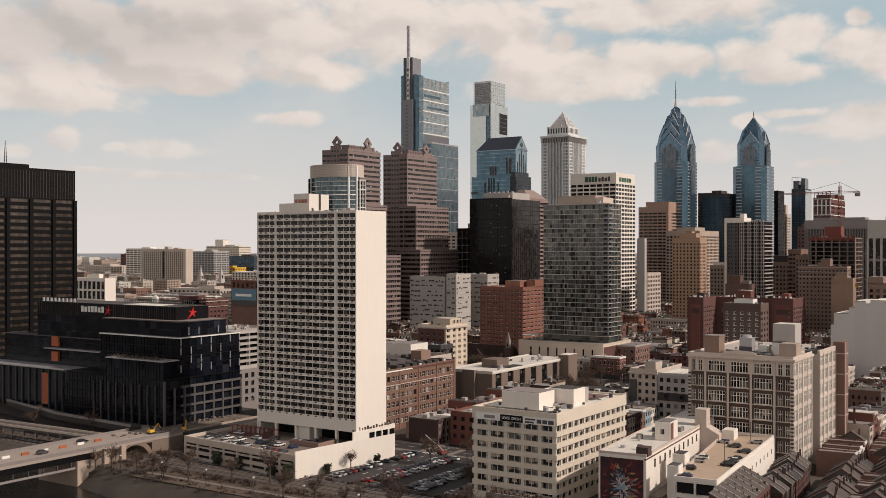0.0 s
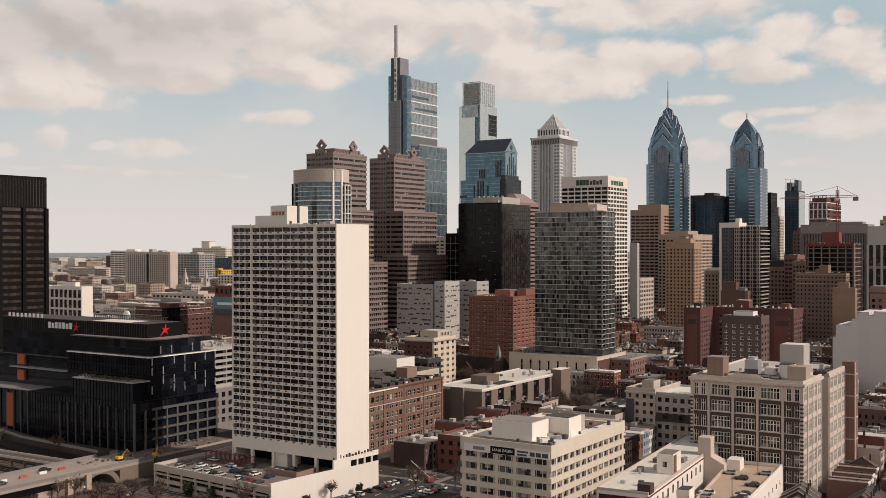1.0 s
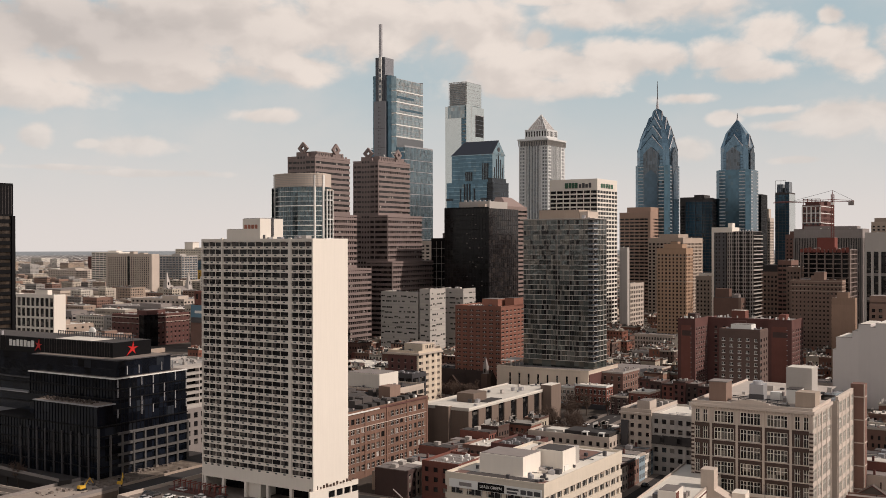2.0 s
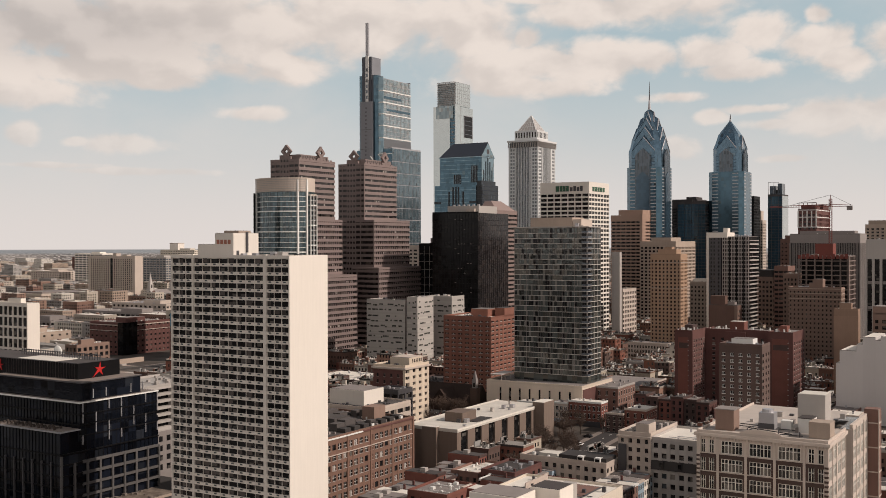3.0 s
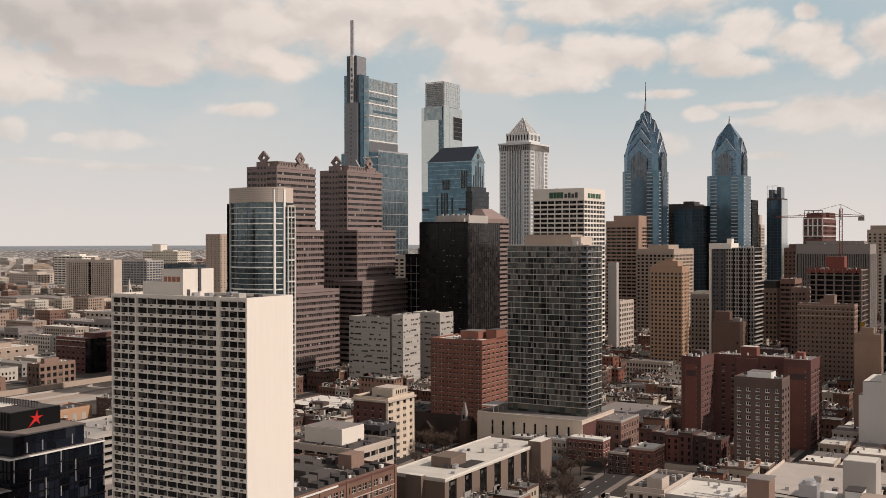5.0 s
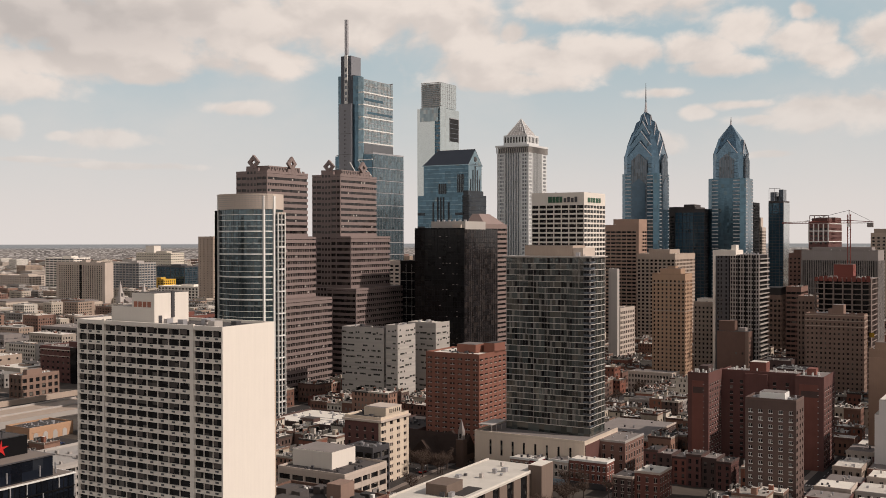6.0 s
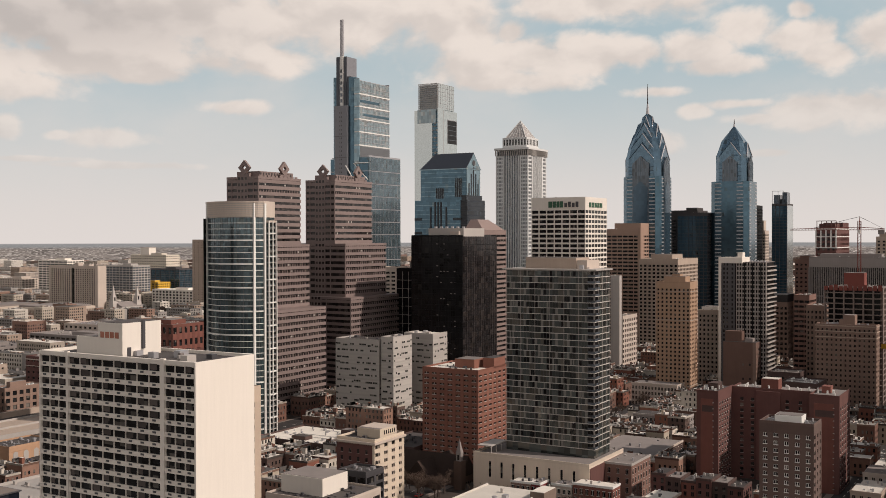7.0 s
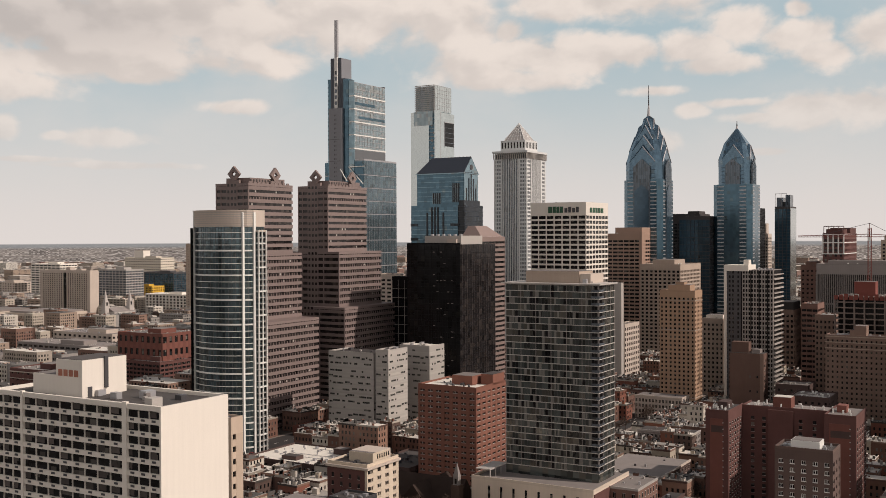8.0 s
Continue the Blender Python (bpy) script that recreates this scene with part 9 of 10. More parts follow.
def plant_trees():
    kinds = [tree_kind(s, "bare brown street tree in winter", TWIG) for s in (1, 2, 3, 4)]
    kinds.append(tree_kind(9, "dark evergreen tree with dense foliage", GREENL, True))
    r = random.Random(5)
    spots = [(-249.5, 278.5, 4), (-258, 279.5, 4), (-243.5, 293, 4), (-241.5, 304, 2), (-239.3, 317, 4), (-276, 281.4, 4), (-288, 282.2, 4)]
    spots += [(-90 - k * 12 + r.uniform(-4, 4), 260 + r.uniform(-4, 12), k % 4) for k in range(14)]
    spots += [(-322 + k * 9, 254 + r.uniform(-1, 4), k % 4) for k in range(6)]
    spots += [(-222 + k * 9 + r.uniform(-2, 2), 322 + r.uniform(-30, 22), k % 4) for k in range(5)]
    spots += [(-186, 300 + k * 9, k % 4) for k in range(5)]
    spots += [(-252 + r.uniform(-4, 14), 450 + k * 7, k % 4) for k in range(11)]
    spots += [(-246, 470, 4), (-330 - r.uniform(0, 40), 560, 1)]
    spots += [(-345 + r.uniform(-22, 25), 566 + r.uniform(-26, 22), k % 4) for k in range(26)]
    spots += [(r.uniform(-300, -236), r.uniform(528, 546), k % 4) for k in range(12)]
    spots += [(r.uniform(-320, -262), r.uniform(496, 526), k % 4) for k in range(8)]
    spots += [(r.uniform(-262, -222), r.uniform(448, 500), k % 4) for k in range(14)]
    spots += [(r.uniform(-300, -90), r.uniform(262, 268), k % 4) for k in range(12)]
    spots += [(r.uniform(-420, -345), r.uniform(292, 312), k % 4) for k in range(4)]
    spots += [(-264 + k * 2.6 + r.uniform(-1, 1), 526 + r.uniform(-5, 5), k % 4) for k in range(7)]
    spots += [(-246 + r.uniform(-3, 3), 461 + k * 3, 5) for k in range(4)]
    spots += [(r.uniform(-376, -322), r.uniform(534, 551), k % 4) for k in range(22)]
    spots += [(r.uniform(-300, -262), r.uniform(548, 575), k % 4) for k in range(6)]
    for k in range(60):
        a, b = r.choice(STREETS_X[1:5])
        spots.append((r.choice((a - 1.5, b + 1.5)), r.uniform(430, 900), k % 4))
    used = set()
    for x, y, i in spots:
        if not free(x - 0.6, x + 0.6, y - 0.6, y + 0.6) and y > 345 and not (-322 < x < -236 and 494 < y < 547) and not (-380 < x < -320 and 530 < y < 551.5):
            continue
        m = pose(x, y, rise(y) - 0.05, 0, 0, r.uniform(0, 360)) @ Matrix.Scale(r.uniform(0.75, 1.25) * (0.6 if i == 4 else 1.0), 4)
        i = min(i, 4)
        if i in used:
            c = copy_thing(kinds[i], m)
            c.matrix_basis = m
        else:
            used.add(i)
            kinds[i].matrix_basis = m


plant_trees()


def undergrowth():
    r = random.Random(15)
    vs, fs = [], []
    for k in range(900):
        x = r.uniform(-335, -60)
        y = r.choice((r.uniform(251, 257), r.uniform(262, 268), r.uniform(262, 268), r.uniform(284, 286)))
        if -324 > x and y > 255:
            continue
        s = r.uniform(0.5, 1.7)
        z = 0.0 if y > 252.5 else -0.5
        for j in range(13):
            a, b = r.uniform(0, 6.28), r.uniform(0.2, 1.0)
            d = Vector((math.cos(a) * b * s, math.sin(a) * b * s, s * r.uniform(0.4, 1.1)))
            q = Vector((-math.sin(a), math.cos(a), 0)) * 0.055 * s
            p = Vector((x + r.gauss(0, 0.5), y + r.gauss(0, 0.4), z))
            n = len(vs)
            vs.extend((p - q, p + q, p + d * 0.6 + q * 1.6 + Vector((0, 0, 0.1)), p + d, p + d * 0.6 - q * 1.6))
            fs.append((n, n + 1, n + 2, n + 3, n + 4))
    o = mesh("undergrowth", None, TWIG, vs, fs, "low bare brown bushes along the river bank", "stuff")
    o["category"] = "bushes"


undergrowth()


# ---- bridge, viaduct, railway ----
def bridge():
    e = thing("road_bridge", "concrete and steel road bridge ending in a stone arch", "bridge", -336, 60)
    FOOT.append((-348, -324, 60, 300))
    L = 240
    box("deck", e, mat("pale_worn_deck", (0.33, 0.29, 0.25), 0.9, var=0.3, scale=0.5), -10.5, 10.5, 0, L, 5.2, 6.2, "pale worn concrete bridge deck")
    for s in (-10.5, 10.1):
        box("parapet", e, GREYC, s, s + 0.4, 0, L, 6.2, 7.3)
        box("girder", e, BLACKM, s - 0.1, s + 0.5, 0, 196, 3.0, 5.2, "dark steel side girder")
        box("lower_girder", e, GREYC, s + 0.05, s + 0.35, 0, 196, 0.2, 1.0)
        for k in range(33):
            box("girder_post", e, DARKM, s, s + 0.4, k * 6, k * 6 + 0.4, 1.0, 3.0)
    for y in (60, 124, 188):
        box("river_pier", e, BEIGE, -11.5, 11.5, y, y + 5, -7.4, 3.0, "stone river pier")
    # stone abutment with an arch, built as a ring of wedge blocks
    ST = mat("dark_bridge_stone", (0.20, 0.16, 0.125), 0.9, var=0.3, streak=0.2)
    box("abutment", e, ST, -10.3, 10.3, 194, 206, -2, 5.2)
    box("abutment", e, ST, -10.3, 10.3, 224, 240, -2, 5.2)
    box("arch_top", e, ST, -10.3, 10.3, 206, 224, 4.6, 5.2)
    for k in range(14):
        a0, a1 = math.pi * k / 14, math.pi * (k + 1) / 14
        c = (215, -1.6)
        vs = []
        for x in (-10.35, 10.45):
            for a, rr in ((a0, 7.4), (a1, 7.4), (a1, 9.4), (a0, 9.4)):
                vs.append((x, c[0] + rr * math.cos(a), min(5.15, c[1] + rr * 0.85 * math.sin(a))))
        mesh("arch_stone", e, ST, vs, [(0, 1, 2, 3), (7, 6, 5, 4), (0, 4, 5, 1), (1, 5, 6, 2), (2, 6, 7, 3), (3, 7, 4, 0)])
    for y in (200, 208):
        box("stone_post", e, BEIGE, 10.3, 11.6, y, y + 2.2, -2, 5.8, "pale stone buttress")
    for k in range(8):
        box("barrier", e, ORANGE if k % 2 else WHITEM, -2, -1.4, 150 + k * 8, 153 + k * 8, 6.2, 7.1)
    v = thing("viaduct", "low concrete road viaduct on short columns", "bridge", -338.6, 281, 0, 92)
    box("deck", v, mat("sooty_deck", (0.11, 0.095, 0.082), 0.95, var=0.35, scale=0.7), -7, 0, 10, 120, 4.6, 5.4)
    box("parapet", v, CREAM, -0.3, 0, 10, 120, 5.4, 6.3)
    box("parapet", v, CREAM, -7, -6.7, 10, 120, 5.4, 6.3)
    for k in range(14):
        box("column", v, BEIGE, -1.6, -0.8, 12 + k * 8, 13 + k * 8, 0, 4.6)
    st = thing("street_approach", "concrete street approach with worn paving and construction litter", "road", -336, 300)
    st["kind"] = "structure"
    box("street_slab", st, mat("torn_up_street", (0.12, 0.095, 0.075), 0.95, var=0.5, scale=0.9, col2=(0.22, 0.18, 0.145)), -9.9, 9.9, 0.2, 46, 3.0, 6.15)
    box("side_wall", st, BEIGE, 9.9, 10.3, 0.2, 46, 0, 7.0)
    for k in range(2):
        x = thing("excavator", "yellow excavator on the street works", "excavator", -333 + k * 6, 290 + k * 12, 6.22, 40 * k, group="excavators")
        x.scale = (0.75, 0.75, 0.75)
        box("tracks", x, TYRE, -1.3, 1.3, -1.8, 1.8, 0, 0.9)
        box("house", x, YELLOW, -1.2, 1.2, -1.9, 1.2, 0.95, 2.3)
        box("cab", x, CARG, -1.1, 0.1, 0.0, 1.3, 2.3, 3.4)
        tube("boom", x, YELLOW, (0.6, 1.0, 2.0), (0.6, 4.2, 5.2), 0.3, 0.25, 6)
        tube("arm", x, YELLOW, (0.6, 4.2, 5.2), (0.6, 6.2, 2.2), 0.25, 0.18, 6)
        box("bucket", x, DARKM, 0.1, 1.1, 5.8, 6.8, 1.2, 2.2)
    joined("rubble", st, PAVE, [(q[0], q[0] + q[2], q[1], q[1] + q[2] * 0.8, 6.1, 6.15 + q[2] * 0.5) for q in [(rh.uniform(-9, 9), rh.uniform(-24, 40), rh.uniform(0.3, 1.6)) for k in range(110)]], kind="stuff")
    lf = thing("boom_lift", "red boom lift beside the garage", "lift", -229, 346, 0.06, 60)
    box("chassis", lf, RUST, -1.2, 1.2, -2, 2, 0.4, 1.6)
    for a in (-1.1, 1.1):
        for b in (-1.4, 1.4):
            tube("wheel", lf, TYRE, (a - 0.15, b, 0.45), (a + 0.15, b, 0.45), 0.45, 0.45, 10)
    tube("boom", lf, PALEG, (0, -1, 1.6), (-2, 11, 6.0), 0.3, 0.2, 6)
    t = thing("railway_tracks", "steel rails on wooden sleepers beside the river", "railway", 0, 0)
    t["kind"] = "structure"
    for y in (270, 274.5, 279, 283):
        for s in (-0.72, 0.72):
            box("rail", t, STEEL, -800, 150, y + s - 0.05, y + s + 0.05, 0.16, 0.32)
        joined("sleepers", t, BARK, [(-420 + k * 0.9, -420 + k * 0.9 + 0.3, y - 1.3, y + 1.3, 0.05, 0.17) for k in range(400)], kind="stuff")
    for k in range(6):
        l = thing("path_lamp", "slim park lamp beside the river path", "lamp", -310 + k * 22, 255.5, 0, group="path lamps")
        box("post", l, DARKM, -0.08, 0.08, -0.08, 0.08, 0, 5.5)
        box("lamp_head", l, WHITEM, -0.3, 0.3, -0.3, 0.3, 5.5, 5.9)


bridge()


# ---- tower crane ----
def crane():
    e = thing("tower_crane", "red lattice tower crane over the building site", "crane", -206.2, 907.9, 4.2)
    for a in (-1, 1):
        for b in (-1, 1):
            box("mast_leg", e, RUST, a - 0.14, a + 0.14, b - 0.14, b + 0.14, -4.2, 128)
    for k in range(30):
        tube("mast_brace", e, RUST, (-1, -1.0, 68 + k * 2), (1, -1.0, 70 + k * 2), 0.1, 0.1, 4)
    for z in (0.0, 1.8):
        tube("jib", e, RUST, (-46, 0, 122 + z * 0.4), (0, 0, 122 + z), 0.22, 0.22, 4)
        tube("counter_jib", e, RUST, (0, 0, 122 + z), (16, 0, 122 + z * 0.4), 0.22, 0.22, 4)
    for k in range(22):
        tube("jib_brace", e, RUST, (-44 + k * 2, 0, 122), (-43 + k * 2, 0, 123.4), 0.08, 0.08, 4)
    tube("peak", e, RUST, (0, 0, 122), (0, 0, 131), 0.4, 0.2, 5)
    tube("tie", e, DARKM, (0, 0, 131), (-30, 0, 123.5), 0.12, 0.12, 4)
    tube("tie", e, DARKM, (0, 0, 131), (15, 0, 123), 0.12, 0.12, 4)
    box("counterweight", e, GREYC, 12, 16, -1, 1, 119, 122)
    box("cab", e, WHITEM, -1, 1, -2.2, -1.1, 119.5, 121.8)


crane()


# ---- the northern quarter and the far city ----
tower("tan_slab_block", "long tan apartment slab with a pale end wall", -1357, 1257, 112, 16, 76.8, 22, 22, 3, CREAM, WIN, sp=0.38, pf=0.4, d=0.9, category="apartment tower", base=5, top=4, corner=3,
      pent=((0.42, 0.5, 0.2, 0.8, 5), (0.2, 0.3, 0.2, 0.8, 3)))
# the slab is undivided; this dark strip paints the shaded gap
box("dark_slit", bpy.data.objects["tan_slab_block"], WIN_D, -57, -53, -0.4, 1, 0, 74, "dark strip for the shaded gap between the two halves")
box("pale_end", bpy.data.objects["tan_slab_block"], CREAM, -6, 0.7, -0.6, 16.2, 0, 76, "pale blank end wall")


def columned_hall(X, Y, wx, wy, h):
    e = thing("columned_hall", "pale stone classical hall with a long colonnade", "public building", X, Y, group="columned halls")
    FOOT.append((X - wx, X, Y, Y + wy))
    ST = mat("classical_stone", (0.50, 0.435, 0.36), 0.85, var=0.15)
    box("core", e, BEIGE, -wx + 1.5, -1.5, 1.5, wy - 1.5, 0, h - 1)
    box("base", e, ST, -wx, 0, 0, wy, 0, h * 0.38)
    box("entablature", e, ST, -wx, 0, 0, wy, h * 0.82, h)
    box("roof", e, ROOFG, -wx + 4, -4, 4, wy - 4, h, h + 2.5)
    for k in range(16):
        y = 3 + k * (wy - 6) / 15
        tube("column", e, ST, (-0.8, y, h * 0.38), (-0.8, y, h * 0.82), 1.0, 0.9, 8)
    for k in range(14):
        x = -wx + 3 + k * (wx - 6) / 13
        box("pilaster", e, ST, x - 0.8, x + 0.8, 0.1, 1.5, h * 0.38, h * 0.82)
    for k in range(18):
        y = 3 + k * (wy - 6) / 17
        box("arch_window", e, WIN_D, -0.1, 0.06, y - 0.9, y + 0.9, h * 0.08, h * 0.3)


columned_hall(-1306, 1130, 78, 78, 22)
columned_hall(-1425, 1130, 62, 80, 20)


def spire_church():
    e = thing("white_church", "white stone church with two pointed spires", "church", -1262, 1212)
    FOOT.append((-1300, -1255, 1205, 1265))
    ST = mat("church_white_stone", (0.46, 0.44, 0.41), 0.8, var=0.15)
    box("nave", e, ST, -24, 0, 6, 46, 0, 21)
    mesh("roof", e, ROOFG, [(-24.4, 5.6, 21), (0.4, 5.6, 21), (0.4, 46.4, 21), (-24.4, 46.4, 21), (-12, 5.6, 27), (-12, 46.4, 27)], [(0, 4, 5, 3), (1, 2, 5, 4), (0, 1, 4), (2, 3, 5), (0, 3, 2, 1)], "grey ridged roof")
    for x, y, h in ((-14.5, 3, 53), (-5.5, 40, 50.5)):
        box("steeple", e, ST, x - 4.2, x + 4.2, y - 4.2, y + 4.2, 0, 28)
        tier = box("belfry", e, ST, x - 3.0, x + 3.0, y - 3.0, y + 3.0, 28, 36)
        mesh("spire", e, ST, [(x - 2.4, y - 2.4, 36), (x + 2.4, y - 2.4, 36), (x + 2.4, y + 2.4, 36), (x - 2.4, y + 2.4, 36), (x, y, h)], [(0, 1, 4), (1, 2, 4), (2, 3, 4), (3, 0, 4)], "slim pointed spire")
        for a in (-3.6, 3.6):
            for b in (-3.6, 3.6):
                tube("pinnacle", e, ST, (x + a, y + b, 28), (x + a, y + b, 34), 0.7, 0.1, 5)
        under(tier, box("belfry_opening", e, WIN_D, x + 2.9, x + 3.1, y - 1.2, y + 1.2, 29.5, 34.5))
    for k in range(7):
        box("window", e, WIN, -0.1, 0.06, 9 + k * 5, 11 + k * 5, 4, 16)


spire_church()
NORTH = [
    ("brick_archive", "red-brown brick archive block with a dark glazed front", -712, 660, 40, 52, 33, 7, 7, 11, BRICK2, WIN, 0.62, 0.55),
    ("tan_workshop", "low tan workshop with large windows", -684, 591, 13, 31, 22, 4, 3, 6, TANB, WIN, 0.4, 0.4),
    ("white_frame_block", "white framed modern block with large panes", -668, 536, 48, 10, 56.4, 7, 9, 1, WHITE, WIN, 0.2, 0.24),
    ("grey_college", "long grey low building with ribbon windows", -884, 850, 108, 40, 24, 5, 14, 8, GREYC, WIN, 0.5, 0.2),
    ("pale_college", "pale low building with regular windows", -913, 900, 88, 40, 30, 6, 12, 8, CREAM, WIN, 0.5, 0.45),
    ("brick_school", "pinkish brick school building with pale bands", -742, 800, 53, 44, 46, 4, 8, 7, BRICK, WIN, 0.5, 0.5),
    ("white_hospital", "large white slab on the skyline", -1764, 1800, 108, 40, 82, 14, 20, 6, mat("far_cream_panel", (0.60, 0.54, 0.46), 0.8, var=0.1), WIN, 0.74, 0.3),
    ("blue_glass_slab", "grey-blue glass office slab", -1457, 1420, 66, 40, 72, 16, 8, 6, PALEG, GREYG, 0.35, 0.15),
    ("striped_white_block", "white block with dark ribbon windows", -1719, 1500, 82, 40, 77, 16, 7, 6, WHITE, WIN, 0.5, 0.15),
    ("dark_blue_block", "dark blue glass block", -1487, 1560, 86, 40, 62, 14, 7, 6, DARKM, BLUEG, 0.2, 0.1),
    ("yellow_block", "block with yellow wall panels", -1480, 1500, 66, 30, 40, 9, 8, 6, YELLOW, WIN, 0.4, 0.5),
    ("white_grid_block", "white gridded low block", -1280, 1380, 90, 40, 36, 7, 12, 8, WHITE, WIN, 0.4, 0.4),
    ("cream_block", "cream block among the northern streets", -1850, 1500, 90, 60, 40, 8, 12, 8, CREAM, WIN, 0.5, 0.5),
    ("brick_tower", "slim red brick tower far off", -2350, 1960, 26, 26, 60, 16, 5, 5, BRICK2, WIN, 0.5, 0.5),
    ("dark_brick_block", "dark red brick block with a pale roof", -735, 790, 40, 40, 24, 6, 9, 8, BRICK2, WIN_D, 0.45, 0.2),
    ("cream_terrace", "cream low terrace building with colonnade", -940, 1150, 70, 36, 30, 6, 12, 8, CREAM, WIN, 0.45, 0.45),
    ("tan_gallery", "pale tan gallery building with blank walls", -800, 640, 60, 40, 22, 3, 5, 5, BEIGE, WIN_D, 0.75, 0.7),
    ("grey_terrace", "grey low building with a flat roof", -930, 760, 70, 50, 20, 4, 10, 8, GREYC, WIN, 0.5, 0.3),
]
for nm, lb, X, Y, wx, wy, h, fl, bw, bs, wm, gm, sp, pf in NORTH:
    tower(nm, lb, X, Y, wx, wy, h, fl, bw, bs, wm, gm, sp=sp, pf=pf, category="building", d=0.5, base=1.5, top=1.6, pent=((0.2, 0.5, 0.2, 0.6, 4),), roof=ROOFW if wm in (WHITE, BEIGE) else ROOFG)
e_ = thing("roof_tower", "white rooftop tower on the far slab", "plant tower", -1822, 1806, 82)
box("shaft", e_, WHITE, -26, 0, 0, 20, 0, 16.5)
box("cap", e_, CREAM, -26.4, 0.4, -0.4, 20.4, 15.4, 16.6)
box("blank_side", bpy.data.objects["white_frame_block"], WHITE, -0.6, 0.12, -0.1, 10.1, 0, 56.6, "blank white side wall")
box("dark_glass_front", bpy.data.objects["brick_archive"], BLACKGS, -5.5, 0.5, -0.6, 15, 0, 33.8, "dark glazed corner")
box("pale_cornice", bpy.data.objects["brick_archive"], CREAM, -40.3, 0.3, -0.3, 52.3, 31.2, 31.9)
box("pale_cornice", bpy.data.objects["brick_archive"], CREAM, -40.2, 0.2, -0.2, 52.2, 26.6, 27.0)


def island_mat(name, cols, rough=0.9, painted=True):
    m = bpy.data.materials.new(name)
    m.use_nodes = True
    g = G(m.node_tree)
    b = m.node_tree.nodes["Principled BSDF"]
    geo = g.node("ShaderNodeNewGeometry")
    rnd, pos, nrm = geo.outputs["Random Per Island"], geo.outputs["Position"], geo.outputs["Normal"]
    rp = g.node("ShaderNodeValToRGB")
    rp.color_ramp.interpolation = "CONSTANT"
    el = rp.color_ramp.elements
    while len(el) < len(cols):
        el.new(0.5)
    for i, c in enumerate(cols):
        el[i].position, el[i].color = i / len(cols), (*c, 1)
    g.put(rp.inputs[0], rnd)
    # rows of windows on the walls, plain roofs
    x, y, z = g.sep(pos)
    u = g.m("FRACT", g.m("DIVIDE", g.m("ADD", x, y), 3.6))
    v = g.m("FRACT", g.m("DIVIDE", z, 3.3))
    hole = g.m("MULTIPLY", g.m("MULTIPLY", g.m("GREATER_THAN", u, 0.52), g.m("GREATER_THAN", v, 0.5)), g.m("LESS_THAN", g.m("ABSOLUTE", g.sep(nrm)[2]), 0.5))
    roof = g.m("GREATER_THAN", g.sep(nrm)[2], 0.5)
    w = g.white(g.v("FLOOR", g.v("DIVIDE", pos, (3.6, 3.6, 3.3))))
    c = g.mix(g.m("MULTIPLY", hole, g.ramp(w, 0.1, 0.6, 0.5, 1.0)), rp.outputs[0], (0.03, 0.03, 0.035)) if painted else rp.outputs[0]
    n = g.noise(pos, 0.3, 5.0, 0.7)
    rc = g.mix(g.ramp(g.white(g.comb(rnd, 0.3, 0.7)), 0.25, 0.85), (0.085, 0.078, 0.074), (0.68, 0.63, 0.57))
    c = g.mix(roof, c, rc)
    g.put(b.inputs["Base Color"], g.v("SCALE", c, g.m("ADD", 0.7, g.m("MULTIPLY", n, 0.6))))
    b.inputs["Roughness"].default_value = rough
    return m


# wall colours greyed and lightened: distance haze is put into the palette
FARCITY = island_mat("hazed_city_walls", [(0.22, 0.135, 0.11), (0.36, 0.31, 0.27), (0.40, 0.345, 0.29), (0.56, 0.525, 0.48), (0.28, 0.195, 0.155), (0.34, 0.32, 0.305), (0.46, 0.43, 0.395), (0.33, 0.255, 0.20)])
NEARWALL = island_mat("small_house_walls", [(0.21, 0.08, 0.055), (0.15, 0.075, 0.055), (0.42, 0.36, 0.29), (0.095, 0.06, 0.05), (0.26, 0.15, 0.11), (0.22, 0.09, 0.06), (0.52, 0.47, 0.41), (0.16, 0.09, 0.07)], painted=False)


NORTHWALL = island_mat("northern_walls", [(0.24, 0.15, 0.115), (0.36, 0.31, 0.265), (0.44, 0.385, 0.325), (0.30, 0.28, 0.265), (0.20, 0.115, 0.09), (0.50, 0.46, 0.41), (0.33, 0.25, 0.20), (0.26, 0.24, 0.225)], painted=False)
CORNICES = island_mat("cornice_mix", [(0.10, 0.055, 0.045), (0.30, 0.26, 0.22), (0.06, 0.05, 0.045), (0.20, 0.12, 0.09), (0.42, 0.38, 0.33), (0.14, 0.08, 0.06)], painted=False)
CLUTTER = island_mat("roof_clutter_mix", [(0.30, 0.29, 0.28), (0.06, 0.055, 0.05), (0.50, 0.48, 0.45), (0.16, 0.07, 0.05), (0.22, 0.20, 0.19), (0.10, 0.09, 0.085)], painted=False)


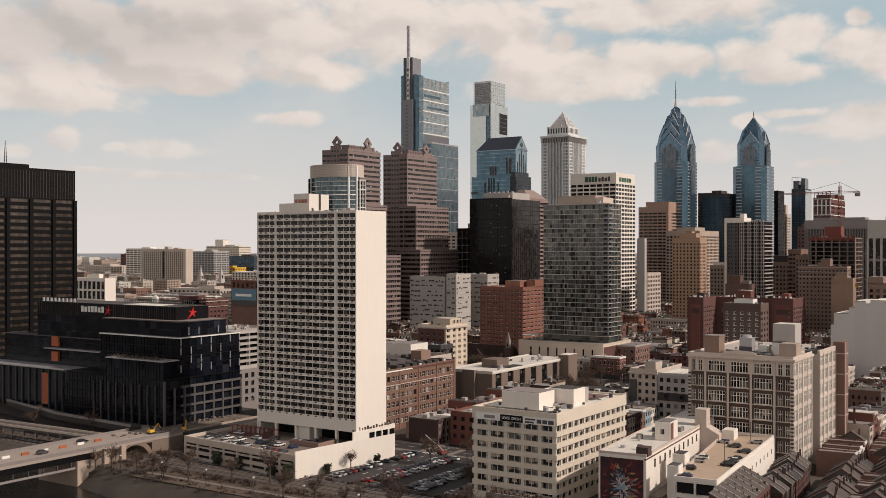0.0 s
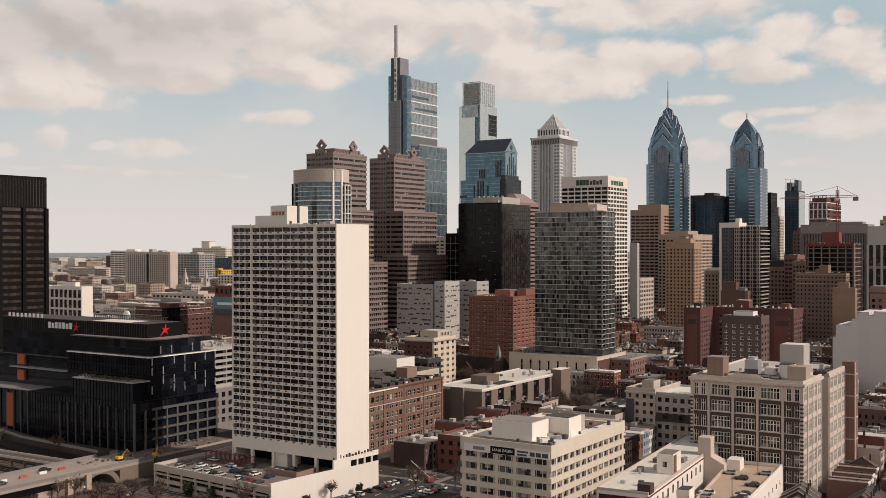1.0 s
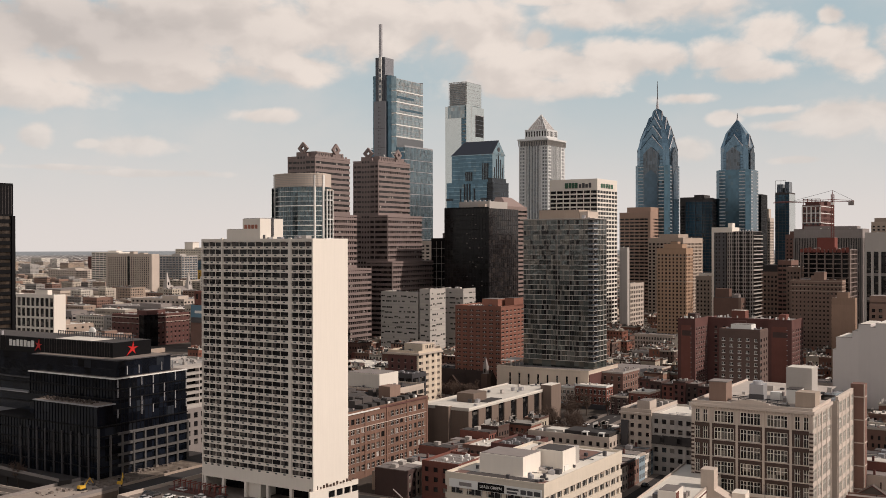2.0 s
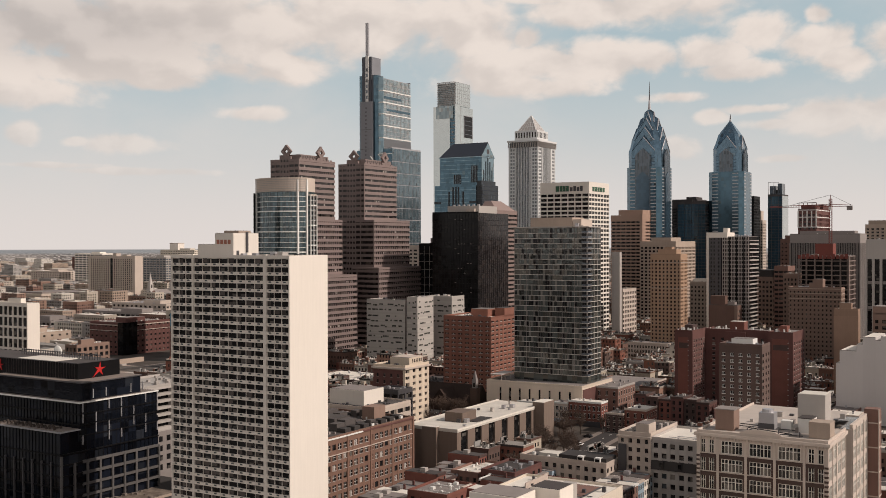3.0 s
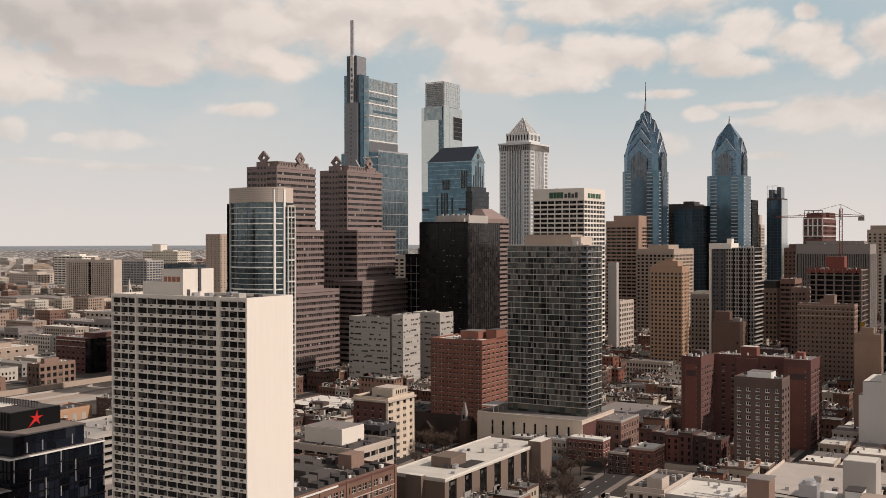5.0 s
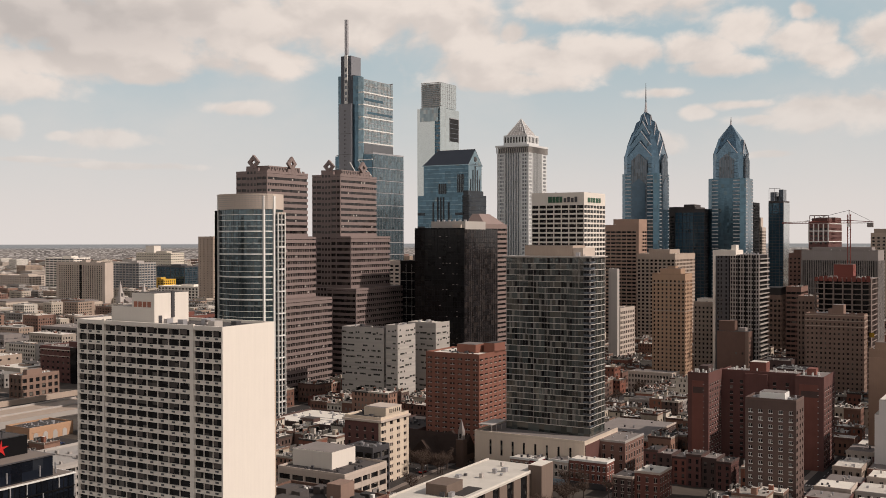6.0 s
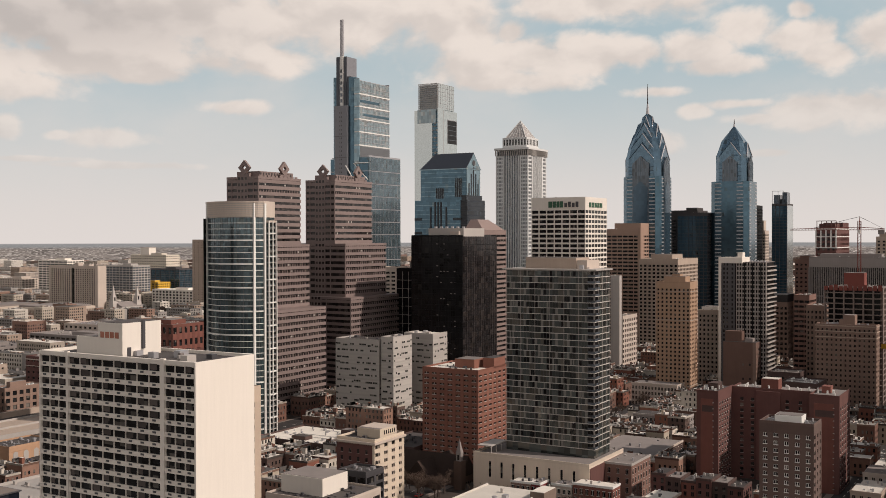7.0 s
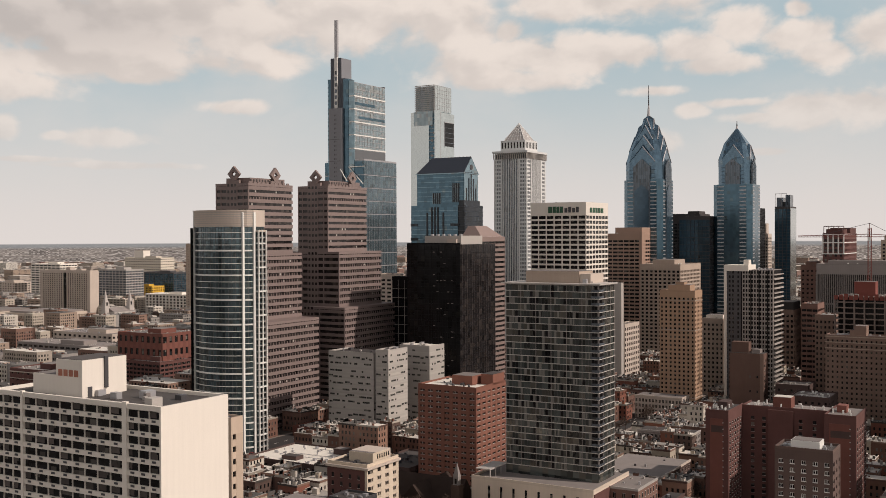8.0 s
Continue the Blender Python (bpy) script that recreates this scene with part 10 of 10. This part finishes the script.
def far_city():
    r = random.Random(3)
    near_b, wins, trim, gear, north_b, mid_b, far_b = [], [], [], [], [], [], []

    def add(lst, x, y, wx, wy, h):
        if not free(x - wx, x, y, y + wy):
            return
        z_ = rise(y)
        h += z_
        lst.append((x - wx, x, y, y + wy, 0.0, h))
        if r.random() < 0.6:
            a, b = r.uniform(0.1, 0.5), r.uniform(0.1, 0.5)
            k = 0.3 if lst is not near_b else 0.17
            lst.append((x - wx * (a + k), x - wx * a, y + wy * b, y + wy * (b + k), h, h + r.uniform(1, 3.0)))
        if lst is near_b:
            trim.append((x - wx - 0.15, x + 0.2, y - 0.2, y + 0.25, h - 0.5, h + 0.45))
            trim.append((x - 0.25, x + 0.2, y + 0.25, y + wy, h - 0.5, h + 0.45))
            for k in range(int((h - z_) / 3.2)):
                z = z_ + 1.1 + k * 3.2
                u = 1.0
                while u < wx - 1.6:
                    wins.append((x - u - 1.0, x - u, y - 0.05, y + 0.1, z, z + 1.7))
                    u += r.uniform(2.1, 2.9)
                u = 1.0
                while u < wy - 1.6:
                    wins.append((x - 0.1, x + 0.05, y + u, y + u + 1.0, z, z + 1.7))
                    u += r.uniform(2.1, 2.9)
            for k in range(4 + r.randrange(6)):
                a, b, q = r.uniform(0.6, wx - 1.8), r.uniform(0.6, wy - 1.8), r.uniform(0.35, 1.3)
                gear.append((x - a - q, x - a, y + b, y + b + q * r.uniform(0.6, 1.4), h, h + r.uniform(0.4, 1.9)))
            for k in range(2):
                gear.append((x - wx + 0.05, x - wx + 0.6, y + wy * r.uniform(0.2, 0.7), y + wy * r.uniform(0.72, 0.8), h, h + r.uniform(1.2, 2.4)))
            if r.random() < 0.5:
                trim.append((x - wx, x - wx + 0.3, y + 0.25, y + wy, h - 0.1, h + r.uniform(0.4, 0.9)))
    # closer quarters, street by street
    y = 440
    while y < 1500:
        x = -1750
        while x < -90:
            if x < -655:
                x += 4
            elif not any(a - 3 < x < b + 3 or a - 3 < x - 12 < b + 3 for a, b in STREETS_X) and not any(a - 3 < y < b + 3 or a - 3 < y + 9 < b + 3 for a, b in STREETS_Y):
                big = r.random()
                h = r.uniform(8.5, 12.5) if big < 0.93 else r.uniform(13, 20)
                wx = r.uniform(7, 15)
                if r.random() < 0.93:
                    add(near_b, x + wx, y, wx, r.uniform(7.5, 12.4), h)
                x += wx
            else:
                x += 4
        y += 12.5
    # the northern quarter: larger blocks of schools and offices with wide gaps
    y = 450
    while y < 1500:
        x = -1800 + r.uniform(0, 20)
        while x < -670:
            wx, wy = r.uniform(14, 46), r.uniform(12, 27)
            h = r.uniform(7, 14) if r.random() < 0.6 else r.uniform(14, 27)
            if r.random() < 0.66:
                n0 = len(north_b)
                add(north_b, x + wx, y, wx, wy, h)
                if len(north_b) > n0:
                    z_ = rise(y)
                    for k in range(int(h / 3.6)):
                        z = z_ + 1.2 + k * 3.6
                        wins.extend((x + wx - u - 1.5, x + wx - u, y - 0.06, y + 0.1, z, z + 1.9) for u in [1.2 + 3.1 * q for q in range(int((wx - 2) / 3.1))])
                        wins.extend((x + wx - 0.1, x + wx + 0.06, y + u, y + u + 1.5, z, z + 1.9) for u in [1.2 + 3.1 * q for q in range(int((wy - 2) / 3.1))])
                    for k in range(6):
                        a, b, q = r.uniform(1, wx - 3), r.uniform(1, wy - 3), r.uniform(0.6, 2.4)
                        gear.append((x + wx - a - q, x + wx - a, y + b, y + b + q, z_ + h, z_ + h + r.uniform(0.6, 2.0)))
            x += wx + r.choice((0.5, 4, 12, 22))
        y += r.uniform(29, 36)
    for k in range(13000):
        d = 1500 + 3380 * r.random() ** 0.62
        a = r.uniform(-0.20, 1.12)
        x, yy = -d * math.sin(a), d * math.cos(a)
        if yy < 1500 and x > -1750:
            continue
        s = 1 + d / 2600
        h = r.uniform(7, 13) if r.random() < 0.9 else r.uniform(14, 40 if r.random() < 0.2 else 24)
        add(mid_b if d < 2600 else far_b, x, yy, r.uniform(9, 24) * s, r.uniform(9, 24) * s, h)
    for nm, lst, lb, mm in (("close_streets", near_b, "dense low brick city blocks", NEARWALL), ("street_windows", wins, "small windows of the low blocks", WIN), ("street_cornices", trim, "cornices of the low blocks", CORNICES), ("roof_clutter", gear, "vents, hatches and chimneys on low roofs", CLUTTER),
                            ("northern_quarter", north_b, "pale and brown low blocks of the northern quarter", NORTHWALL), ("northern_city", mid_b, "dense low city to the north, greyed for haze", FARCITY), ("far_city", far_b, "low city on the horizon, greyed for haze", FARCITY)):
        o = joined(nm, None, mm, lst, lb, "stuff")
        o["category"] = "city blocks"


far_city()


def far_woods():
    r = random.Random(8)
    vs, fs = [], []
    for k in range(3300):
        d = 1700 + 3100 * r.random()
        a = r.uniform(-0.15, 1.12)
        x, y = -d * math.sin(a), d * math.cos(a)
        if k > 2600:
            x, y = r.uniform(-1750, -680), r.uniform(520, 1500)
        if not free(x - 5, x + 5, y - 5, y + 5):
            continue
        w, h, b = r.uniform(4, 10), r.uniform(6, 10), len(vs)
        for i in range(6):
            t = i * 1.047 + r.random()
            vs.append((x + w * math.cos(t), y + w * math.sin(t), r.uniform(5, 7)))
        for i in range(6):
            t = i * 1.047 + r.random()
            vs.append((x + 0.7 * w * math.cos(t), y + 0.7 * w * math.sin(t), 7 + h * r.uniform(0.6, 1)))
        vs.append((x, y, 7 + h * 1.1))
        for i in range(6):
            j = (i + 1) % 6
            fs += [(b + i, b + j, b + 6 + j, b + 6 + i), (b + 6 + i, b + 6 + j, b + 12)]
    o = mesh("far_woods", None, TWIG, vs, fs, "bare winter trees between far streets", "stuff")
    o["category"] = "trees"


far_woods()
